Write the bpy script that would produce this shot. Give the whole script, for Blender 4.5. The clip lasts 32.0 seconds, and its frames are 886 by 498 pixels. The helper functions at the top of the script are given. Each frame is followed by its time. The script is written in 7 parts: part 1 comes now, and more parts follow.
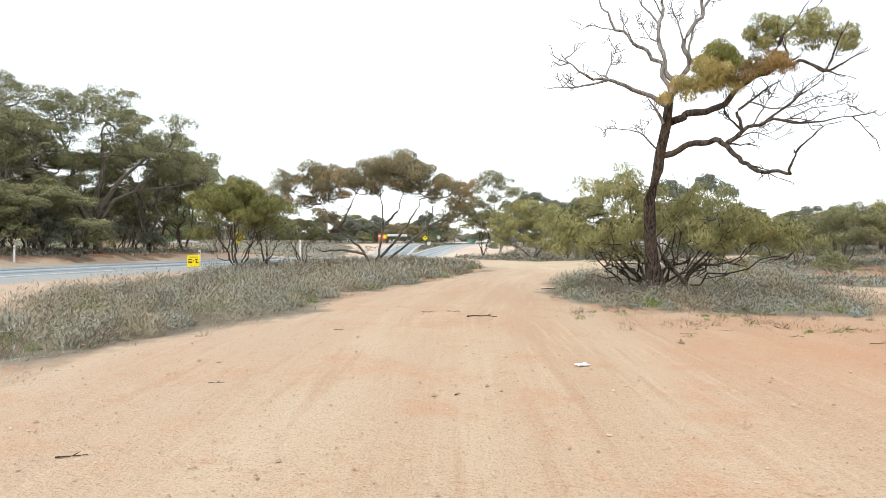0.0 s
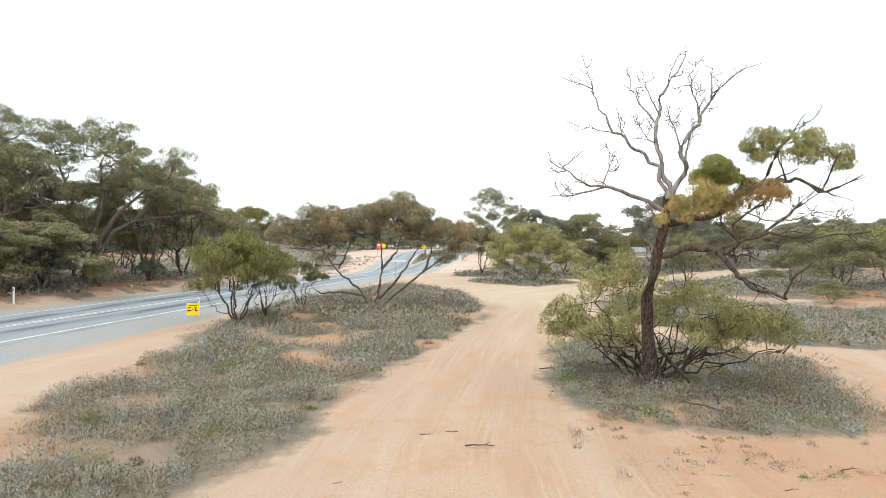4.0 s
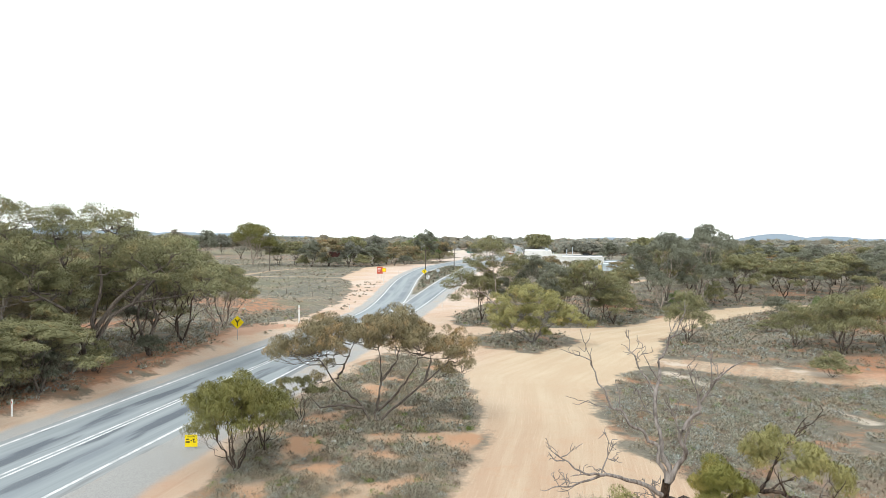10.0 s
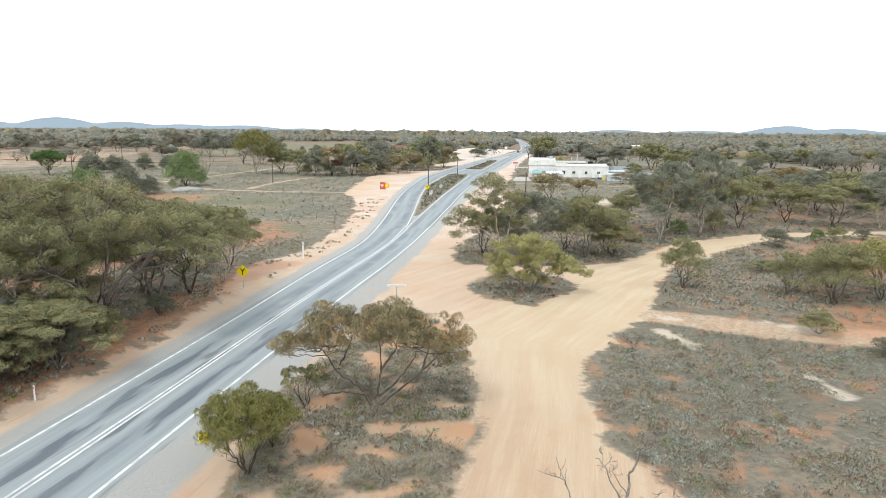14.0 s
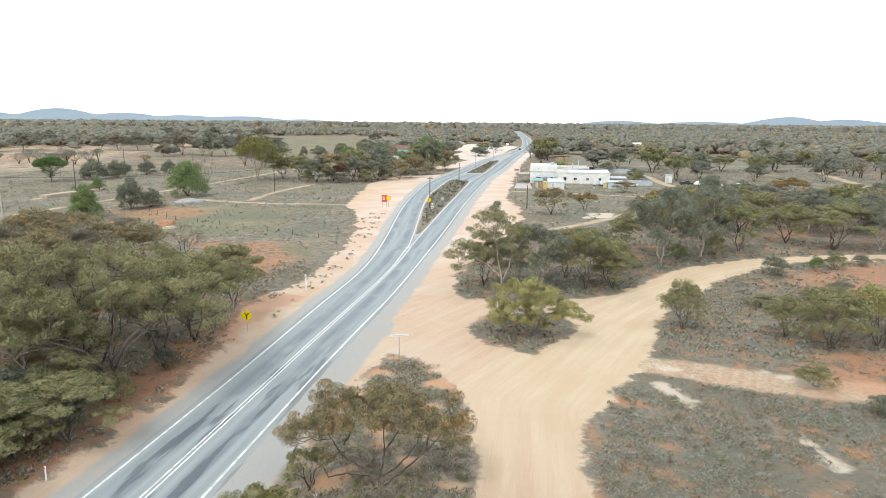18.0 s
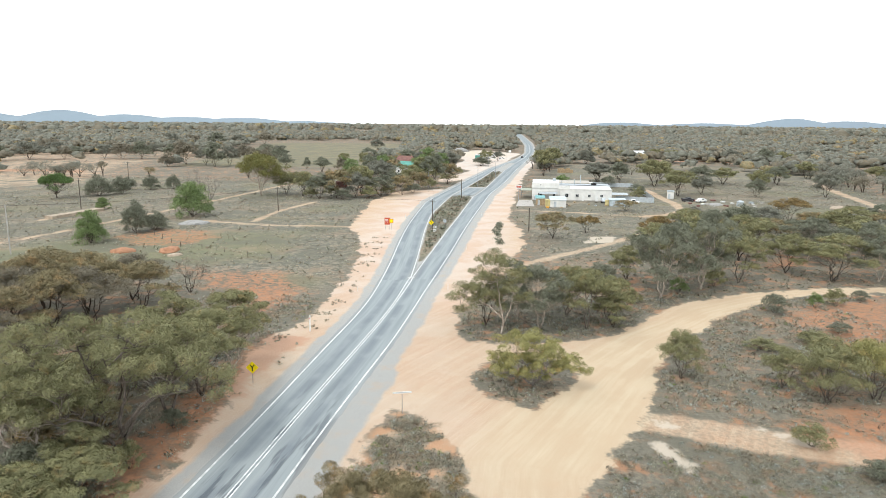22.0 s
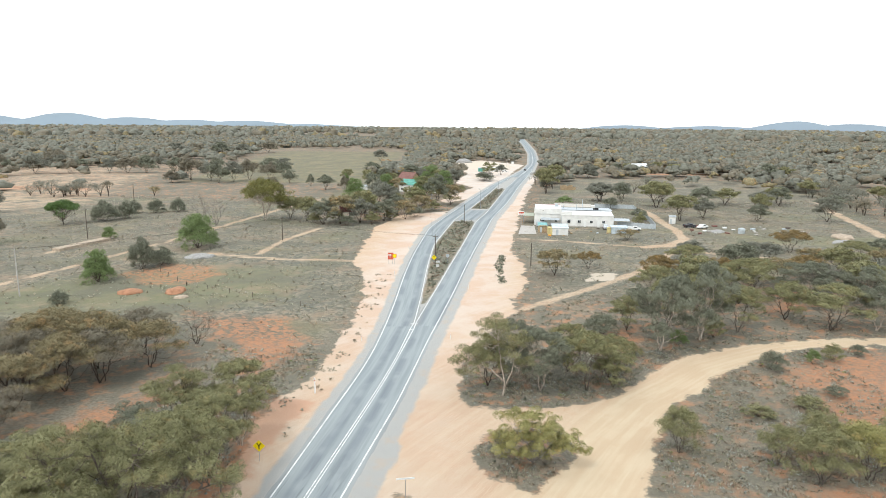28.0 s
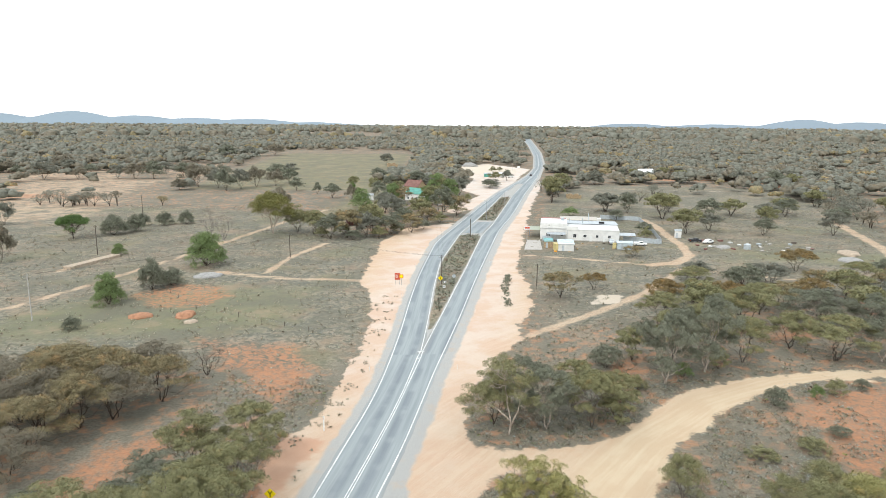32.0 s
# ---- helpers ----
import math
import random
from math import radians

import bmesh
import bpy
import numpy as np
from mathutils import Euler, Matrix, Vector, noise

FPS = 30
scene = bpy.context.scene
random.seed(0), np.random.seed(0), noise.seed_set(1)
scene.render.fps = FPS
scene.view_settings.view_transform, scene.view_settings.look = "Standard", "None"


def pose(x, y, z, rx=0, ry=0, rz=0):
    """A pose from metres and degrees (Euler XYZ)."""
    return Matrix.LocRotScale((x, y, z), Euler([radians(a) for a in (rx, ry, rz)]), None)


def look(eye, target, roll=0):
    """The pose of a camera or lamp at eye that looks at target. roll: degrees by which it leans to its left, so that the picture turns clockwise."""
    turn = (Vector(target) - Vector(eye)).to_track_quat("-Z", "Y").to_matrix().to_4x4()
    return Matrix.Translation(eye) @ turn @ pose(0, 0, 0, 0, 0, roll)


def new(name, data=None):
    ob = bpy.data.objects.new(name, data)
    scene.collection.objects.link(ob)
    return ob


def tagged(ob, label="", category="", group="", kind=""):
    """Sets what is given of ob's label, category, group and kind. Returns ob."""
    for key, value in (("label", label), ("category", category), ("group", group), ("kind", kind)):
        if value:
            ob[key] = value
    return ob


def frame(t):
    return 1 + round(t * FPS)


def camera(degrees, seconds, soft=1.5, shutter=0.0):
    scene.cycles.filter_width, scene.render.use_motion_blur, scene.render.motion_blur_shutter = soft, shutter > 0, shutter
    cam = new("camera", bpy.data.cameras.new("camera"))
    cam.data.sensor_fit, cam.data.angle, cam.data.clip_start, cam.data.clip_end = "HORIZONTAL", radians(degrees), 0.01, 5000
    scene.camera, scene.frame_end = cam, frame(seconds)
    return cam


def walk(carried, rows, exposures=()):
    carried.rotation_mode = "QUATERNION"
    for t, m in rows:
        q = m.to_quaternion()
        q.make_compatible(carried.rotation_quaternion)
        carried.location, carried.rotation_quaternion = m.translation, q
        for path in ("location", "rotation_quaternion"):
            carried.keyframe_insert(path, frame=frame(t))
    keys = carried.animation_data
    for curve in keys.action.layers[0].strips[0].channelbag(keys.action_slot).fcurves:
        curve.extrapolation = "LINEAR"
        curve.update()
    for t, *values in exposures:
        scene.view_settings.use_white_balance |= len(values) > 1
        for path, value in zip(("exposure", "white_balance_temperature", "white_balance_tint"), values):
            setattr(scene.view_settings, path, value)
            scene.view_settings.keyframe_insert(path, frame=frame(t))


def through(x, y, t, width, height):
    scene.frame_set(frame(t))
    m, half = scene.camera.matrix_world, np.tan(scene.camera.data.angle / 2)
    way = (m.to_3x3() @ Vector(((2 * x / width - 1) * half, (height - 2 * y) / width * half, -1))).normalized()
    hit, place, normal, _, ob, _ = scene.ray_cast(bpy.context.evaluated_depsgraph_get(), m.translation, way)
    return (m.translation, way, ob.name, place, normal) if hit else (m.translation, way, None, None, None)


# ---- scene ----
cam = camera(68.0, 32.0, soft=0.7)
ROLL = -0.46
ROWS = [  # seconds, x, y, z, yaw, pitch
    (0.0, -0.175, -0.200, 1.909, -1.137, -0.723),
    (0.5, -0.176, -0.219, 2.123, -1.152, -0.738),
    (1.0, -0.180, -0.229, 2.359, -1.160, -0.747),
    (1.5, -0.183, -0.235, 2.611, -1.165, -0.753),
    (2.0, -0.181, -0.247, 2.888, -1.174, -0.758),
    (2.5, -0.176, -0.263, 3.205, -1.188, -0.763),
    (3.0, -0.180, -0.272, 3.563, -1.208, -0.760),
    (3.5, -0.190, -0.275, 3.954, -1.229, -0.736),
    (5.5, -0.171, -0.159, 5.754, -1.232, -0.728),
    (6.0, -0.177, -0.147, 6.304, -1.233, -0.744),
    (6.5, -0.183, -0.134, 6.855, -1.234, -0.758),
    (7.0, -0.194, -0.113, 7.405, -1.235, -0.771),
    (7.5, -0.203, -0.084, 7.955, -1.235, -0.782),
    (8.0, -0.204, -0.060, 8.513, -1.231, -0.789),
    (8.5, -0.197, -0.050, 9.086, -1.223, -0.785),
    (9.0, -0.187, -0.050, 9.685, -1.210, -0.776),
    (9.5, -0.175, -0.049, 10.322, -1.195, -0.777),
    (10.0, -0.161, -0.044, 11.005, -1.178, -0.783),
    (10.5, -0.136, -0.040, 11.721, -1.156, -0.788),
    (11.0, -0.089, -0.048, 12.431, -1.126, -1.185),
    (11.5, -0.018, -0.077, 13.110, -1.084, -2.666),
    (12.0, 0.066, -0.117, 13.818, -1.029, -4.547),
    (12.5, 0.148, -0.155, 14.615, -0.959, -6.099),
    (13.0, 0.209, -0.183, 15.476, -0.876, -7.630),
    (13.5, 0.253, -0.205, 16.358, -0.791, -9.113),
    (15.5, 0.206, -0.190, 19.412, -0.762, -10.950),
    (16.0, 0.219, -0.073, 20.162, -0.750, -10.967),
    (16.5, 0.232, 0.042, 20.921, -0.732, -10.984),
    (17.0, 0.231, 0.134, 21.682, -0.709, -10.989),
    (17.5, 0.202, 0.175, 22.430, -0.686, -10.977),
    (18.0, 0.155, 0.161, 23.171, -0.662, -10.960),
    (18.5, 0.113, 0.116, 23.914, -0.631, -10.948),
    (19.0, 0.092, 0.073, 24.666, -0.596, -10.943),
    (19.5, 0.092, 0.051, 25.429, -0.568, -10.945),
    (20.0, 0.103, 0.049, 26.188, -0.546, -10.945),
    (20.5, 0.118, 0.063, 26.930, -0.520, -10.933),
    (21.0, 0.130, 0.083, 27.662, -0.493, -10.920),
    (21.5, 0.132, 0.104, 28.394, -0.468, -10.912),
    (22.0, 0.116, 0.120, 29.127, -0.447, -10.898),
    (22.5, 0.085, 0.131, 29.852, -0.431, -10.869),
    (23.0, 0.047, 0.132, 30.566, -0.421, -10.837),
    (23.5, 0.019, 0.124, 31.280, -0.415, -10.808),
    (24.0, 0.009, 0.107, 32.014, -0.410, -10.778),
    (24.5, 0.013, 0.087, 32.772, -0.404, -10.760),
    (25.0, 0.025, 0.073, 33.547, -0.399, -10.756),
    (25.5, 0.039, 0.070, 34.334, -0.391, -10.758),
    (27.5, 0.089, 0.180, 37.560, -0.221, -10.755),
    (28.0, 0.108, 0.183, 38.404, -0.177, -10.780),
    (28.5, 0.122, 0.183, 39.223, -0.130, -10.797),
    (29.0, 0.130, 0.186, 40.023, -0.077, -10.813),
    (29.5, 0.131, 0.195, 40.820, -0.020, -10.827),
    (30.0, 0.114, 0.208, 41.621, 0.042, -10.843),
    (30.5, 0.070, 0.213, 42.431, 0.113, -10.872),
    (31.0, -0.002, 0.203, 43.253, 0.185, -10.914),
    (31.5, -0.098, 0.177, 44.080, 0.252, -10.962),
    (32.0, -0.209, 0.143, 44.909, 0.313, -11.010),
]
walk(cam, [(t, pose(x, y, z, 90 + pitch, ROLL, yaw)) for t, x, y, z, yaw, pitch in ROWS])

# ---- light ----
world = bpy.data.worlds.new("overcast_sky")
scene.world = world
world.use_nodes = True
wn, wl = world.node_tree.nodes, world.node_tree.links
wn.clear()
SUN_UP, SUN_TURN = 52.0, 215.0
sky = wn.new("ShaderNodeTexSky")
sky.sky_type, sky.sun_disc = "NISHITA", False
sky.sun_elevation, sky.sun_rotation = radians(SUN_UP), radians(SUN_TURN)
clear_bg, cloud_bg = wn.new("ShaderNodeBackground"), wn.new("ShaderNodeBackground")
wl.new(sky.outputs[0], clear_bg.inputs[0])
clear_bg.inputs[1].default_value = 0.05
cloud_bg.inputs[0].default_value = (0.935, 0.985, 1.0, 1)
cloud_bg.inputs[1].default_value = 1.34
sky_sum, w_out = wn.new("ShaderNodeAddShader"), wn.new("ShaderNodeOutputWorld")
wl.new(clear_bg.outputs[0], sky_sum.inputs[0])
wl.new(cloud_bg.outputs[0], sky_sum.inputs[1])
wl.new(sky_sum.outputs[0], w_out.inputs[0])
sun_data = bpy.data.lights.new("sun", "SUN")
sun_data.energy, sun_data.angle, sun_data.color = 1.6, radians(14), (1.0, 0.975, 0.93)
sun = new("sun", sun_data)
a, e = radians(SUN_TURN), radians(SUN_UP)
sun.matrix_world = look((0, 0, 60), (-math.sin(a) * math.cos(e), -math.cos(a) * math.cos(e), 60 - math.sin(e)))
scene.view_settings.exposure = 0.0


# ---- materials ----
class Nodes:
    """A small builder for node materials."""

    def __init__(self, name):
        self.m = bpy.data.materials.new(name)
        self.m.use_nodes = True
        self.n, self.l = self.m.node_tree.nodes, self.m.node_tree.links
        self.bsdf = self.n["Principled BSDF"]

    def put(self, socket, value):
        if isinstance(value, bpy.types.NodeSocket):
            self.l.new(value, socket)
        elif value is not None:
            socket.default_value = (*value, 1) if isinstance(value, tuple) and len(value) == 3 and socket.type == "RGBA" else value

    def attr(self, name):
        n = self.n.new("ShaderNodeAttribute")
        n.attribute_name = name
        return n.outputs["Fac"]

    def coords(self, which="Object"):
        return self.n.new("ShaderNodeTexCoord").outputs[which]

    def noise(self, scale, detail=4.0, rough=0.55, vec=None):
        n = self.n.new("ShaderNodeTexNoise")
        n.inputs["Scale"].default_value, n.inputs["Detail"].default_value, n.inputs["Roughness"].default_value = scale, detail, rough
        self.put(n.inputs["Vector"], vec if vec is not None else self.coords())
        return n.outputs["Fac"]

    def math(self, op, a, b=None, c=None):
        n = self.n.new("ShaderNodeMath")
        n.operation = op
        for s, v in zip(n.inputs, (a, b, c)):
            self.put(s, v)
        return n.outputs[0]

    def ramp(self, value, lo, hi, a=0.0, b=1.0):
        n = self.n.new("ShaderNodeMapRange")
        n.interpolation_type = "SMOOTHSTEP"
        for k, v in zip(range(5), (value, lo, hi, a, b)):
            self.put(n.inputs[k], v)
        return n.outputs[0]

    def mix(self, fac, a, b, blend="MIX"):
        n = self.n.new("ShaderNodeMix")
        n.data_type, n.blend_type = "RGBA", blend
        self.put(n.inputs[0], fac)
        self.put(n.inputs[6], a)
        self.put(n.inputs[7], b)
        return n.outputs[2]

    def combine(self, x, y, z=0.0):
        n = self.n.new("ShaderNodeCombineXYZ")
        for s, v in zip(n.inputs, (x, y, z)):
            self.put(s, v)
        return n.outputs[0]

    def island(self):
        return self.n.new("ShaderNodeNewGeometry").outputs["Random Per Island"]

    def each(self):
        return self.n.new("ShaderNodeObjectInfo").outputs["Random"]

    def bump(self, height, strength, distance=0.02):
        n = self.n.new("ShaderNodeBump")
        n.inputs["Strength"].default_value, n.inputs["Distance"].default_value = strength, distance
        self.l.new(height, n.inputs["Height"])
        self.l.new(n.outputs[0], self.bsdf.inputs["Normal"])

    def done(self, colour, rough=0.8, metal=0.0, spec=0.3):
        self.put(self.bsdf.inputs["Base Color"], colour)
        self.put(self.bsdf.inputs["Roughness"], rough)
        self.bsdf.inputs["Metallic"].default_value = metal
        self.bsdf.inputs["Specular IOR Level"].default_value = spec
        return self.m


def plain(name, colour, rough=0.7, metal=0.0, spread=0.25, scale=6.0, bump=0.0, spec=0.3):
    """A surface of one colour with worn, slightly dirty variation at two scales."""
    k = Nodes(name)
    big, fine = k.noise(scale, 4), k.noise(scale * 9, 3)
    low = tuple(v * (1 - spread) for v in colour)
    c = k.mix(k.ramp(big, 0.35, 0.7), colour, low)
    c = k.mix(k.ramp(fine, 0.55, 0.8, 0, 0.5), c, low)
    if bump:
        k.bump(fine, bump)
    return k.done(c, rough, metal, spec)


def leaf_material(name, dark, light, accent=None, amount=0.0, through=0.2):
    """Leaves: colour varies leaf by leaf and clump by clump; accent: the tint of young or dry leaves."""
    k = Nodes(name)
    clump = k.noise(0.9, 3)
    shade = k.math("ADD", k.math("MULTIPLY", k.island(), 0.35), k.ramp(clump, 0.3, 0.7, 0.05, 0.55))
    c = k.mix(shade, dark, light)
    c = k.mix(k.ramp(k.each(), 0, 1, 0, 0.35), c, tuple(0.5 * (x + y) * 0.8 for x, y in zip(dark, light)))
    if accent:
        c = k.mix(k.math("MULTIPLY", k.ramp(k.noise(0.7, 2), 0.62 - 0.3 * amount, 0.78 - 0.25 * amount), k.ramp(k.island(), 0.0, 0.8, 0.3, 1.0)), c, accent)
    k.done(c, 0.6, 0, 0.3)
    t, m, out = k.n.new("ShaderNodeBsdfTranslucent"), k.n.new("ShaderNodeMixShader"), k.n["Material Output"]
    k.put(t.inputs[0], c)
    m.inputs[0].default_value = through
    k.l.new(k.bsdf.outputs[0], m.inputs[1])
    k.l.new(t.outputs[0], m.inputs[2])
    k.l.new(m.outputs[0], out.inputs[0])
    return k.m


def bark_material(name, dark, light, streak=(14, 14, 2.0)):
    k = Nodes(name)
    mp = k.n.new("ShaderNodeMapping")
    mp.inputs["Scale"].default_value = streak
    k.put(mp.inputs["Vector"], k.coords())
    n = k.noise(1.0, 5, 0.6, mp.outputs[0])
    big = k.noise(1.3, 2)
    c = k.mix(k.ramp(n, 0.35, 0.65), dark, light)
    c = k.mix(k.ramp(big, 0.45, 0.7, 0, 0.5), c, light)
    k.bump(n, 0.6, 0.03)
    return k.done(c, 0.9, 0, 0.15)


LEAF = {
    "olive": leaf_material("olive_leaves", (0.116, 0.117, 0.055), (0.384, 0.369, 0.184), (0.381, 0.286, 0.125), 0.2, 0.12),
    "yellow": leaf_material("yellow_green_leaves", (0.181, 0.175, 0.064), (0.469, 0.437, 0.175), (0.489, 0.362, 0.139), 0.25, 0.12),
    "gold": leaf_material("golden_tinged_leaves", (0.232, 0.190, 0.064), (0.668, 0.559, 0.218), (0.631, 0.413, 0.146), 0.4, 0.3),
    "rust": leaf_material("rust_tipped_leaves", (0.125, 0.109, 0.055), (0.378, 0.317, 0.176), (0.417, 0.270, 0.123), 0.4, 0.12),
    "orange": leaf_material("orange_leaves", (0.144, 0.104, 0.045), (0.342, 0.252, 0.110), (0.378, 0.228, 0.075), 0.4),
    "lime": leaf_material("rich_yellow_green_leaves", (0.115, 0.12, 0.035), (0.27, 0.25, 0.075), (0.32, 0.24, 0.07), 0.2, 0.12),
    "fresh": leaf_material("fresh_green_leaves", (0.15, 0.158, 0.04), (0.36, 0.345, 0.095), (0.40, 0.31, 0.09), 0.15, 0.2),
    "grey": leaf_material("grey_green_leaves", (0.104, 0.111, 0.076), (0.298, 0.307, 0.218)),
    "bright": leaf_material("bright_green_leaves", (0.095, 0.14, 0.05), (0.29, 0.37, 0.145)),
    "pine": leaf_material("dark_green_leaves", (0.05, 0.085, 0.025), (0.15, 0.24, 0.065)),
    "pink": leaf_material("dry_pink_twigs", (0.18, 0.11, 0.085), (0.38, 0.25, 0.19)),
    # both woodland colours are greyed and lifted towards blue to stand in for haze
    "wood": leaf_material("hazed_woodland_leaves", (0.158, 0.16, 0.125), (0.262, 0.262, 0.205), (0.265, 0.215, 0.14), 0.1),
    "wood_brown": leaf_material("hazed_brownish_leaves", (0.168, 0.15, 0.108), (0.28, 0.248, 0.178), (0.285, 0.21, 0.125), 0.2),
    "salt": leaf_material("saltbush_leaves", (0.224, 0.203, 0.150), (0.505, 0.454, 0.341), (0.400, 0.302, 0.186), 0.35, 0.2),
    "heath": leaf_material("grey_heath_leaves", (0.225, 0.225, 0.165), (0.44, 0.435, 0.325), (0.38, 0.31, 0.2), 0.3, 0.15),
    "silver": leaf_material("silver_saltbush_leaves", (0.247, 0.268, 0.233), (0.485, 0.506, 0.450), None, 0, 0.2),
    "dry": leaf_material("dry_grass_blades", (0.281, 0.224, 0.141), (0.542, 0.449, 0.299), None, 0, 0.3),
    "grass": leaf_material("green_grass_blades", (0.12, 0.17, 0.04), (0.33, 0.40, 0.12), None, 0, 0.3),
    "brown": leaf_material("dead_brown_twigs", (0.125, 0.091, 0.065), (0.346, 0.264, 0.182), None, 0, 0.15),
}
BARK = {
    "dark": bark_material("dark_rough_bark", (0.022, 0.018, 0.016), (0.13, 0.098, 0.075), (22, 22, 2.0)),
    "grey": bark_material("weathered_grey_wood", (0.13, 0.11, 0.095), (0.30, 0.27, 0.245)),
    "smoky": bark_material("smoky_brown_bark", (0.06, 0.05, 0.042), (0.2, 0.165, 0.135)),
    "pale": bark_material("pale_smooth_bark", (0.22, 0.17, 0.13), (0.50, 0.43, 0.36), (6, 6, 1.2)),
}
WHITE = plain("white_paint", (0.78, 0.78, 0.75), 0.55, spread=0.12)
LINE_PAINT = plain("worn_road_paint", (0.70, 0.71, 0.70), 0.7, spread=0.35, scale=1.5)
YELLOW = plain("yellow_sign_face", (0.92, 0.69, 0.005), 0.45, spread=0.08)
BLACK = plain("black_sign_paint", (0.015, 0.015, 0.015), 0.5)
RED = plain("red_sign_face", (0.52, 0.10, 0.06), 0.5, spread=0.15)
ORANGE = plain("orange_sign_face", (0.75, 0.33, 0.03), 0.5, spread=0.15)
STEEL = plain("galvanised_steel", (0.42, 0.43, 0.44), 0.45, 0.7)
TIMBER = plain("weathered_pole_timber", (0.13, 0.105, 0.085), 0.9, spread=0.4, scale=3, bump=0.3)
GLASS = plain("dark_window_glass", (0.03, 0.035, 0.04), 0.12, spread=0.1, spec=0.6)
WALL_WHITE = plain("white_rendered_wall", (0.74, 0.73, 0.69), 0.8, spread=0.14, scale=0.5, bump=0.1)
ROOF_WHITE = plain("white_sheet_roof", (0.70, 0.71, 0.70), 0.5, spread=0.2, scale=0.4)
ROOF_GREEN = plain("faded_green_sheet_roof", (0.12, 0.36, 0.29), 0.5, spread=0.3, scale=0.5)
ROOF_RED = plain("rusty_red_sheet_roof", (0.24, 0.12, 0.10), 0.7, spread=0.35, scale=0.6)
ZINC = plain("zinc_sheet", (0.52, 0.56, 0.58), 0.5, 0.3, spread=0.25, scale=0.8)
BRICK_TAN = plain("tan_stone_wall", (0.45, 0.33, 0.2), 0.9, spread=0.35, scale=2, bump=0.3)
RUBBER = plain("black_rubber", (0.02, 0.02, 0.02), 0.85)
DARK_PAINT = plain("dark_car_paint", (0.04, 0.04, 0.045), 0.35, spec=0.5)
CONCRETE = plain("pale_concrete", (0.47, 0.44, 0.40), 0.9, spread=0.2, scale=2, bump=0.2)


# ---- plan: height of the land and its zones ----
def hump(x, y, cx, cy, s):
    return np.exp(-((x - cx) ** 2 + (y - cy) ** 2) / (2 * s * s))


def land(x, y):
    x, y = np.asarray(x, float), np.asarray(y, float)
    z = 0.5 * hump(x, y, -6, 15, 24) - 1.4 * hump(x, y, 33, 50, 11) - 1.2 * hump(x, y, 34, 96, 13) - 1.5 * hump(x, y, -12, 118, 20)
    z = z + 0.6 / (1 + np.exp(-np.clip((y - 165) / 8.0, -40, 40)))
    off = road_left(y) - 1.6 - x  # the low red bank left of the road
    bank = np.clip((off - 1.2) / 1.6, 0, 1) * np.clip((90 - y) / 25, 0, 1) * np.clip((30 - off) / 20, 0, 1)
    return z + 0.55 * bank * bank * (3 - 2 * bank)


def smooth_curve(ys, xs):
    """x as a smooth function of y through a few stations."""
    y0 = np.arange(-80, 2600, 2.0)
    v = np.interp(y0, ys, xs)
    head = v[0] + (xs[1] - xs[0]) / (ys[1] - ys[0]) * (y0 - ys[0])
    v = np.where(y0 < ys[0], head, v)
    tail = xs[-1] + (xs[-1] - xs[-2]) / (ys[-1] - ys[-2]) * (y0 - ys[-1])
    v = np.where(y0 > ys[-1], tail, v)
    kernel = np.hanning(13)[1:-1]
    kernel /= kernel.sum()
    v = np.convolve(np.pad(v, 5, mode="reflect", reflect_type="odd"), kernel, "valid")
    return lambda y: np.interp(y, y0, v)


road_left = smooth_curve([15, 35, 60, 76, 98, 111, 140, 164, 191, 241, 290, 340, 418, 482, 560, 645, 870, 1237, 1716, 2400],
                         [-25.4, -21.7, -17.7, -15.5, -12.8, -11.7, -9.9, -9.0, -7.6, -3.8, 6.4, 16.6, 33.6, 50.6, 70.0, 86.5, 116, 154, 199, 262])
road_right = smooth_curve([15, 35, 53, 60, 86, 117, 150, 202, 267, 300, 328, 419, 533, 707, 968, 1404, 1905, 2400],
                          [-17.6, -14.4, -11.6, -10.5, -6.0, -2.2, 3.5, 11.3, 21.4, 28.5, 34.2, 50.7, 73.2, 102.7, 136, 182, 234, 284])
median_left = smooth_curve([100, 126, 147, 174, 207, 262, 292, 333, 418, 456, 520], [-7.8, -5.1, -4.1, -3.3, -1.8, 5.8, 12.5, 20.9, 37.2, 46.0, 60.5])
median_right = smooth_curve([100, 128, 158, 196, 257, 283, 310, 396, 482, 520], [-9.0, -4.7, 0.3, 6.0, 14.2, 20.0, 24.8, 39.7, 56.8, 64])


def inside(poly, x, y):
    """Signed distance to a polygon's outline, positive within."""
    p = np.array(poly, float)
    q = np.roll(p, -1, 0)
    best, odd = np.full(x.shape, 1e9), np.zeros(x.shape, bool)
    for (ax, ay), (bx, by) in zip(p, q):
        dx, dy = bx - ax, by - ay
        t = np.clip(((x - ax) * dx + (y - ay) * dy) / (dx * dx + dy * dy), 0, 1)
        best = np.minimum(best, np.hypot(x - ax - t * dx, y - ay - t * dy))
        if dy:
            odd ^= ((ay > y) != (by > y)) & (x < (y - ay) * dx / dy + ax)
    return np.where(odd, best, -best)


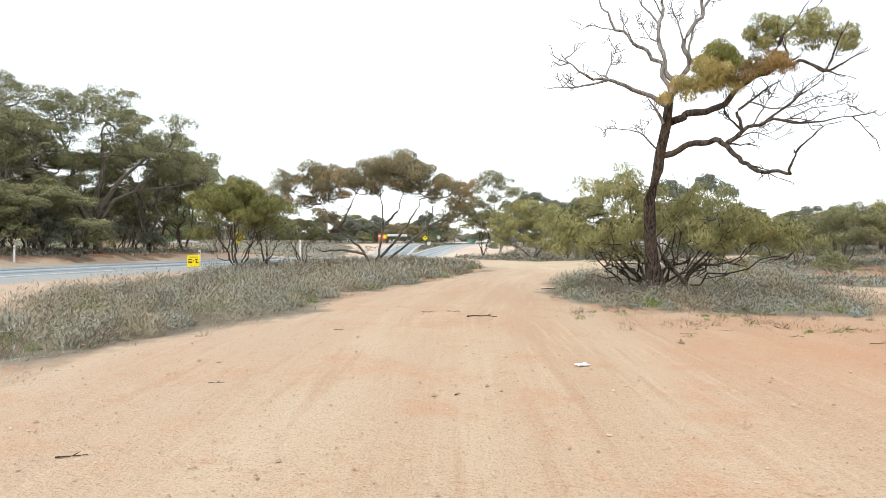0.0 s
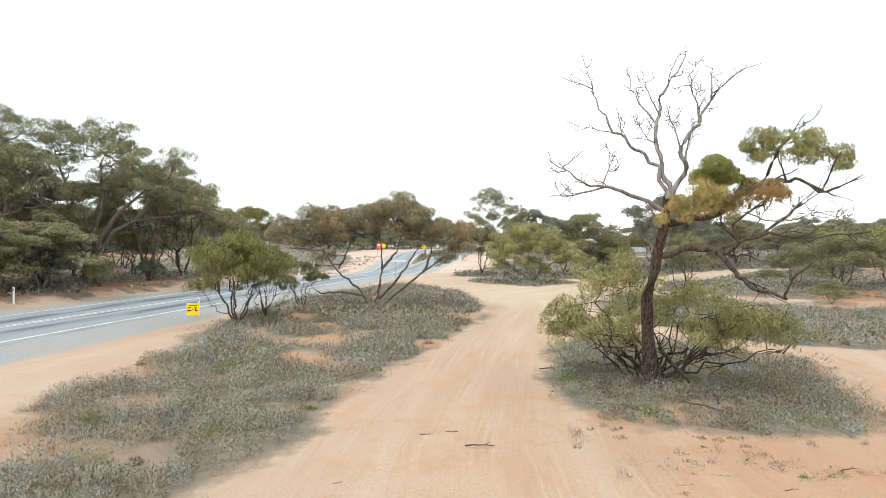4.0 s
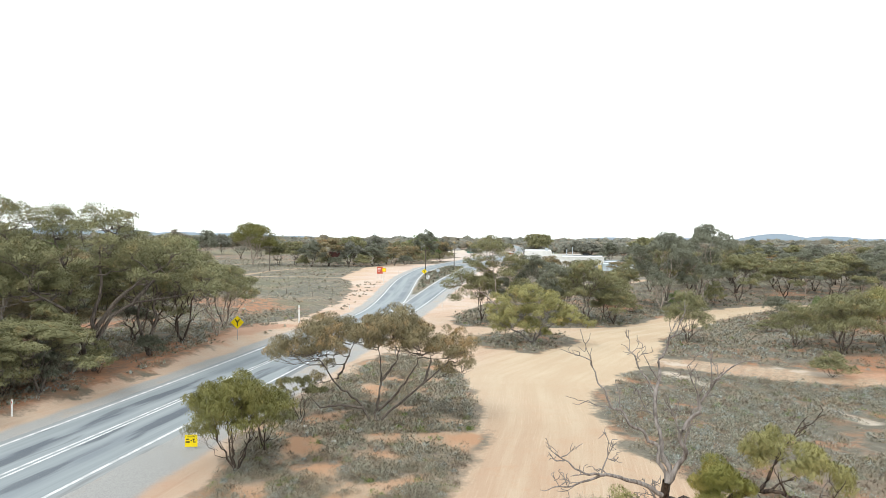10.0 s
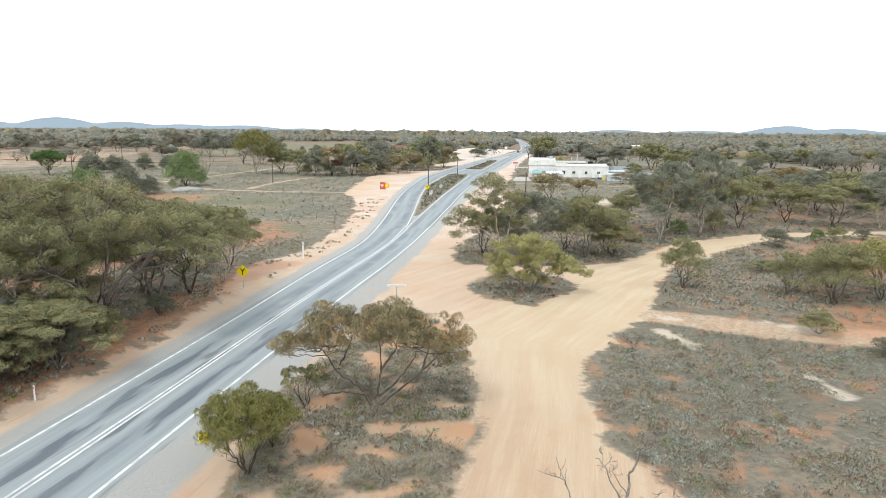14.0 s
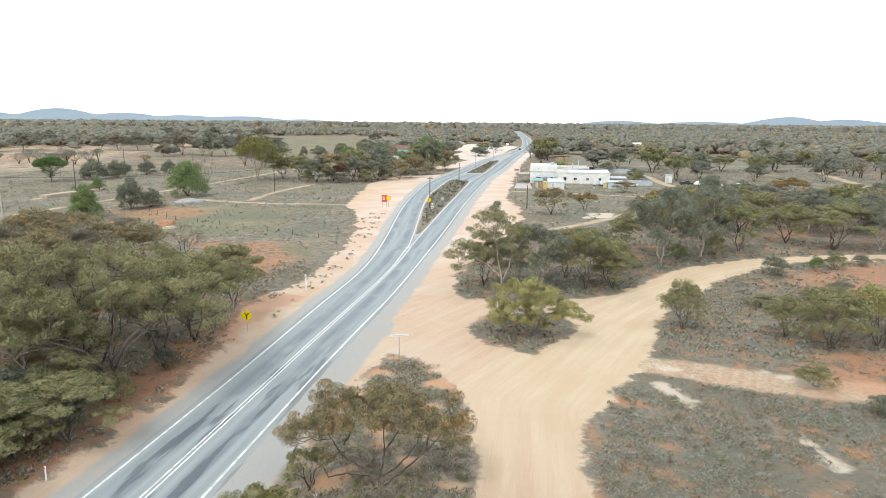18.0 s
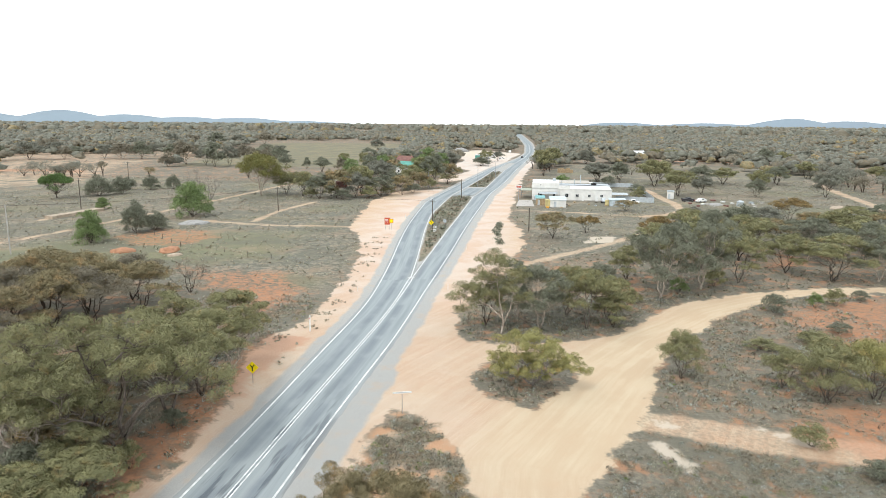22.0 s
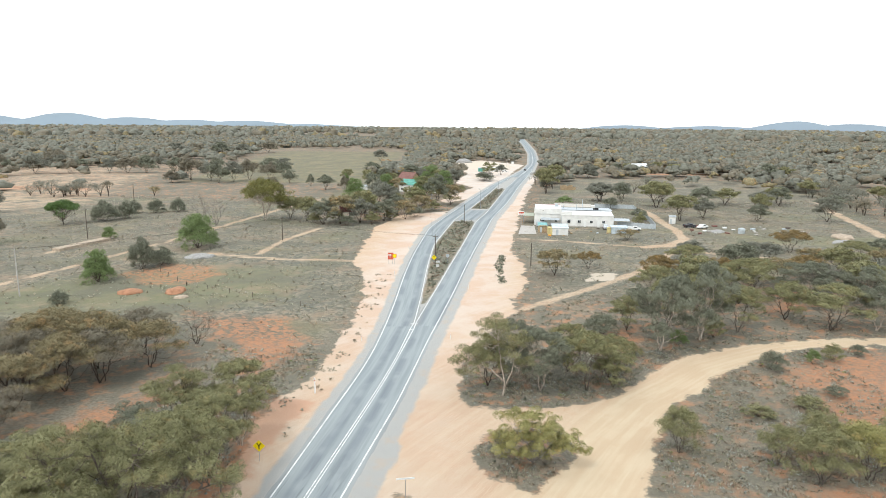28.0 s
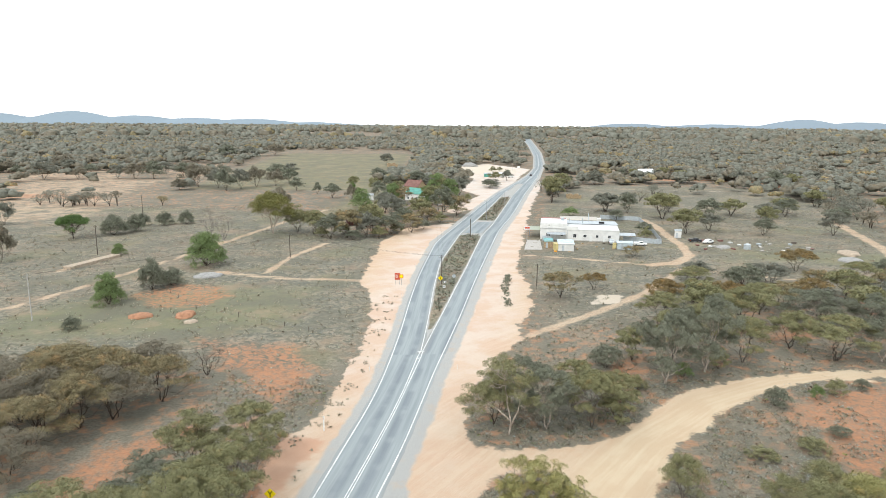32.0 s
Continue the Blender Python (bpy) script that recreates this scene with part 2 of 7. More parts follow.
def along(points, x, y):
    """Distance to a line, on which side counted, and the way gone along it."""
    best, lon = np.full(x.shape, 1e9), np.zeros(x.shape)
    side, gone = np.ones(x.shape), 0.0
    for (ax, ay), (bx, by) in zip(points, points[1:]):
        dx, dy = bx - ax, by - ay
        n = math.hypot(dx, dy)
        t = np.clip(((x - ax) * dx + (y - ay) * dy) / (n * n), 0, 1)
        d = np.hypot(x - ax - t * dx, y - ay - t * dy)
        near = d < best
        best, lon = np.where(near, d, best), np.where(near, gone + t * n, lon)
        side = np.where(near, np.sign((x - ax) * dy - (y - ay) * dx + 1e-9), side)
        gone += n
    return best, side * best, lon


ISLAND_WEST = [(-5.2, -40), (-4.7, 6.8), (-3.3, 11), (-1.9, 17.5), (0.4, 25), (2.5, 34), (3.1, 44), (2.6, 53), (0.6, 60), (-4, 63), (-6.2, 55.7),
               (-8.3, 47), (-10.4, 40), (-9.6, 29), (-9.2, 20), (-9.3, 14), (-9.4, 8), (-9.4, -40)]
ISLAND_TREE = [(3.3, 18.5), (3.1, 15.4), (4.0, 13.6), (6.3, 13.0), (9.0, 12.9), (10.5, 14.6), (11.2, 18), (12.6, 21.5), (10, 25), (6.5, 26.5), (4.4, 23.5)]
SCRUB_EAST = [(21.5, 61), (17, 56), (13.3, 50), (11.0, 42), (10.4, 34.5), (11.6, 28.5), (15, 25.5), (26, 24.5), (60, 20), (120, 20), (130, 116.5), (110, 115.5), (79, 111.8),
              (69, 111), (60.5, 108.9), (52.8, 104.7), (44.3, 98.7), (37.9, 92.3), (32.1, 85.1), (27.1, 75.8), (24, 67)]
ISLAND_MID = [(3.9, 72.4), (6.5, 78), (11, 80), (16, 78.5), (16.4, 73.5), (13.5, 67), (9.9, 63.8), (6.2, 66.6)]
WOOD_MID = [(3.6, 91.4), (4.0, 103), (9, 118), (16.5, 134), (35, 148), (60, 140), (90, 125), (82, 116.8), (69.7, 115.4), (58.9, 113.6), (48.5, 110.6), (39.1, 105.7), (32.6, 100.5), (30.2, 95.4),
            (23.5, 90.2), (16.4, 86), (9.7, 85.0), (4.6, 86.8)]
BARE = [(-4.6, -60), (90, -60), (120, 19), (60, 20), (26, 24), (12, 28), (10, 34), (11, 42), (13.5, 50), (22, 62), (27, 75), (32, 84.8), (38, 92), (44.3, 98.5), (52.8, 104.5), (60.5, 108.7), (69, 110.8), (79, 111.7), (110, 115.4), (160, 119), (160, 123.5), (110, 121), (82, 117), (69.7, 115.6),
        (58.9, 113.8), (48.5, 110.8), (39.1, 106), (32.4, 100.8), (29.5, 96), (18, 88), (6, 88), (3.4, 92), (3.6, 104), (9, 119), (17, 136), (16, 140), (22, 160), (23.4, 176), (22, 200), (25, 219), (36, 290), (47, 358), (75, 505), (66, 505),
        (48, 419), (20, 262), (0, 150), (-4, 110), (-10, 60), (-16, 30), (-24, -20), (-30, -60)]
VERGE_WEST = [(-29, 20), (-24.6, 40), (-21.8, 55), (-22, 64), (-24, 80), (-19.8, 103), (-17.3, 145), (-19.5, 164), (-24.6, 180), (-24.0, 212), (-24.3, 240), (-15.9, 276),
              (4, 288), (0, 250), (-6, 180), (-8, 140), (-10, 110), (-15, 70), (-20, 40), (-23, 20)]
YARD_FAR = [(2, 318), (22, 345), (33, 410), (48, 474), (64, 560), (80, 629), (66, 655), (44, 705), (14, 665), (14, 575), (15, 536), (22, 520), (14, 470), (10, 430), (20, 400), (8, 360), (0, 335)]
PAD_FAR = [(12, 672), (14, 566), (35, 567), (62, 580), (66, 627), (42, 690)]
FARM_TRACKS = [  # half width and stations of the smaller bare tracks
    (1.1, [(18, 135.5), (37, 153), (52.7, 169.4), (66, 188), (74, 201)]),
    (1.3, [(-22, 180.6), (-43.7, 181.6), (-56, 185), (-68, 189.5)]),
    (1.0, [(-53, 189), (-51, 212), (-44, 237)]),
    (2.2, [(21, 62.2), (29.7, 59.8), (37, 57.4), (60, 50)]),
]
FIELD_TRACKS = [
    (1.1, [(-125, 128), (-104, 153), (-96, 175.6), (-87, 210), (-76, 263), (-70, 295), (-60, 330)]),
    (1.0, [(-114, 188), (-110.7, 222)]),
    (1.0, [(24.6, 219), (41.7, 214), (62, 205.5), (74, 206)]),
    (1.7, [(64, 204), (75.6, 209), (82.5, 219), (87, 238), (88, 255), (91.6, 284), (91.8, 304)]),
]
FAR_TRACKS = [
    (0.9, [(74, 201), (88, 191), (123, 179), (170, 168)]),
    (0.9, [(90, 455), (190, 434), (240, 418)]),
    (2.0, [(150, 215), (158, 233), (176, 290), (190, 330)]),
]
PALE = [[(21.2, 62.4), (23.2, 62.6), (24.6, 61.2), (22.6, 60.8)], [(20.5, 57.5), (21.8, 58), (23.6, 54), (22.6, 52.4), (21.2, 55)], [(31, 61.8), (33, 61.6), (37, 58.6), (35.5, 58.0)],
        [(28.8, 50), (29.8, 49.6), (30, 43), (28.8, 42)], [(36, 159), (40, 168), (46, 168), (44, 160)]]
REDS = [[(146, 524), (173, 512), (214, 516), (233, 481), (236, 445), (270, 448), (282, 468), (249, 466), (236, 508), (205, 530)], [(67.9, 132), (77, 136), (83, 144), (76, 144)], [(-50, 70), (-49, 79), (-44.7, 86), (-38, 92), (-36, 90), (-42, 80), (-43, 70)],
        [(54.5, 97), (56, 92), (52, 79), (57, 78), (70, 92), (78, 108), (68, 105), (58, 102)], [(-249, 363), (-231, 369), (-194, 362), (-199, 378), (-227, 387), (-264, 385)], [(28, 110.7), (33.7, 110.8), (38, 118.7), (36, 122), (31, 117)],
        [(-52, 130), (-44, 129), (-30, 130), (-26, 119), (-25.5, 106), (-29, 103), (-40, 117)], [(-80, 165), (-74, 173), (-62, 173), (-56, 163), (-61, 154), (-71, 153)], [(-75, 103), (-75, 109), (-71, 111), (-68, 97)],
        [(36, 60), (44, 66), (52, 62), (40, 54)]]
TANS = [[(-390, 575), (-300, 470), (-262, 400), (-228, 331), (-192, 282), (-170, 306), (-190, 370), (-206, 420), (-214, 480), (-262, 505), (-270, 560), (-330, 600)], [(-262, 640), (-214, 520), (-190, 520), (-230, 660)]]
GREENS = [[(94, 213), (165, 196), (160, 226), (100, 235)], [(-110, 120), (-60, 130), (-32, 140), (-34, 172), (-62, 176), (-95, 160)], [(-64, 300), (-45, 560), (-20, 560), (-40, 300)], [(-170, 420), (-40, 420), (-45, 900), (-220, 900)]]
FIELD_EAST = [(24, 140), (60, 152), (160, 200), (230, 420), (215, 455), (95, 475), (62, 380), (42, 290), (26, 219)]
FIELD = [(-300, 60), (-60, 120), (-20, 118), (-18, 150), (-26, 200), (-26, 245), (-60, 300), (-120, 330), (-300, 330)]


def zones(x, y):
    """Signed distances, in metres, to the kinds of ground."""
    sand = np.maximum(inside(BARE, x, y), inside(VERGE_WEST, x, y))
    sand = np.maximum(sand, inside(YARD_FAR, x, y))
    for block in (ISLAND_WEST, ISLAND_TREE, SCRUB_EAST, ISLAND_MID, WOOD_MID):
        sand = np.minimum(sand, -inside(block, x, y))
    paths = np.full(x.shape, -1e9)
    for half, pts in FARM_TRACKS + FIELD_TRACKS + FAR_TRACKS:
        paths = np.maximum(paths, half - along(pts, x, y)[0])
    for p in TANS:
        paths = np.maximum(paths, np.minimum(inside(p, x, y) * 0.05, -0.05))
    pale = np.maximum(np.max([inside(p, x, y) for p in PALE], 0), inside(PAD_FAR, x, y))
    red = np.max([inside(p, x, y) for p in REDS], 0)
    bank = np.minimum.reduce([road_left(y) - 4.0 - x, x - road_left(y) + 9.5, 88 - y])
    near_road = np.minimum.reduce([x - road_left(y) + 2.3, road_right(y) + np.where(y < 75, 3.8, 3.0) - x])
    isle = np.minimum.reduce([x - median_left(y) - 0.5, median_right(y) - 0.5 - x, np.maximum(np.minimum(y - 140, 257 - y), np.minimum(y - 297, 392 - y))])
    near_road = np.minimum(near_road, -isle * 2)
    sealed = np.minimum.reduce([x - road_left(y) + 1.1, road_right(y) + 1.1 - x, -isle])
    return dict(sealed=sealed, sand=np.minimum(sand, -isle), paths=paths, pale=pale, red=np.maximum(red, bank), gravel=near_road, field=np.maximum.reduce([inside(FIELD, x, y), inside(FIELD_EAST, x, y), isle * 5]), isle=np.maximum(inside(ISLAND_WEST, x, y), inside(ISLAND_TREE, x, y)), green=np.max([inside(p, x, y) for p in GREENS], 0))


# ---- mesh helpers ----
def mesh_of(name, verts, faces, material=None, smooth=False):
    """A mesh from arrays; faces all with the same number of corners."""
    verts, faces = np.asarray(verts, np.float32).reshape(-1, 3), np.asarray(faces, np.int32)
    me = bpy.data.meshes.new(name)
    k, n = faces.shape[1], len(faces)
    me.vertices.add(len(verts))
    me.vertices.foreach_set("co", verts.ravel())
    me.loops.add(n * k)
    me.loops.foreach_set("vertex_index", faces.ravel())
    me.polygons.add(n)
    me.polygons.foreach_set("loop_start", np.arange(0, n * k, k, dtype=np.int32))
    me.polygons.foreach_set("loop_total", np.full(n, k, np.int32))
    me.polygons.foreach_set("use_smooth", np.full(n, smooth))
    me.update(calc_edges=True)
    if material:
        me.materials.append(material)
    return me


def part(name, data, material, parent, label=""):
    """Links a bmesh or a mesh as one object under a thing or a part."""
    if isinstance(data, bmesh.types.BMesh):
        me = bpy.data.meshes.new(name)
        data.to_mesh(me)
        data.free()
        me.materials.append(material)
    else:
        me = data
    ob = new(name, me)
    ob.parent = parent
    return tagged(ob, label)


def thing(name, m, label, category, group=""):
    ob = new(name)
    ob.empty_display_size = 0.3
    ob.matrix_world = m
    return tagged(ob, label, category, group)


def box(bm, size, at, turn=0.0, bevel=0.0, tilt=0.0):
    """Adds a box centred at a place, turned about z and tilted about x."""
    r = bmesh.ops.create_cube(bm, size=1.0, matrix=pose(*at, tilt, 0, turn) @ Matrix.Diagonal((*size, 1)))
    if bevel:
        edges = list({ed for v in r["verts"] for ed in v.link_edges})
        bmesh.ops.bevel(bm, geom=edges, offset=bevel, segments=2, affect="EDGES", profile=0.6)
    return bm


def rod(bm, a, b, r1, r2=None, sides=8):
    a, b = Vector(a), Vector(b)
    d = b - a
    m = Matrix.Translation((a + b) / 2) @ d.to_track_quat("Z", "Y").to_matrix().to_4x4()
    bmesh.ops.create_cone(bm, cap_ends=True, segments=sides, radius1=r1, radius2=r1 if r2 is None else r2, depth=d.length, matrix=m)
    return bm


def at_land(x, y, turn=0.0, up=0.0):
    return pose(x, y, float(land(x, y)) + up, 0, 0, turn)


# ---- ground ----
def steps(*spans):
    out = [spans[0][0]]
    for a, b, d0, d1 in spans:
        x, out2 = a, []
        while x < b - 1e-6:
            f = (x - a) / (b - a)
            x += d0 * (d1 / d0) ** f
            out2.append(min(x, b))
        out += out2
    return np.array(out)


gx = steps((-4900, -300, 300, 20), (-300, -60, 20, 2.0), (-60, -28, 1.8, 0.9), (-28, 16, 0.9, 0.9), (16, 95, 0.9, 2.4), (95, 320, 2.0, 20), (320, 4900, 20, 300))
gy = steps((-4900, -60, 300, 12), (-60, 0, 8, 0.8), (0, 30, 0.75, 0.75), (30, 130, 0.95, 2.2), (130, 320, 1.8, 4), (320, 900, 4, 20), (900, 4900, 20, 250))
GX, GY = np.meshgrid(gx, gy)
GX, GY = GX.ravel(), GY.ravel()
Z = land(GX, GY)
zone = zones(GX, GY)
rough = np.array([noise.noise((x * 0.55, y * 0.55, 0)) for x, y in zip(GX, GY)])
fine = np.array([noise.noise((x * 1.7, y * 1.7, 5)) for x, y in zip(GX, GY)])
bare = -np.array([noise.noise((x / 2.6, y / 2.6, 3)) for x, y in zip(GX, GY)])
near = np.clip((400 - np.hypot(GX, GY - 60)) / 200, 0, 1)
on_road = np.clip((zone["sealed"] + 2.0) / 1.5, 0, 1)
scrubby = np.clip(-zone["sand"], 0, 1) * np.clip(-zone["paths"], 0, 1)
Z = Z + near * (1 - on_road) * ((0.03 + 0.12 * scrubby) * rough + (0.012 + 0.05 * scrubby) * fine)
Z = Z - 0.10 * np.clip((zone["sealed"] - 0.8) / 0.9, 0, 1)
nx, ny = len(gx), len(gy)
idx = np.arange(nx * ny).reshape(ny, nx)
quads = np.stack([idx[:-1, :-1], idx[:-1, 1:], idx[1:, 1:], idx[1:, :-1]], -1).reshape(-1, 4)

g = Nodes("outback_soil")
track_mid = [(0.5, -60), (0.3, 0), (0.8, 12), (3.0, 25), (6.0, 38), (8.0, 52), (14, 62), (22, 75), (31, 88), (45, 101), (60, 108), (80, 114), (130, 119)]
_, lat, lon = along(track_mid, GX, GY)
P = g.coords("Object")
n_big, n_mid, n_fine, n_grit = g.noise(0.045, 3, 0.5, P), g.noise(0.35, 5, 0.6, P), g.noise(2.2, 5, 0.65, P), g.noise(16.0, 4, 0.7, P)
n_speck = g.noise(55.0, 2, 0.6, P)
# scrub floor: red soil, litter and low growth
litter = g.mix(g.ramp(n_fine, 0.35, 0.68), (0.24, 0.215, 0.165), (0.135, 0.125, 0.098))
soil = g.mix(g.ramp(n_mid, 0.47, 0.66, 0, 0.85), litter, (0.43, 0.225, 0.125))
soil = g.mix(g.ramp(n_grit, 0.55, 0.75, 0, 0.5), soil, (0.12, 0.10, 0.08))
# paddock: grey-green low cover with thin red soil
n_weed, n_strip = g.noise(0.9, 6, 0.7, P), g.noise(0.09, 6, 0.68, P)
rows = g.noise(0.5, 5, 0.7, g.combine(g.math("ADD", g.math("MULTIPLY", g.attr("x"), 0.25), g.math("MULTIPLY", g.attr("y"), 0.1)), g.math("SUBTRACT", g.math("MULTIPLY", g.attr("y"), 0.9), g.math("MULTIPLY", g.attr("x"), 0.35))))
cover = g.mix(g.ramp(n_weed, 0.43, 0.57), (0.285, 0.25, 0.19), (0.125, 0.128, 0.098))
cover = g.mix(g.ramp(rows, 0.50, 0.62, 0, 0.55), cover, (0.13, 0.135, 0.112))
cover = g.mix(g.ramp(rows, 0.34, 0.46, 0.5, 0), cover, (0.31, 0.235, 0.165))
cover = g.mix(g.ramp(n_strip, 0.50, 0.62, 0, 0.75), cover, g.mix(g.ramp(n_fine, 0.35, 0.65), (0.29, 0.205, 0.145), (0.215, 0.175, 0.13)))
cover = g.mix(g.ramp(n_big, 0.5, 0.64, 0, 0.6), cover, g.mix(g.ramp(n_weed, 0.4, 0.62), (0.205, 0.20, 0.125), (0.15, 0.155, 0.095)))
cover = g.mix(g.ramp(n_strip, 0.36, 0.46, 0.55, 0), cover, (0.14, 0.143, 0.118))
base = g.mix(g.ramp(g.math("ADD", g.attr("field"), g.math("MULTIPLY", g.math("SUBTRACT", n_mid, 0.5), 14.0)), -3, 3), soil, cover)
broad = g.noise(0.012, 4, 0.6, P)
base = g.mix(g.ramp(broad, 0.48, 0.66, 0, 0.3), base, (0.25, 0.19, 0.13))
base = g.mix(g.ramp(n_grit, 0.52, 0.72, 0, 0.4), base, (0.11, 0.105, 0.075))
base = g.mix(g.ramp(g.math("ADD", g.attr("green"), g.math("MULTIPLY", g.math("SUBTRACT", n_mid, 0.5), 22.0)), -4, 9, 0, 0.6), base, g.mix(g.ramp(n_weed, 0.40, 0.58), (0.135, 0.155, 0.075), (0.22, 0.205, 0.125)))
n_band = g.noise(0.055, 7, 0.72, P)
base = g.mix(g.ramp(n_band, 0.45, 0.60, 0, 0.65), base, (0.145, 0.138, 0.105))
base = g.mix(g.ramp(n_band, 0.34, 0.46, 0.45, 0), base, (0.33, 0.25, 0.175))
wob = g.math("MULTIPLY", g.math("SUBTRACT", n_mid, 0.5), 3.0)
base = g.mix(g.ramp(g.attr("isle"), -1.5, 0.2), base, g.mix(g.ramp(g.math("ADD", g.attr("bare"), g.math("MULTIPLY", g.math("SUBTRACT", n_fine, 0.5), 0.35)), 0.02, 0.24), g.mix(g.ramp(n_fine, 0.4, 0.65), (0.30, 0.245, 0.18), (0.19, 0.165, 0.13)), g.mix(g.ramp(n_mid, 0.4, 0.65), (0.48, 0.285, 0.17), (0.46, 0.34, 0.235))))
wob2 = g.math("MULTIPLY", g.math("SUBTRACT", n_fine, 0.5), 1.4)
uneven = g.math("MULTIPLY", g.math("MULTIPLY", g.math("SUBTRACT", g.noise(0.13, 5, 0.62, P), 0.5), 7.0), g.ramp(g.attr("lon"), 75, 110))
edge = g.math("ADD", g.math("ADD", wob, wob2), uneven)
red_soil = g.mix(g.ramp(n_fine, 0.3, 0.7), (0.47, 0.225, 0.12), (0.36, 0.185, 0.105))
red_soil = g.mix(g.ramp(n_grit, 0.5, 0.8, 0, 0.5), red_soil, (0.28, 0.15, 0.10))
ripped = g.math("MULTIPLY", g.ramp(g.math("ADD", g.attr("red"), g.math("MULTIPLY", edge, 1.6)), -2.2, 1.8, 0, 0.9), g.ramp(n_weed, 0.40, 0.60, 1.0, g.ramp(g.attr("field"), -4, 0, 0.35, 0.05)))
base = g.mix(ripped, base, red_soil)
# bare sand with wheel streaks that follow the track
flow = g.combine(g.math("MULTIPLY", g.attr("lat"), 1.0), g.math("MULTIPLY", g.attr("lon"), 0.06))
streak, streak2 = g.noise(0.9, 4, 0.6, flow), g.noise(3.6, 3, 0.6, flow)
sand = g.mix(g.ramp(n_big, 0.38, 0.62), (0.53, 0.40, 0.28), (0.50, 0.35, 0.24))
sand = g.mix(g.ramp(streak, 0.40, 0.68, 0, g.ramp(g.attr("lon"), 80, 110, 0.8, 0.5)), sand, (0.62, 0.515, 0.375))
sand = g.mix(g.ramp(streak2, 0.5, 0.72, 0, g.ramp(g.attr("lon"), 80, 110, 0.65, 0.2)), sand, (0.445, 0.285, 0.18))
sand = g.mix(g.ramp(n_mid, 0.50, 0.72, 0, 0.3), sand, (0.52, 0.33, 0.215))
n_patch = g.noise(0.13, 5, 0.62, P)
streak3 = g.noise(11.0, 3, 0.6, g.combine(g.attr("lat"), g.math("MULTIPLY", g.attr("lon"), 0.025)))
sand = g.mix(g.ramp(streak3, 0.52, 0.68, 0, g.ramp(n_patch, 0.4, 0.6, 0.15, 0.7)), sand, (0.66, 0.53, 0.385))
sand = g.mix(g.math("MULTIPLY", g.ramp(n_weed, 0.50, 0.66, 0, 0.5), g.ramp(g.attr("lon"), 72, 100, 1, 0.3)), sand, (0.55, 0.285, 0.16))
sand = g.mix(g.math("MULTIPLY", g.ramp(n_patch, 0.50, 0.66, 0, 0.6), g.ramp(g.attr("lon"), 72, 92, 1, 0.35)), sand, (0.52, 0.31, 0.195))
sand = g.mix(g.math("MULTIPLY", g.math("MULTIPLY", g.ramp(g.attr("lat"), 1.5, 6.0), g.ramp(g.attr("lon"), 70, 82, 1, 0)), g.ramp(n_patch, 0.35, 0.6, 0.35, 0.95)), sand, (0.53, 0.275, 0.155))
sand = g.mix(g.ramp(g.attr("lon"), 70, 95, 0.25, 0), sand, (0.58, 0.345, 0.21))
sand = g.mix(g.ramp(n_grit, 0.52, 0.78, 0, g.ramp(g.attr("lon"), 72, 90, 0.6, 0.3)), sand, (0.42, 0.255, 0.15))
sand = g.mix(g.ramp(n_speck, 0.56, 0.70, 0, 0.55), sand, (0.64, 0.50, 0.36))
sand = g.mix(g.ramp(n_speck, 0.32, 0.43, 0.65, 0), sand, (0.36, 0.20, 0.115))
sand = g.mix(g.math("MULTIPLY", g.ramp(g.attr("lon"), 80, 125, 0, 0.65), g.ramp(g.math("ABSOLUTE", g.attr("lat")), 4, 9, 1, 0)), sand, g.mix(g.ramp(g.math("ADD", g.math("MULTIPLY", streak, 0.5), g.math("MULTIPLY", n_patch, 0.5)), 0.42, 0.6), (0.545, 0.425, 0.285), (0.60, 0.50, 0.35)))
sand = g.mix(g.math("MULTIPLY", g.ramp(g.math("ADD", g.attr("gravel"), g.math("MULTIPLY", edge, 2.0)), -18, -2, 0, 0.85), g.ramp(g.attr("y"), 80, 150, 0.35, 1.0)), sand, g.mix(g.ramp(n_strip, 0.40, 0.60), (0.59, 0.50, 0.425), (0.55, 0.405, 0.31)))
sand = g.mix(g.ramp(g.math("ADD", g.attr("red"), edge), -0.6, 1.2, 0, 0.7), sand, (0.50, 0.285, 0.185))
sand = g.mix(g.math("MULTIPLY", g.ramp(g.attr("y"), 290, 430, 0, 0.8), g.ramp(g.attr("x"), -90, -40)), sand, g.mix(g.ramp(n_patch, 0.4, 0.6), (0.60, 0.56, 0.515), (0.58, 0.485, 0.41)))
sandy = g.math("MAXIMUM", g.ramp(g.math("ADD", g.attr("sand"), edge), -0.25, 0.45), g.ramp(g.math("ADD", g.attr("paths"), g.math("MULTIPLY", edge, 0.4)), -0.6, 0.5, 0, g.ramp(n_fine, 0.32, 0.6, 0.4, 0.88)))
col = g.mix(sandy, base, sand)
col = g.mix(g.ramp(g.math("ADD", g.attr("pale"), g.math("MULTIPLY", edge, 0.6)), -0.4, 0.4, 0, 0.85), col, (0.58, 0.50, 0.40))
gravel = g.mix(g.ramp(n_grit, 0.35, 0.7), (0.42, 0.415, 0.39), (0.32, 0.315, 0.30))
gravel = g.mix(g.ramp(n_mid, 0.5, 0.72, 0, 0.55), gravel, (0.45, 0.36, 0.275))
col = g.mix(g.ramp(g.math("ADD", g.attr("gravel"), g.math("MULTIPLY", edge, 0.3)), -0.25, 0.55), col, gravel)
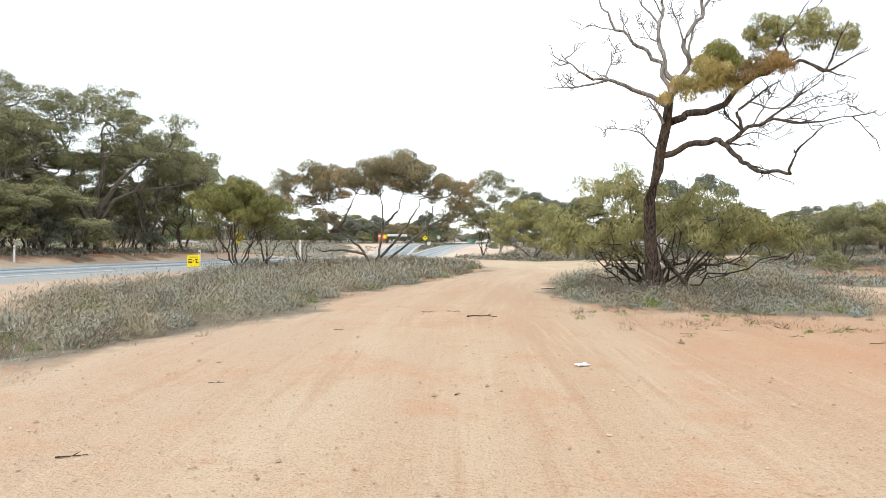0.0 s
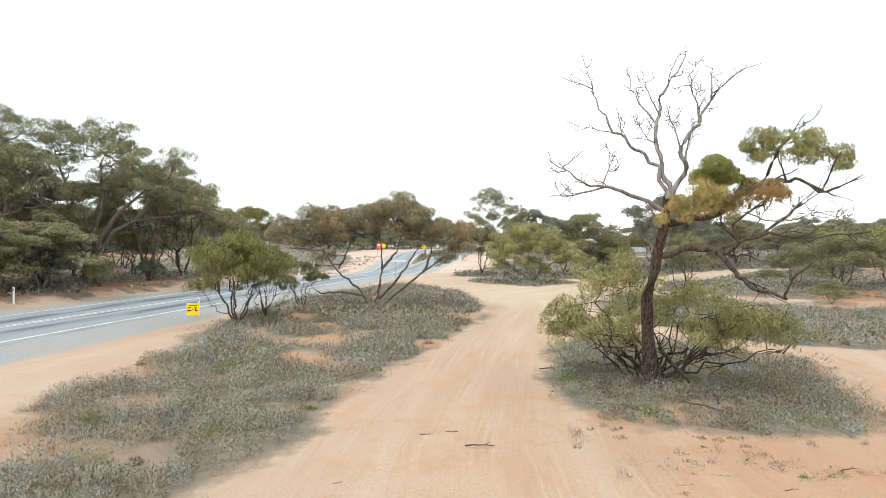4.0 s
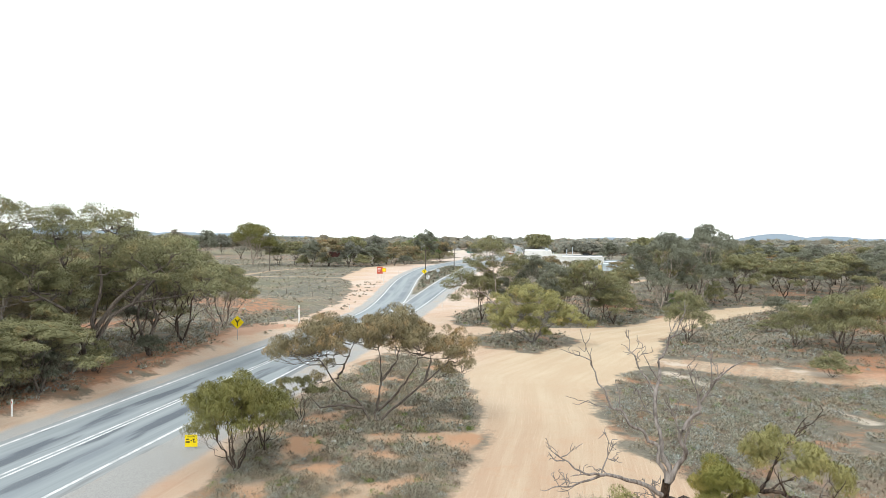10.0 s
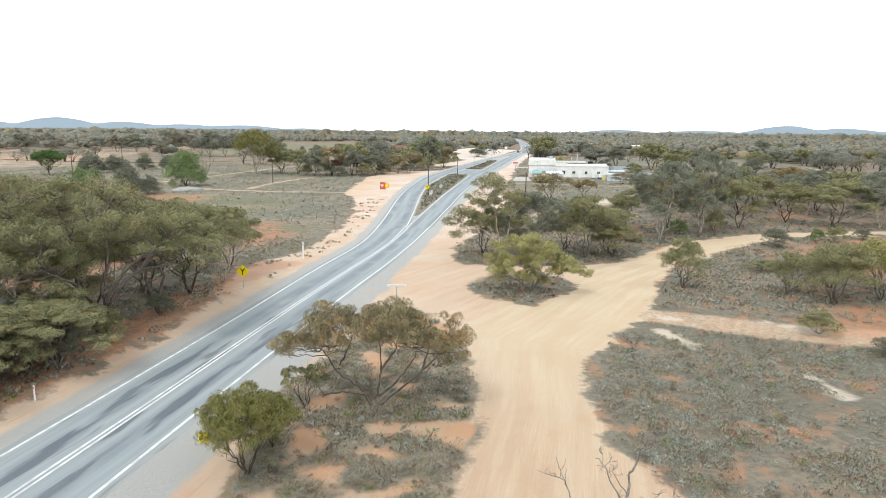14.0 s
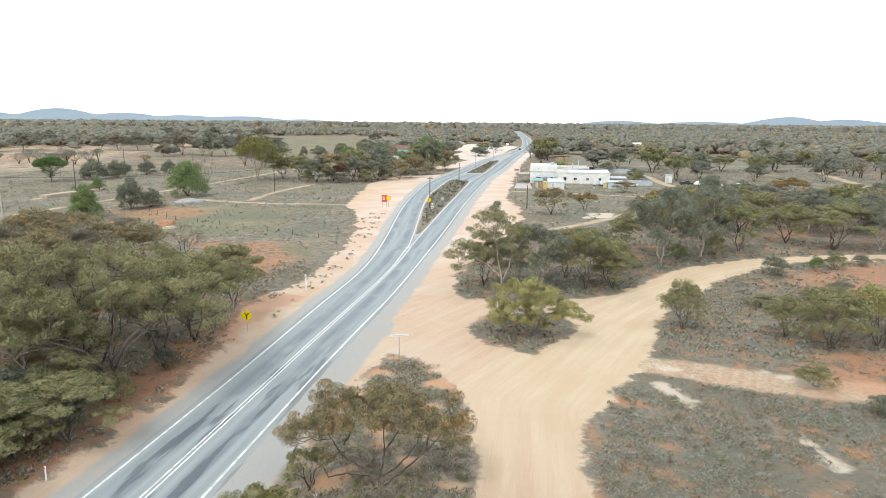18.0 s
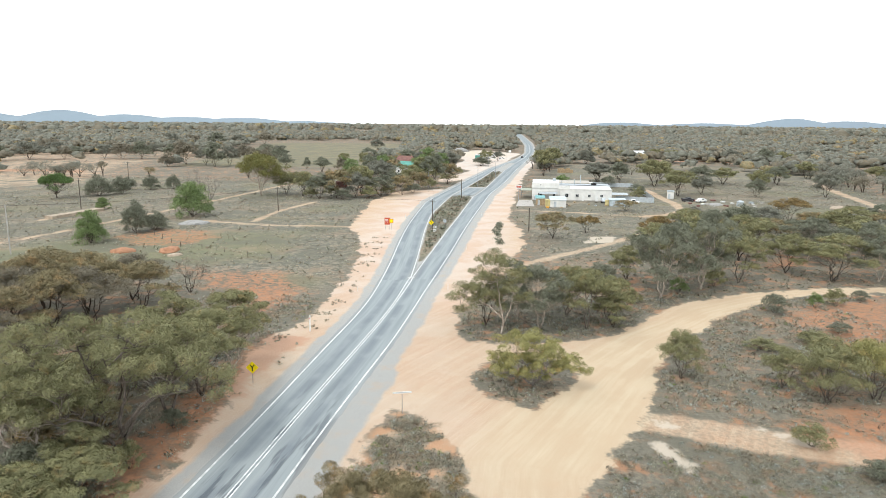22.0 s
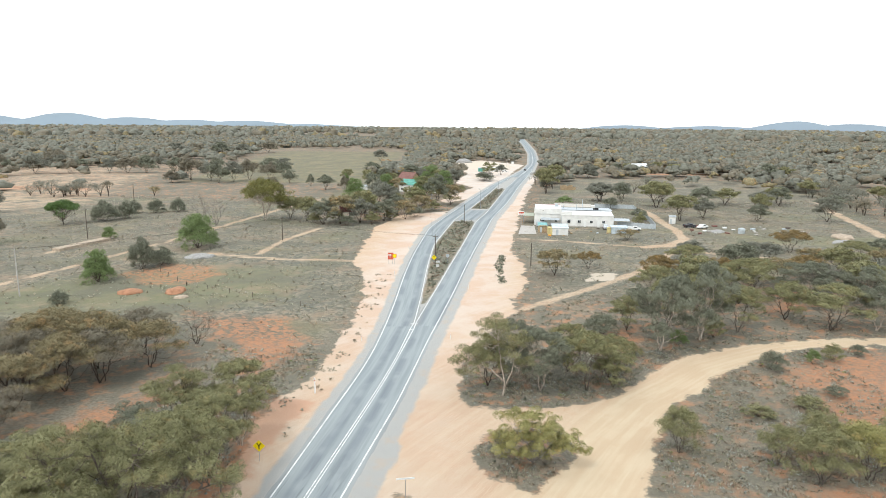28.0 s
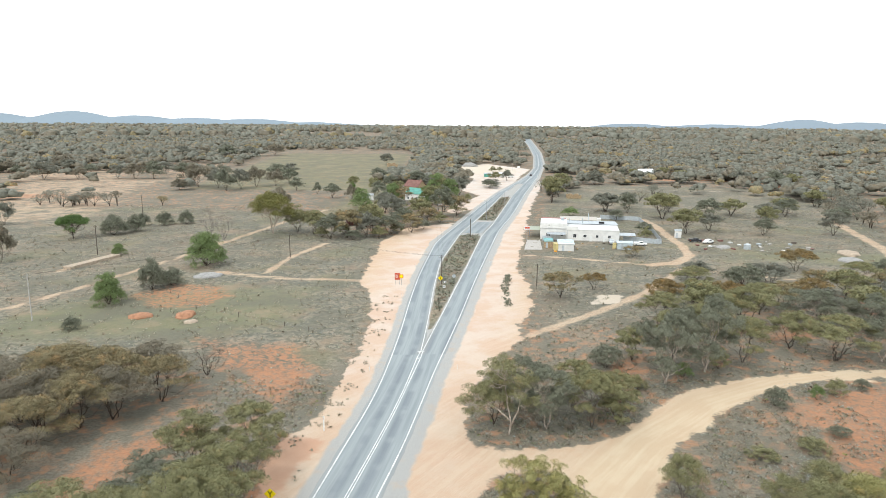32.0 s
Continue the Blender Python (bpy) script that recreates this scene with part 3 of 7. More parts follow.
g.bump(g.math("ADD", g.math("MULTIPLY", n_fine, 0.6), g.math("ADD", n_grit, g.math("MULTIPLY", n_speck, 0.6))), 0.8, 0.06)
SOIL = g.done(col, 0.95, 0, 0.15)
me = mesh_of("ground", np.stack([GX, GY, Z], 1), quads, SOIL, True)
for key, values in (*zone.items(), ("lat", lat), ("lon", lon), ("x", GX), ("y", GY), ("bare", bare)):
    layer = me.attributes.new(key, "FLOAT", "POINT")
    layer.data.foreach_set("value", np.clip(values, -500, 500).astype(np.float32))
tagged(new("ground", me), "sandy orange outback soil with scrub litter and bare tracks", "ground", kind="structure")


# ---- sealed road ----
r = Nodes("worn_grey_asphalt")
Pr = r.coords("Object")
rf = r.combine(r.math("MULTIPLY", r.attr("lat"), 1.0), r.math("MULTIPLY", r.attr("lon"), 0.03))
band, patch_n, stone = r.noise(1.1, 4, 0.6, rf), r.noise(0.16, 3, 0.5, Pr), r.noise(30.0, 3, 0.7, Pr)
c = r.mix(r.ramp(band, 0.36, 0.66), (0.30, 0.332, 0.334), (0.225, 0.257, 0.266))
wheel = r.math("ABSOLUTE", r.math("SUBTRACT", r.math("ABSOLUTE", r.attr("lat")), 1.75))
c = r.mix(r.math("MULTIPLY", r.ramp(wheel, 0.3, 1.0, 0.55, 0), r.ramp(patch_n, 0.35, 0.6, 0.3, 1)), c, (0.13, 0.152, 0.178))
tar = r.noise(0.5, 3, 0.5, r.combine(r.math("MULTIPLY", r.attr("lat"), 1.6), r.math("MULTIPLY", r.attr("lon"), 0.16)))
c = r.mix(r.math("MULTIPLY", r.ramp(tar, 0.53, 0.60, 0, 0.65), r.ramp(r.attr("lon"), 52, 78, 1, 0)), c, (0.06, 0.072, 0.09))
c = r.mix(r.ramp(r.attr("rim"), 0.0, 1.5, 0.7, 0), c, (0.30, 0.295, 0.275))
c = r.mix(r.ramp(stone, 0.45, 0.75, 0, 0.35), c, (0.32, 0.32, 0.31))
r.bump(stone, 0.3, 0.01)
ASPHALT = r.done(c, 0.85, 0, 0.3)


def ribbon(name, xa, xb, ys, up, material, label, spread=9, sink=0.05):
    """A sheet between two edges that are given as functions of y."""
    f = np.linspace(0, 1, spread)
    A, B = xa(ys), xb(ys)
    X = A[:, None] * (1 - f) + B[:, None] * f
    Y = np.repeat(ys[:, None], spread, 1)
    top = land(X, Y) + up + 0 * f
    if sink:
        top[:, [0, -1]] -= sink
    n, k = len(ys), spread
    v = np.stack([X, Y, top], -1).reshape(-1, 3)
    i = np.arange(n * k).reshape(n, k)
    q = np.stack([i[:-1, :-1], i[:-1, 1:], i[1:, 1:], i[1:, :-1]], -1).reshape(-1, 4)
    # skirts give the sheet its thickness
    low = v.copy()
    low[:, 2] -= 0.12
    left, right, m1 = i[:, 0] + n * k, i[:, -1] + n * k, n * k
    q = np.concatenate([q, np.stack([left[1:], left[:-1], left[:-1] + m1, left[1:] + m1], 1), np.stack([right[:-1], right[1:], right[1:] + m1, right[:-1] + m1], 1)])
    v = np.concatenate([v, v - np.array([0, 0, 0.003]), low])
    m = mesh_of(name, v, q, material, True)
    half = np.abs(B - A)[:, None] / 2
    la, rim = (2 * f - 1) * half, half * (1 - np.abs(2 * f - 1))
    for key, val in (("lat", la), ("lon", Y), ("rim", rim)):
        layer = m.attributes.new(key, "FLOAT", "POINT")
        layer.data.foreach_set("value", np.tile(np.asarray(val).reshape(-1), 3).astype(np.float32))
    return tagged(new(name, m), label, kind="structure")


def shift(fn, d):
    return lambda y: fn(y) + d


ys_main = np.concatenate([np.arange(-80, 126, 1.5), [126.0]])
ys_split = np.concatenate([np.arange(126, 480, 2.0), [480.0]])
ys_far = np.concatenate([np.arange(480, 900, 5.0), np.arange(900, 2500, 20.0)])
ribbon("road", shift(road_left, -1.1), shift(road_right, 1.1), ys_main, 0.014, ASPHALT, "worn grey two-lane asphalt road with tar patches", 15)
ribbon("road_carriageway_west", shift(road_left, -1.1), lambda y: np.minimum(median_left(y) + 0.5, (median_left(y) + median_right(y)) / 2), ys_split, 0.014, ASPHALT, "grey asphalt carriageway beside the median")
ribbon("road_carriageway_east", lambda y: np.maximum(median_right(y) - 0.5, (median_left(y) + median_right(y)) / 2 + 0.004), shift(road_right, 1.1), ys_split, 0.014, ASPHALT, "grey asphalt carriageway beside the median")
ribbon("road_far", shift(road_left, -1.1), shift(road_right, 1.1), ys_far, 0.014, ASPHALT, "grey asphalt road running into the distance", 9)
ys_cross = np.arange(262, 294, 2.0)
ribbon("road_crossover", shift(median_left, 0.55), shift(median_right, -0.55), ys_cross, 0.012, ASPHALT, "grey sealed crossover between the carriageways", 5, 0.0)


def stripe(fn, y0, y1, width, label="white painted road line, slightly worn"):
    ys = np.arange(y0, y1 + 0.1, 1.5 if y1 < 300 else 3.0)
    ribbon_x = fn(ys)
    slope = np.gradient(ribbon_x, ys)
    w = width / 2 * np.sqrt(1 + slope ** 2)
    v, up = [], 0.024
    X = np.stack([ribbon_x - w, ribbon_x + w], 1)
    Y = np.repeat(ys[:, None], 2, 1)
    zz = land(X, Y) + up
    v = np.stack([X, Y, zz], -1).reshape(-1, 3)
    i = np.arange(len(ys) * 2).reshape(-1, 2)
    q = np.stack([i[:-1, 0], i[:-1, 1], i[1:, 1], i[1:, 0]], -1)
    tagged(new("road_marking", mesh_of("road_marking", v, q, LINE_PAINT)), label, kind="structure")


def middle(y):
    return (road_left(y) + road_right(y)) / 2 + np.clip((y - 60) / 66, 0, 1) * ((median_left(126.0) + median_right(126.0)) / 2 - (road_left(126.0) + road_right(126.0)) / 2)


stripe(road_left, -70, 560, 0.20)
stripe(road_right, -70, 560, 0.20)
stripe(shift(middle, -0.17), -70, 110, 0.15)
stripe(shift(middle, 0.17), -70, 110, 0.15)
stripe(lambda y: np.where(y < 126, middle(y) - 0.17 - (y - 110) / 16 * 0.2, median_left(y)), 110, 470, 0.18)
stripe(lambda y: np.where(y < 126, middle(y) + 0.17 + (y - 110) / 16 * 0.2, median_right(y)), 110, 470, 0.18)
stripe(lambda y: (road_left(y) + road_right(y)) / 2, 490, 900, 0.25)


def bar_across(y, width, depth):
    """A short painted bar across the tip of the median."""
    x = float(middle(np.array(y)))
    z = float(land(x, y)) + 0.028
    v = [(x - width / 2, y - depth / 2, z), (x + width / 2, y - depth / 2 + 0.15, z), (x + width / 2, y + depth / 2 + 0.15, z), (x - width / 2, y + depth / 2, z)]
    tagged(new("road_marking", mesh_of("road_marking", v, [(0, 1, 2, 3)], LINE_PAINT)), "short white painted bar at the median's tip", kind="structure")


bar_across(124.0, 1.0, 0.5)
bar_across(127.4, 1.5, 0.5)


# ---- plants ----
def tubes(paths, sides=6):
    """Verts and faces of tapered tubes, each a list of points and radii."""
    V, F, n = [], [], 0
    ang = np.linspace(0, 2 * math.pi, sides, endpoint=False)
    for pts, rad in paths:
        pts, rad = np.asarray(pts, float), np.asarray(rad, float)
        d = np.gradient(pts, axis=0)
        d /= np.linalg.norm(d, axis=1)[:, None] + 1e-9
        ref = np.where(np.abs(d[:, 2:3]) > 0.9, np.array([[1.0, 0, 0]]), np.array([[0, 0, 1.0]]))
        s = np.cross(d, ref)
        s /= np.linalg.norm(s, axis=1)[:, None] + 1e-9
        u = np.cross(s, d)
        ring = pts[:, None] + rad[:, None, None] * (np.cos(ang)[None, :, None] * s[:, None] + np.sin(ang)[None, :, None] * u[:, None])
        V.append(ring.reshape(-1, 3))
        i = n + np.arange(len(pts) * sides).reshape(len(pts), sides)
        j = np.roll(i, -1, 1)
        F.append(np.stack([i[:-1], j[:-1], j[1:], i[1:]], -1).reshape(-1, 4))
        n += len(pts) * sides
    return np.concatenate(V), np.concatenate(F)


def bend(rng, a, b, n, sag=0.0, wild=0.12):
    """A crooked way from a to b."""
    a, b = np.asarray(a, float), np.asarray(b, float)
    t = np.linspace(0, 1, n)[:, None]
    p = a + (b - a) * t
    size = np.linalg.norm(b - a)
    off = rng.normal(0, wild * size / math.sqrt(n), (n, 3)).cumsum(0)
    off -= off[-1] * t
    p += off
    p[:, 2] += sag * size * np.sin(np.pi * t[:, 0])
    return p


def unit(v):
    return v / (np.linalg.norm(v, axis=-1, keepdims=True) + 1e-9)


def leaf_cards(rng, pts, out, leaf, hang=0.4, wild=0.5, soft=0.65, fan=0.0):
    """Diamond leaves at the points: out is the way each looks, hang how far it droops, fan how far it points outwards; corners and soft normals."""
    n = len(pts)
    out = unit(out)
    tilt = out + rng.normal(0, wild, (n, 3))
    d = unit(np.cross(unit(tilt), rng.normal(0, 1, (n, 3)))) * (1 - hang)
    d[:, 2] -= hang
    d = unit(d + out * fan + rng.normal(0, 0.2, (n, 3)))
    s = unit(np.cross(d, tilt))
    q = np.cross(s, d)
    flip = np.sign((q * out).sum(1) + 1e-6)[:, None]
    s, q = s * flip, q * flip
    L, W = (leaf[0] * rng.uniform(0.6, 1.3, n))[:, None], (leaf[1] * rng.uniform(0.6, 1.3, n))[:, None]
    v = np.stack([pts - d * L * 0.5, pts - d * L * 0.05 + s * W / 2, pts + d * L * 0.5, pts - d * L * 0.05 - s * W / 2], 1)
    return v.reshape(-1, 3), np.repeat(unit(soft * out + (1 - soft) * unit(q)), 4, 0)


def leaf_mesh(name, verts, normals, material):
    """A mesh of leaf cards that shade softly, as a mass of small leaves does."""
    me = mesh_of(name, verts, quad_faces(len(verts) // 4), material, True)
    me.normals_split_custom_set_from_vertices(normals.astype(np.float32))
    return me


def quad_faces(n):
    return np.arange(n * 4).reshape(n, 4)


def ball(rng, n, hollow=0.55):
    """Points in a unit ball, thinner towards its middle."""
    d = rng.normal(0, 1, (n, 3))
    d /= np.linalg.norm(d, axis=1)[:, None]
    return d * (rng.uniform(hollow ** 3, 1, n) ** (1 / 3))[:, None]


def foliage(name, rng, centres, radii, leaves, leaf, kind, flat=0.6, hang=0.4, low=-0.25, soft=0.65, wild=0.5):
    """Leaves on the knobbly shells of rounded pads, thick above and open below, as one mesh."""
    centres, radii = np.asarray(centres, float), np.asarray(radii, float)
    share = np.maximum(5, radii ** 2 / (radii ** 2).sum() * leaves).astype(int)
    at = np.repeat(np.arange(len(centres)), share)
    n = len(at)
    d = unit(rng.normal(0, 1, (n, 3)))
    d[:, 2] = np.where(d[:, 2] < low, -d[:, 2], d[:, 2])
    knobs = unit(rng.normal(0, 1, (len(centres), 7, 3)) + np.array([0, 0, 0.35]))
    dots = np.einsum("nj,nkj->nk", d, knobs[at])
    best = dots.argmax(1)
    r = radii[at] * (0.64 + 0.44 * np.clip((dots.max(1) - 0.5) / 0.45, 0, 1)) * (1.04 - 0.42 * rng.random(n) ** 2)
    p = centres[at] + d * r[:, None] * np.array([1, 1, flat])
    out = d * np.array([1, 1, 1.25]) + 0.45 * knobs[at, best]
    v, nrm = leaf_cards(rng, p, out, leaf, hang, wild, soft)
    return leaf_mesh(name, v, nrm, LEAF[kind])


def gum_meshes(seed, h, w, stems=2, masses=12, pads=6, leaves=24000, leaf=(0.2, 0.07), kind="olive", bark="dark", girth=0.02, fork=0.3, base=0.5, dome=0.6, flat=0.6, mass=0.15, pad=0.075, sides=6, twigs=2, hang=0.4, low=0.25):
    """Trunk and crown meshes of a eucalypt: stems fork into limbs, and each limb holds up a mass of leafy pads with gaps between."""
    rng = np.random.default_rng(seed)
    k = np.arange(masses)
    ang = k * 2.399 + rng.uniform(-0.45, 0.45, masses)
    rr = np.sqrt((k + 0.4) / masses) * rng.uniform(0.85, 1.08, masses)
    reach, top = w * (0.5 - mass * 0.75), h - mass * w * 0.55
    z = top * (base + (1 - base) * (1 - dome * rr ** 2.2)) * rng.uniform(0.88, 1.03, masses)
    z = np.where(rng.random(masses) < low, z * rng.uniform(0.62, 0.85, masses), z)
    cl = np.stack([np.cos(ang) * rr * reach, np.sin(ang) * rr * reach, z], 1)
    size = mass * w * rng.uniform(0.75, 1.25, masses)
    slot = ((np.arctan2(cl[:, 1], cl[:, 0]) + rng.uniform(0, 6)) % (2 * math.pi) / (2 * math.pi) * stems).astype(int) % stems
    paths, centres, radii = [], [], []
    r0 = girth * h
    for s in range(stems):
        mine = np.flatnonzero(slot == s)
        if not len(mine):
            continue
        mid = cl[mine].mean(0)
        foot = np.array([mid[0] * 0.04 + rng.normal(0, 0.03), mid[1] * 0.04 + rng.normal(0, 0.03), -0.15])
        split = np.array([mid[0] * 0.45, mid[1] * 0.45, h * rng.uniform(fork, fork + 0.12)])
        high = np.array([mid[0] * 0.8, mid[1] * 0.8, max(mid[2] * 0.86, split[2] + 0.1 * h)])
        trunk = np.concatenate([bend(rng, foot, split, 6, 0.0, 0.12), bend(rng, split, high, 7, 0.0, 0.16)[1:]])
        rs = r0 / stems ** 0.35
        paths.append((trunk, np.linspace(rs * 1.15, rs * 0.3, len(trunk))))
        for i in mine:
            q = cl[i] - np.array([0, 0, size[i] * 0.3])
            gone = np.linalg.norm(trunk[:, :2] - q[:2], axis=1) + 2.0 * np.maximum(0, trunk[:, 2] - q[2] + 0.12 * h)
            j = int(np.clip(np.argmin(gone[3:]) + 3 - rng.integers(0, 3), 3, len(trunk) - 2))
            limb = bend(rng, trunk[j], q, 8, -0.05, 0.16)
            r1 = rs * rng.uniform(0.3, 0.48)
            paths.append((limb, np.linspace(r1, r1 * 0.3, 8)))
            n = max(3, int(pads * rng.uniform(0.7, 1.35)))
            d = unit(rng.normal(0, 1, (n, 3)))
            d[:, 2] = np.abs(d[:, 2]) * 1.25 - 0.4
            pc = cl[i] + d * size[i] * rng.uniform(0.55, 1.05, (n, 1)) * np.array([1.05, 1.05, 0.75])
            pr = pad * w * rng.uniform(0.65, 1.2, n)
            for c, rad in zip(pc, pr):
                tip = c - np.array([0, 0, rad * 0.25])
                br = bend(rng, limb[rng.integers(4, 8)], tip, 5, -0.04, 0.16)
                paths.append((br, np.linspace(r1 * 0.3, r1 * 0.12, 5)))
                for _ in range(twigs):
                    end = c + unit(rng.normal(0, 1, 3) + np.array([0, 0, 0.3])) * rad * 0.8 * np.array([1, 1, flat])
                    paths.append((bend(rng, br[rng.integers(2, 5)], end, 3, 0.0, 0.12), np.array([0.1, 0.07, 0.03]) * r1))
            centres.append(pc)
            radii.append(pr)
    V, F = tubes(paths, sides)
    return mesh_of("trunk", V, F, BARK[bark], True), foliage("crown", rng, np.concatenate(centres), np.concatenate(radii), leaves, leaf, kind, flat, hang)


def shaped_tree(seed, x, y, label, stems, lobes, leaves, leaf, kind, bark="dark", r0=0.11, flat=0.6, name="gum_tree", deep=1.0, sub=4, turn=0.0, hang=0.45, twigs=3):
    """A tree of its own habit: stems as short lists of points, lobes as (x, z, radius) with the depth left to chance."""
    rng = np.random.default_rng(seed)
    t = thing(name, at_land(x, y, turn), label, "tree")
    paths, nodes = [], []
    for st in stems:
        p = np.array([(q[0], q[2] if len(q) > 2 else rng.normal(0, 0.15 * abs(q[0]) + 0.02), q[1]) for q in st], float)
        k = np.linspace(0, len(p) - 1, 4 * len(p))
        q = np.stack([np.interp(k, np.arange(len(p)), p[:, i]) for i in range(3)], 1)
        q[1:-1] += rng.normal(0, 0.03, (len(q) - 2, 3))
        paths.append((q, np.linspace(r0, r0 * 0.16, len(q))))
        nodes.append(q[len(q) // 3:])
    nodes = np.concatenate(nodes)
    centres, radii = [], []
    for lx, lz, lr in lobes * 2:
        c = np.array([lx + rng.normal(0, 0.15), rng.uniform(-1.7, 1.7) * deep, lz + rng.normal(0, 0.12)])
        near = nodes[np.argmin(np.linalg.norm(nodes - c, axis=1) + np.maximum(0, nodes[:, 2] - c[2] + 0.6 * lr) * 1.5)]
        limb = bend(rng, near, c - np.array([0, 0, lr * 0.4]), 7, -0.04, 0.18)
        paths.append((limb, np.linspace(r0 * 0.36, r0 * 0.12, 7)))
        ways = unit(rng.normal(0, 1, (sub, 3)))
        cs = c + ways * lr * 0.85 * np.array([1, 1, 0.6])
        rad = lr * rng.uniform(0.5, 0.85, sub)
        for q, rq in zip(cs, rad):
            br = bend(rng, limb[rng.integers(3, 7)], q - np.array([0, 0, rq * 0.3]), 5, -0.03, 0.16)
            paths.append((br, np.linspace(r0 * 0.15, r0 * 0.05, 5)))
            for _ in range(twigs):
                end = q + unit(rng.normal(0, 1, 3)) * rq * 0.85 * np.array([1, 1, flat])
                paths.append((bend(rng, br[rng.integers(1, 5)], end, 4, 0.0, 0.14), np.linspace(r0 * 0.06, r0 * 0.02, 4)))
        centres.append(cs)
        radii.append(rad)
    V, F = tubes(paths, 6)
    part("trunk", mesh_of("trunk", V, F, BARK[bark], True), None, t)
    part("crown", foliage("crown", rng, np.concatenate(centres), np.concatenate(radii), leaves, leaf, kind, flat, hang), None, t)
    return t


def plant_tree(meshes, x, y, label, turn=0.0, scale=1.0, group="", name="tree", tall=1.0):
    t = thing(name, at_land(x, y, turn) @ Matrix.Diagonal((scale, scale, scale * tall, 1)), label, name.replace("_", " "), group)
    part("trunk", meshes[0], None, t)
    part("crown", meshes[1], None, t)
    return t


def bushes(name, label, places, seed, n_leaves, size, leaf, kind, category, fan=0.9, inner=0.4):
    """Many low plants that nobody could count, as one object: fine leaves fanned out from each foot over broader inner ones."""
    rng = np.random.default_rng(seed)
    places = np.asarray(places, float)
    if not len(places):
        return None
    N = len(places)
    z = land(places[:, 0], places[:, 1])
    s = size * np.clip(rng.lognormal(-0.12, 0.46, N), 0.35, 2.2)
    foot = np.stack([places[:, 0], places[:, 1], z - 0.02], 1)
    wide = rng.uniform(0.8, 1.25, (N, 1))
    verts, normals = [], []
    for n, hollow, grow in ((n_leaves - int(n_leaves * inner), 0.4, (1.0, 1.0)), (int(n_leaves * inner), 0.2, (1.0, 2.0))):
        if not n:
            continue
        c = ball(rng, N * n, hollow).reshape(N, n, 3)
        c[..., 2] = np.abs(c[..., 2])
        reach = np.stack([s * wide[:, 0], s / wide[:, 0], s * 0.9], 1)[:, None] * (1.0 if grow[0] == 1 else 0.72)
        out = c * np.array([1, 1, 1.1]) + np.array([0, 0, 0.35])
        v, nrm = leaf_cards(rng, (foot[:, None] + c * reach).reshape(-1, 3), out.reshape(-1, 3), (leaf[0] * grow[0], leaf[1] * grow[1]), 0.0, 0.6, 0.88, fan)
        verts.append(v)
        normals.append(nrm)
    return tagged(new(name, leaf_mesh(name, np.concatenate(verts), np.concatenate(normals), LEAF[kind])), label, category, kind="stuff")


def scatter(seed, n, x0, x1, y0, y1, rule):
    """Random places in a rectangle where rule(x, y) exceeds a random number."""
    rng = np.random.default_rng(seed)
    x, y = rng.uniform(x0, x1, n), rng.uniform(y0, y1, n)
    keep = rule(x, y) > rng.random(n)
    return np.stack([x[keep], y[keep]], 1)


def clumpy(x, y, size, seed=0.0):
    return np.array([noise.noise((a / size, b / size, seed)) for a, b in zip(x, y)])


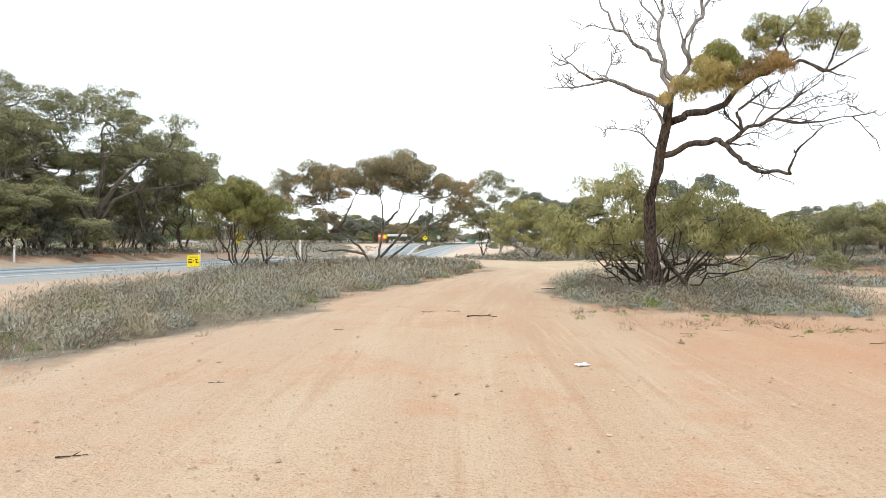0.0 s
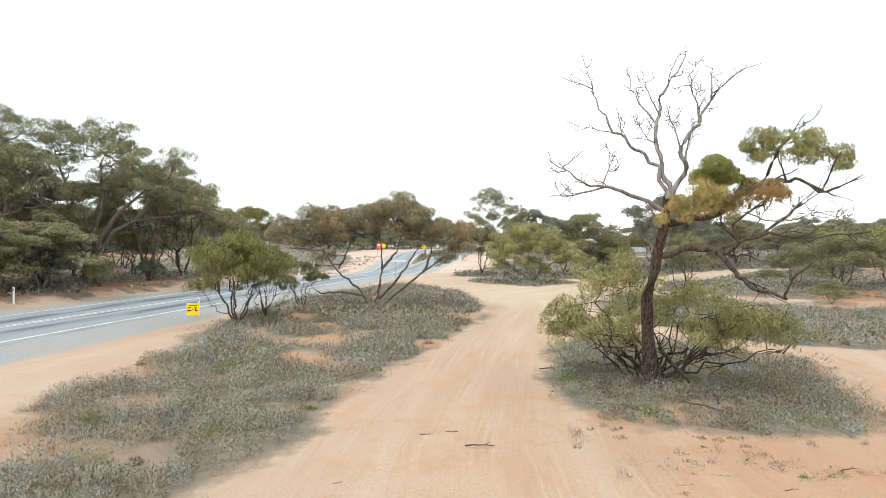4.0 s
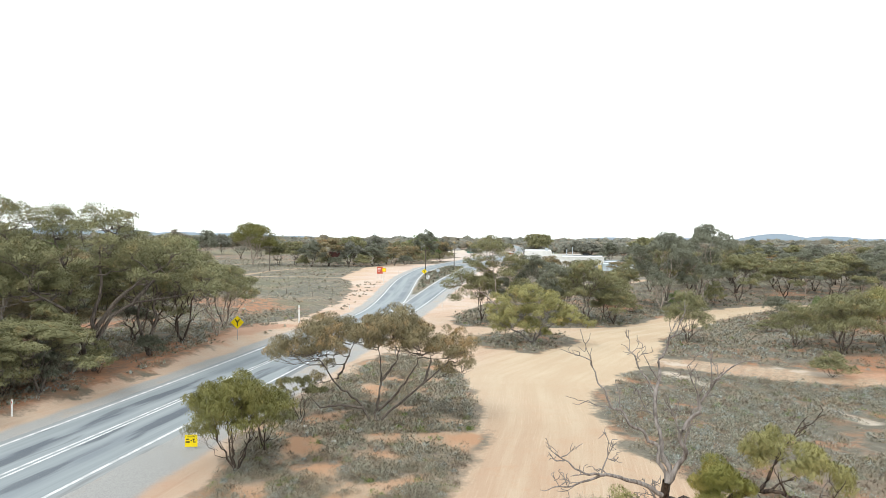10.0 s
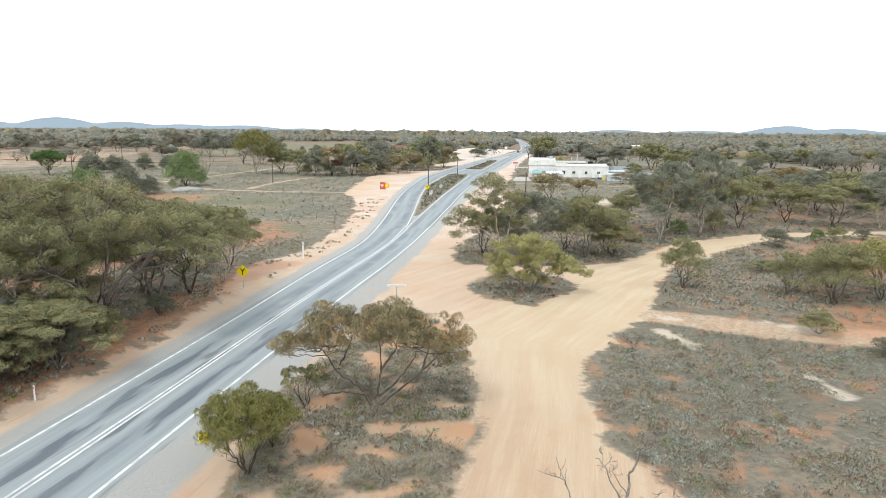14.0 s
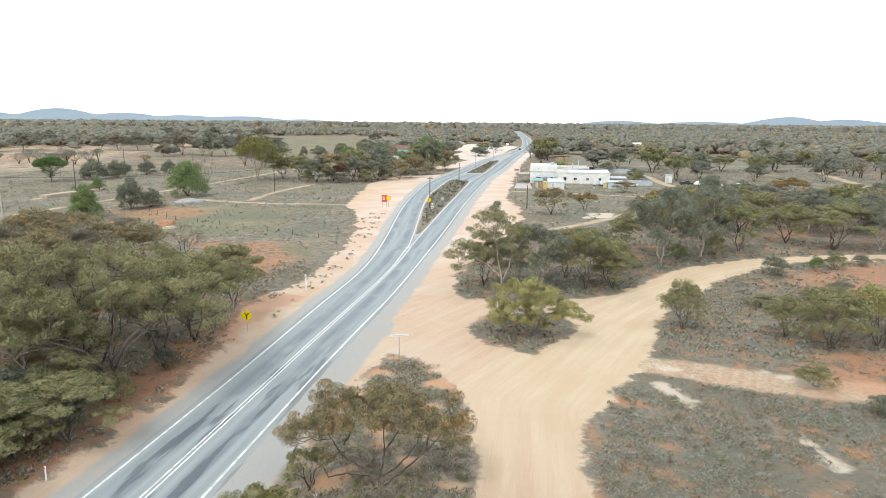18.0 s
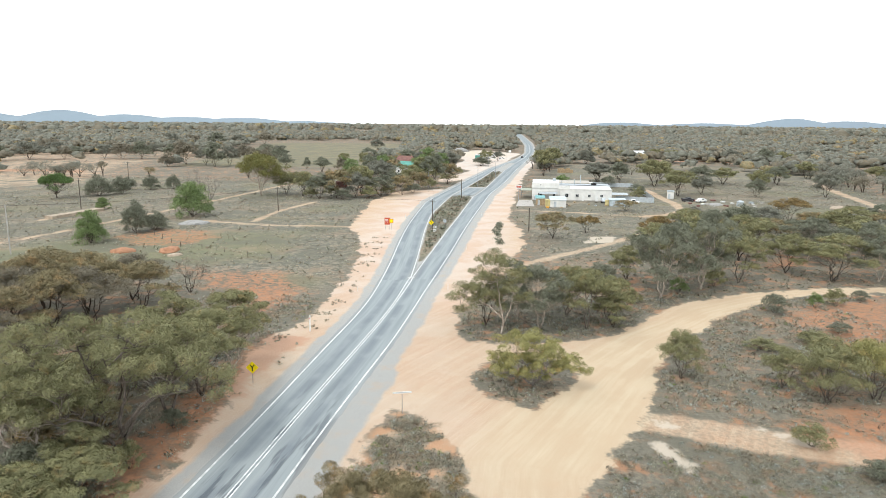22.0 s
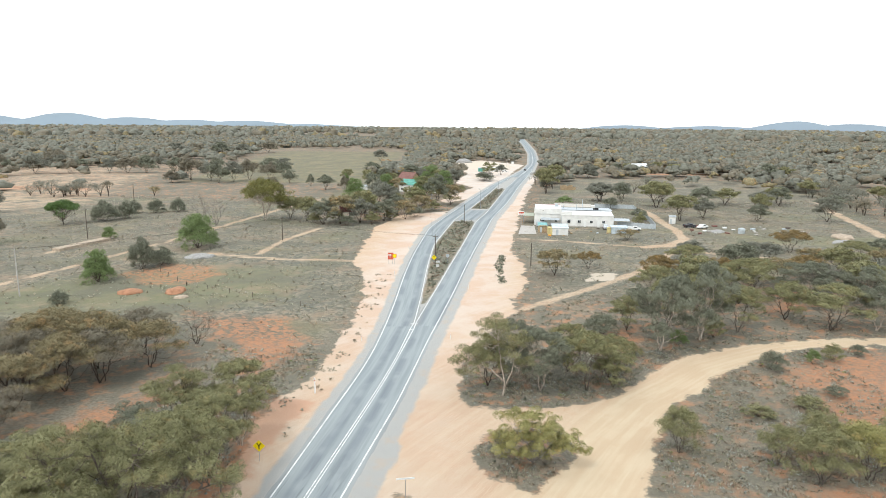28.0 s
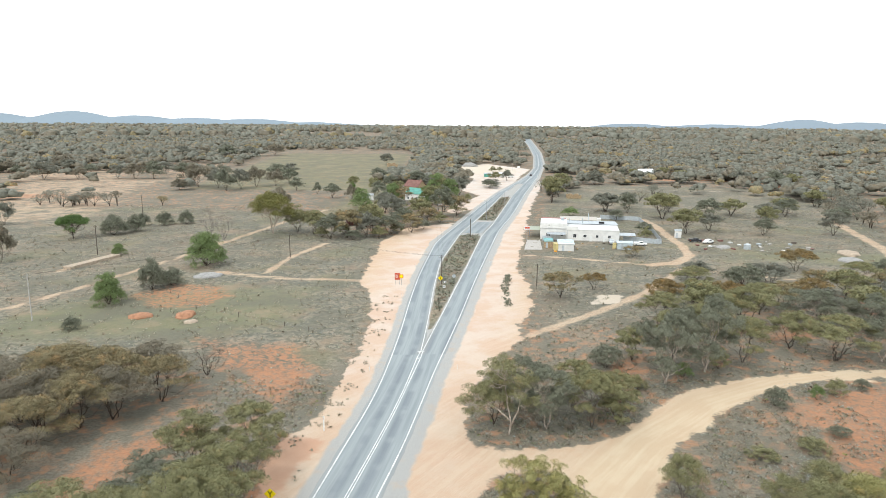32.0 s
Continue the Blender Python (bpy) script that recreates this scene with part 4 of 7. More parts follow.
# ---- the old tree beside the track ----
def old_tree():
    """A half-dead tree: bare grey limbs, one living side, and a skirt of low leafy stems round its foot."""
    rng = np.random.default_rng(5)
    t = thing("old_gum_tree", at_land(5.95, 17.6), "half-dead old gum tree with bare grey limbs and twisted dark trunk", "tree")
    trunk = [(0, 0, -0.3), (0, 0, 0.45), (-0.10, 0.05, 1.55), (-0.14, 0.05, 2.6), (0.07, 0, 3.45), (0.12, 0, 3.9), (0.26, -0.05, 4.6), (0.38, 0, 5.55)]
    paths = [(trunk, [0.24, 0.185, 0.16, 0.15, 0.14, 0.13, 0.12, 0.10])]
    for dx, dy, r in ((0.22, 0.1, 0.1), (-0.2, -0.12, 0.09), (0.12, -0.2, 0.08)):
        paths.append(([(dx * 1.6, dy * 1.6, -0.2), (dx, dy, 0.4), (-0.1 + dx * 0.6, dy * 0.7, 1.1), (-0.16 + dx * 0.2, dy * 0.3, 2.3)], [r * 1.2, r, r * 0.9, r * 0.5]))
    paths.append(([(0.2, -0.1, 1.1), (0.45, -0.3, 0.7), (0.95, -0.6, 0.05)], [0.05, 0.06, 0.05]))
    dead = [
        ([(0.26, 0, 5.2), (-0.3, 0.15, 5.6), (-1.0, 0.35, 5.96), (-1.37, 0.4, 5.97), (-2.04, 0.5, 6.24), (-2.5, 0.55, 6.7)], 0.085),
        ([(-1.25, 0.4, 5.95), (-1.9, 0.3, 5.76), (-2.5, 0.2, 5.7), (-3.05, 0.1, 5.67)], 0.04),
        ([(-1.3, 0.4, 5.97), (-1.15, 0.3, 6.4), (-1.17, 0.2, 6.85)], 0.03),
        ([(0.38, 0, 5.5), (0.09, -0.2, 6.2), (-0.38, -0.35, 6.5), (-0.93, -0.45, 6.83), (-1.33, -0.5, 7.2), (-1.57, -0.55, 7.6), (-1.92, -0.6, 8.0), (-1.85, -0.6, 8.4)], 0.075),
        ([(0.4, 0, 5.5), (0.2, 0.1, 6.3), (0.17, 0.2, 7.4), (0.33, 0.25, 8.2), (0.5, 0.25, 8.6), (0.85, 0.3, 9.1)], 0.10),
        ([(0.17, 0.2, 7.4), (-0.3, 0.35, 8.1), (-0.62, 0.4, 8.5)], 0.04),
        ([(0.18, 0.15, 6.9), (-0.2, 0.0, 7.05), (-0.46, -0.1, 7.35)], 0.03),
        ([(0.42, 0, 5.5), (0.8, -0.15, 6.3), (0.62, -0.25, 6.9), (1.12, -0.3, 7.5), (1.25, -0.35, 8.1), (1.5, -0.4, 8.4), (1.95, -0.4, 8.75)], 0.095),
        ([(1.12, -0.3, 7.5), (0.97, -0.45, 8.1), (0.7, -0.5, 8.7)], 0.035),
        ([(0.62, -0.25, 6.9), (0.45, -0.35, 7.3), (0.3, -0.4, 7.6)], 0.03),
        ([(0.8, -0.15, 6.3), (0.85, 0.0, 6.9), (1.15, -0.2, 7.7)], 0.05),
        ([(0.2, 0, 4.7), (-0.14, -0.25, 5.1), (-0.3, -0.3, 5.3)], 0.06),
        ([(0.05, 0, 4.0), (-0.38, 0.3, 4.55), (-1.2, 0.5, 4.65)], 0.035),
        ([(2.4, -0.2, 5.3), (3.2, -0.3, 5.05), (4.2, -0.4, 5.3), (5.3, -0.4, 5.45)], 0.03),
        ([(2.3, -0.6, 4.5), (2.7, -0.5, 5.1), (3.1, -0.4, 5.7)], 0.03),
        ([(2.6, -0.8, 4.65), (3.4, -0.6, 5.2), (4.1, -0.5, 5.9), (4.5, -0.4, 6.2)], 0.028),
        ([(3.0, -0.9, 4.65), (3.8, -0.8, 5.0), (4.7, -0.9, 5.1)], 0.025),
        ([(1.7, -0.5, 4.1), (2.5, -0.3, 4.5), (3.3, 0.0, 4.3)], 0.03),
    ]
    live = [
        ([(0.3, 0, 4.7), (0.9, 0.3, 5.0), (1.37, 0.4, 5.18), (2.0, 0.45, 5.33), (2.63, 0.5, 5.96), (3.2, 0.5, 6.28), (3.8, 0.5, 6.48), (4.5, 0.55, 6.5), (5.0, 0.6, 6.36), (5.5, 0.6, 6.5)], 0.115),
        ([(0.1, 0, 3.7), (0.4, -0.2, 3.9), (1.04, -0.4, 4.15), (1.67, -0.5, 4.05), (2.07, -0.6, 3.7), (2.4, -0.65, 3.4), (3.2, -0.7, 3.4), (3.5, -0.7, 3.6), (3.42, -0.7, 3.95)], 0.1),
        ([(1.67, -0.5, 4.05), (2.08, -0.6, 4.45), (2.6, -0.8, 4.65), (3.65, -1.0, 4.6), (4.7, -1.1, 4.75)], 0.065),
        ([(2.08, -0.6, 4.45), (2.0, -0.4, 4.95), (2.4, -0.2, 5.3), (2.9, -0.2, 5.6), (3.4, -0.2, 6.0)], 0.05),
        ([(3.2, 0.5, 6.28), (3.5, 0.3, 7.0), (3.9, 0.2, 7.6), (4.3, 0.1, 8.2)], 0.05),
        ([(2.6, -0.8, 4.65), (3.1, -1.2, 5.1), (3.6, -1.4, 5.5)], 0.035),
        ([(2.08, -0.6, 4.45), (1.6, -0.9, 4.7), (1.35, -1.0, 5.0)], 0.035),
    ]
    # the whole tree leans south over the track, its limbs by different amounts
    near_end = np.array([-6.12, -17.8, 1.47])

    def lean(pts, rule):
        out = []
        for p in pts:
            q, y = np.array(p[:3], float), rule(p[0], p[2])
            out.append(near_end + (q - near_end) * (y - near_end[1]) / (q[1] - near_end[1]))
        return out

    def stem_rule(x, z):
        return -0.4 - 2.1 * min(max(z / 5.3, 0.0), 1.0) ** 1.2

    dead_rules = [lambda x, z: -2.5 - 0.15 * abs(x)] * 3 + [lambda x, z: -2.5 + 0.27 * (z - 5.5)] + [lambda x, z: -2.5 + 0.45 * (z - 5.5)] * 3 + [lambda x, z: -2.5 - 0.1 * (z - 5.5)] * 4 + [lambda x, z: -2.3, lambda x, z: -1.8] + [lambda x, z: -3.2 - 0.35 * (x - 2)] * 5
    live_rules = [lambda x, z: -1.9 - 0.53 * x, lambda x, z: -1.55 - 1.1 * x, lambda x, z: -3.4 - 0.3 * (x - 1.67), lambda x, z: -3.5 - 0.2 * (x - 2), lambda x, z: -3.6, lambda x, z: -3.7, lambda x, z: -3.4]
    paths = [(lean(p, stem_rule), r) for p, r in paths]
    dead = [(lean(p, k), r * 0.72) for (p, r), k in zip(dead, dead_rules)]
    live = [(lean(p, k), r * 0.86) for (p, r), k in zip(live, live_rules)]
    grey = []

    def limb(pts, r, into, depth=2):
        p = np.array(pts, float)
        k = np.linspace(0, len(p) - 1, 4 * len(p))
        q = np.stack([np.interp(k, np.arange(len(p)), p[:, i]) for i in range(3)], 1)
        size = np.linalg.norm(p[-1] - p[0])
        q[1:-1] += rng.normal(0, 0.018 * size, (len(q) - 2, 3))
        q[1:-1] = (q[:-2] + 2 * q[1:-1] + q[2:]) / 4
        into.append((q, np.linspace(r, max(0.006, r * 0.15), len(q))))
        if depth:
            for _ in range(5 if depth == 2 else 3):
                j = rng.integers(len(q) // 3, len(q))
                way = q[j] - q[max(0, j - 4)]
                way = way / (np.linalg.norm(way) + 1e-6) + rng.normal(0, 0.7, 3) + np.array([0, 0, 0.25])
                n = 0.16 * size * rng.uniform(0.5, 1.4) + 0.15
                tip = q[j] + way / np.linalg.norm(way) * n
                limb([q[j], (q[j] + tip) / 2 + rng.normal(0, 0.05, 3), tip], max(0.009, r * 0.28), into, depth - 1)

    for pts, rr in dead:
        limb(pts, rr, grey)
    for pts, rr in live:
        limb(pts, rr, paths)
    V, F = tubes(paths, 8)
    part("trunk", mesh_of("trunk", V, F, BARK["dark"], True), None, t, "dark fissured trunk and living limbs")
    V, F = tubes(grey, 6)
    part("dead_wood", mesh_of("dead_wood", V, F, BARK["grey"], True), None, t, "bare weathered grey limbs")
    # leafy pads: x, y, z of the middle, half width, half height
    for name, centres, n, kind in (
        ("upper_crown", [(1.2, -3.6, 6.15, 0.5, 0.42), (1.55, -3.5, 6.3, 0.42, 0.36), (1.85, -4.1, 5.95, 0.5, 0.36), (2.3, -4.3, 5.8, 0.45, 0.32), (1.0, -3.4, 5.95, 0.35, 0.3), (2.05, -4.0, 6.1, 0.35, 0.3)], 3600, "yellow"),
        ("middle_crown", [(0.1, -3.5, 5.5, 0.55, 0.4), (0.45, -3.4, 5.45, 0.5, 0.4), (-0.05, -3.7, 5.3, 0.4, 0.35), (0.65, -3.6, 5.25, 0.35, 0.3)], 4200, "fresh"),
        ("gold_crown", [(-0.5, -4.6, 4.95, 0.5, 0.36), (-0.2, -4.8, 4.8, 0.45, 0.34), (-0.75, -4.5, 4.75, 0.4, 0.32), (-1.25, -4.5, 4.75, 0.28, 0.4)], 2600, "gold"),
        ("rust_crown", [(0.35, -5.3, 5.0, 0.42, 0.2), (0.7, -5.2, 5.05, 0.36, 0.2), (0.0, -5.1, 4.9, 0.3, 0.2)], 1200, "orange"),
    ):
        pads = np.concatenate([np.array([x, y, z - 0.1]) + unit(rng.normal(0, 1, (6, 3))) * np.array([rx, rx, rz]) * rng.uniform(0.45, 0.8, (6, 1)) for x, y, z, rx, rz in centres])
        rad = np.repeat([c[3] for c in centres], 6) * rng.uniform(0.34, 0.58, len(pads))
        part(name, foliage(name, rng, pads, rad, 2.8 * n, (0.135, 0.014), kind, 0.85, 0.5, -0.6, 0.6, 0.8), None, t)
    return t


def low_mallee():
    """Many-stemmed low growth round the old tree's foot, with far-reaching crooked boughs."""
    rng = np.random.default_rng(11)
    t = thing("mallee_bush", at_land(6.1, 17.9), "low spreading mallee bush with olive leaves round an old trunk", "bush")
    paths, pts = [], []
    tips = [(-1.1, 0.1, 2.95), (-0.7, 0.3, 3.1), (-1.5, 0.0, 2.7), (-1.0, -0.5, 2.6), (-0.4, 0.5, 2.8), (-2.2, 0.6, 2.0), (-2.6, 0.4, 1.7), (-1.8, 0.2, 1.9), (-2.0, -0.3, 1.5), (-1.4, -0.6, 1.6), (-2.4, 0.9, 1.4),
            (0.4, -1.0, 2.6), (0.8, -0.6, 2.4), (0.2, -0.6, 2.2), (1.2, -1.6, 2.1), (1.6, -1.4, 1.9), (1.0, -1.9, 1.7), (2.2, -1.2, 2.0), (2.7, -1.0, 1.9), (3.1, -0.8, 1.7), (2.4, -0.4, 1.6), (3.4, -1.2, 1.4), (1.9, -0.6, 1.7)]
    for q in tips:
        q = np.array(q)
        foot = np.array([0.15 * np.sign(q[0]) + rng.normal(0, 0.08), rng.normal(0, 0.15), 0.05])
        mid = np.array([q[0] * 0.5, q[1] * 0.5, 0.25 + 0.2 * rng.random() + 0.25 * q[2]])
        p = np.concatenate([bend(rng, foot, mid, 6, 0.0, 0.25), bend(rng, mid, q, 6, 0.05, 0.22)[1:]])
        paths.append((p, np.linspace(0.038, 0.008, len(p))))
        for _ in range(9):
            j = rng.integers(4, len(p))
            tip = p[j] + rng.normal(0, 0.42, 3) * np.array([1, 1, 0.7]) + np.array([0, 0, 0.15])
            paths.append((bend(rng, p[j], tip, 4, 0, 0.2), [0.018, 0.012, 0.008, 0.005]))
        pts.append(q + rng.normal(0, 0.27, (6, 3)) * np.array([1.1, 1.0, 0.7]))
        pts.append(p[-4] + rng.normal(0, 0.25, (2, 3)) + np.array([0, 0, 0.1]))
    V, F = tubes(paths, 6)
    part("branchwork", mesh_of("branchwork", V, F, BARK["dark"], True), None, t, "crooked dark stems")
    pts = np.concatenate(pts)
    rad = rng.uniform(0.2, 0.42, len(pts))
    part("crown", foliage("crown", rng, pts, rad, 46000, (0.12, 0.018), "yellow", 0.85, 0.5, -0.5, 0.6, 0.8), None, t)


old_tree()
low_mallee()

# ---- trees beside the track and road ----
plant_tree(gum_meshes(21, 4.2, 5.2, 5, 18, 9, 40000, (0.15, 0.026), "lime", "dark", 0.02, 0.2, 0.45, 0.5, 0.9, 0.15, 0.085, 6, 3, 0.6, 0.2), -8.9, 30.0, "rounded yellow-green mallee with dark stems", name="mallee_tree")
plant_tree(gum_meshes(22, 3.0, 3.6, 4, 11, 6, 9000, (0.15, 0.03), "olive", "dark", 0.02, 0.2, 0.4, 0.5, 0.8, 0.16, 0.08, 6, 4, 0.6, 0.2), -8.3, 32.8, "small grey-green mallee beside a larger one", name="mallee_tree")
plant_tree(gum_meshes(23, 2.8, 3.2, 4, 10, 5, 6500, (0.15, 0.03), "olive", "dark", 0.02, 0.2, 0.38, 0.5, 0.8, 0.16, 0.08, 6, 4, 0.6, 0.2), -7.6, 38.0, "small grey-green mallee on the verge", name="mallee_tree")
shaped_tree(24, -3.4, 38.6, "umbrella-shaped gum with thin leaning stems and rust-tinged leaves",
            [[(-0.05, -0.2), (-0.9, 1.2), (-2.2, 2.3), (-2.8, 3.2), (-3.3, 4.0)], [(-0.6, 0.8), (-1.9, 1.05), (-3.0, 0.95), (-3.7, 1.15)], [(-2.2, 2.3), (-1.7, 3.4, 0.9), (-1.3, 4.4, 1.3)], [(0.05, -0.2), (0.3, 1.3), (0.5, 2.6), (0.3, 3.8, 0.5), (0.2, 4.8, 0.8)],
             [(0.1, -0.2), (1.4, 1.0), (2.9, 2.2), (4.2, 3.1), (4.9, 3.9)], [(0.3, 0.6), (1.5, 1.9, -0.8), (2.5, 3.4, -1.2), (2.8, 4.4, -1.3)], [(0.45, 2.4), (1.3, 3.4, 0.6), (1.6, 4.6, 0.9)], [(2.9, 2.2), (3.4, 3.3, 0.9), (3.5, 4.0, 1.2)]],
            [(-5.3, 4.1, 0.6), (-4.6, 4.7, 0.75), (-3.7, 5.1, 0.8), (-2.7, 5.2, 0.85), (-1.6, 5.1, 0.8), (-4.2, 4.0, 0.6), (-2.9, 4.3, 0.65), (-3.0, 3.0, 0.45), (-2.2, 4.6, 0.6), (-1.0, 4.7, 0.6),
             (-0.7, 5.3, 0.75), (0.1, 5.8, 0.8), (1.0, 6.05, 0.85), (1.9, 5.75, 0.85), (2.8, 5.3, 0.8), (3.7, 4.8, 0.7), (-0.2, 4.7, 0.6), (0.8, 5.1, 0.7), (2.0, 4.8, 0.7), (3.2, 4.3, 0.6), (1.3, 5.5, 0.7), (0.4, 5.4, 0.7),
             (4.4, 4.7, 0.65), (5.2, 4.4, 0.65), (4.6, 3.8, 0.55), (5.4, 3.7, 0.5), (4.3, 3.1, 0.45), (2.4, 5.2, 0.7), (-3.3, 4.8, 0.7)], 85000, (0.15, 0.03), "rust", "smoky", 0.09, 0.9, deep=1.5, sub=5, hang=0.6)
shaped_tree(25, 11.0, 70.2, "wide crooked gum on a scrubby island between the tracks",
            [[(0, -0.2), (0.3, 1.2), (-0.6, 2.4), (-1.6, 3.4)], [(0.1, 0), (0.9, 1.6), (1.2, 2.8), (1.0, 3.8)], [(0.3, 0.6), (2.2, 2.2), (4.0, 2.5), (5.2, 2.2)], [(-0.1, 0.2), (-1.4, 1.2), (-2.9, 1.8)], [(0.2, 0.3), (0.6, 1.4, -1.4), (0.4, 2.2, -2.6)]],
            [(-3.0, 4.5, 1.0), (-1.6, 5.1, 1.1), (-0.2, 5.4, 1.1), (1.1, 5.0, 1.1), (2.4, 4.2, 1.0), (3.5, 3.5, 0.9), (4.7, 2.9, 0.8), (5.7, 2.2, 0.7), (-3.8, 3.0, 1.0), (-3.4, 1.8, 0.9), (-1.4, 3.6, 1.0), (0.4, 3.7, 1.1), (1.8, 1.5, 0.8), (2.2, 2.9, 0.9),
             (-2.2, 2.4, 0.8), (-4.5, 3.7, 0.7), (0.6, 2.2, 0.8), (-0.8, 1.9, 0.8), (1.4, 4.1, 0.9), (-2.6, 3.4, 0.9), (3.0, 2.3, 0.7), (-0.4, 4.4, 0.9)], 56000, (0.17, 0.05), "yellow", "grey", 0.1, 0.8, deep=1.6, sub=4)
shaped_tree(26, 9.4, 90.5, "tall airy gum leaning over the roadside with a pale trunk",
            [[(0, -0.2), (0.3, 2.0), (-0.3, 4.5), (-0.6, 7.0), (-0.9, 8.6)], [(0.1, 1.0), (1.2, 3.6), (1.6, 6.0)], [(0.1, 2.2), (-1.8, 4.0), (-3.8, 5.0), (-5.5, 5.2)]],
            [(-1.1, 11.2, 1.3), (-2.6, 10.4, 1.1), (0.6, 10.4, 1.3), (2.0, 9.2, 1.3), (3.2, 8.0, 1.1), (-3.4, 8.6, 1.2), (-0.6, 8.4, 1.1), (1.2, 7.2, 1.2), (-5.0, 6.4, 1.3), (-6.6, 5.4, 1.1), (-4.4, 4.6, 1.1), (-2.4, 5.6, 1.1), (2.8, 5.6, 1.2), (-5.9, 3.8, 0.8)], 24000, (0.2, 0.07), "olive", "pale", 0.16, 0.75, deep=1.2, sub=4)
shaped_tree(27, -26.3, 50.9, "tall forked gum with pale trunks on the red bank",
            [[(-0.3, -0.3), (-0.25, 2.0), (-1.6, 3.8), (-3.0, 5.6), (-4.7, 8.4), (-5.4, 10.6)], [(0.35, -0.3), (0.5, 2.5), (1.7, 4.3), (3.2, 5.1), (5.8, 5.5), (8.2, 5.9)], [(0.5, 2.5), (0.2, 3.9), (0.9, 6.4), (0.7, 9.4), (1.6, 11.2)], [(-1.6, 3.8), (-1.2, 6.5, 1.2), (-2.2, 9.5, 2.0), (-2.6, 11.0, 2.2)],
             [(0.4, 3.0), (1.8, 5.5, -1.5), (3.6, 7.2, -2.6), (5.2, 8.2, -2.8)], [(3.2, 5.1), (4.6, 6.8, 1.6), (6.4, 7.8, 2.2)], [(-0.3, 2.8), (-1.5, 5.0, -2.0), (-3.5, 6.6, -3.6)]],
            [(-6.0, 12.2, 1.1), (-4.2, 12.0, 1.2), (-2.7, 11.8, 1.2), (-7.3, 10.9, 1.1), (-5.2, 10.7, 1.1), (-3.2, 10.5, 1.2), (-1.7, 10.8, 1.1), (0.6, 11.7, 1.2), (2.1, 11.5, 1.1), (3.2, 10.8, 1.0), (-0.4, 11.2, 1.0), (1.2, 9.9, 1.2), (2.7, 9.6, 1.1), (0.9, 8.4, 1.1), (3.0, 8.4, 1.2),
             (4.2, 7.6, 1.0), (5.8, 9.3, 1.1), (7.2, 8.4, 1.1), (8.2, 7.6, 1.0), (5.0, 8.6, 1.1), (6.3, 7.3, 1.0), (7.8, 6.4, 1.0), (9.2, 5.9, 0.8), (6.2, 6.1, 0.9), (-1.6, 9.3, 1.1), (-3.4, 8.9, 1.2), (-5.8, 9.2, 1.1), (-7.0, 9.1, 1.0), (-2.2, 7.1, 1.1), (-4.0, 6.9, 1.1), (-5.8, 6.6, 1.0), (-0.4, 7.4, 1.1), (-0.9, 5.6, 1.0), (-2.9, 8.0, 1.0), (1.8, 6.5, 0.9)],
            78000, (0.17, 0.055), "olive", "smoky", 0.2, 0.8, deep=2.2, sub=5, turn=26, twigs=1)

BIG = [gum_meshes(31 + i, 12.0, 12.0, (3, 2, 3)[i], (16, 15, 17)[i], 11, 62000, (0.18, 0.06), "olive", ("pale", "smoky", "dark")[i], 0.018, 0.24, 0.42, 0.55, 0.75, 0.13, 0.07, 6, 1) for i in range(3)]
MID = [gum_meshes(41 + i, 9.0, 9.8, (2, 3, 2, 4, 3)[i], (14, 15, 13, 16, 14)[i], 10, 30000, (0.2, 0.07), ("olive", "olive", "grey", "olive", "rust")[i], ("smoky", "dark", "pale", "smoky", "dark")[i], 0.015, 0.24, 0.38, 0.55, 0.75, 0.138, 0.076, 5, 1, 0.4, 0.35) for i in range(5)]
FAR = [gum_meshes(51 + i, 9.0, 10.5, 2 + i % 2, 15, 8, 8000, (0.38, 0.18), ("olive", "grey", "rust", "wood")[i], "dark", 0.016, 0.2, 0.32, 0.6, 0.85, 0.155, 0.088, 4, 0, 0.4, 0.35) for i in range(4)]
ORANGE_TOP = [gum_meshes(61 + i, 7.0, 10.0, 3, 15, 8, 9500, (0.3, 0.12), ("orange", "rust")[i], "dark", 0.016, 0.22, 0.5, 0.5, 0.7, 0.145, 0.078, 5, 1) for i in range(2)]
BUSHY = [gum_meshes(71 + i, 4.0, 5.6, 6, 20, 6, 9000, (0.2, 0.075), ("olive", "grey", "bright")[i], "dark", 0.014, 0.12, 0.2, 0.75, 0.85, 0.16, 0.09, 5, 0, 0.4, 0.35) for i in range(3)]
ROUND = [gum_meshes(76 + i, 6.3, 8.0, 4, 18, 9, 24000, (0.17, 0.06), ("olive", "yellow", "olive")[i], "smoky", 0.02, 0.2, 0.3, 0.6, 0.95, 0.15, 0.085, 6, 1, 0.4, 0.3) for i in range(3)]


def stand(items, kinds, size, label, group, name="gum_tree", seed=1):
    """Trees of one stand: x, y, height, width of each; the meshes are taken in turn."""
    rng = random.Random(seed)
    for i, (x, y, h, w) in enumerate(items):
        sx, sz = w / size[1], h / size[0]
        m = at_land(x, y, rng.uniform(0, 360)) @ Matrix.Diagonal((sx, sx, sz, 1))
        t = thing(name, m, label, name.replace("_", " "), group)
        tr, cr = kinds[i % len(kinds)]
        part("trunk", tr, None, t)
        part("crown", cr, None, t)


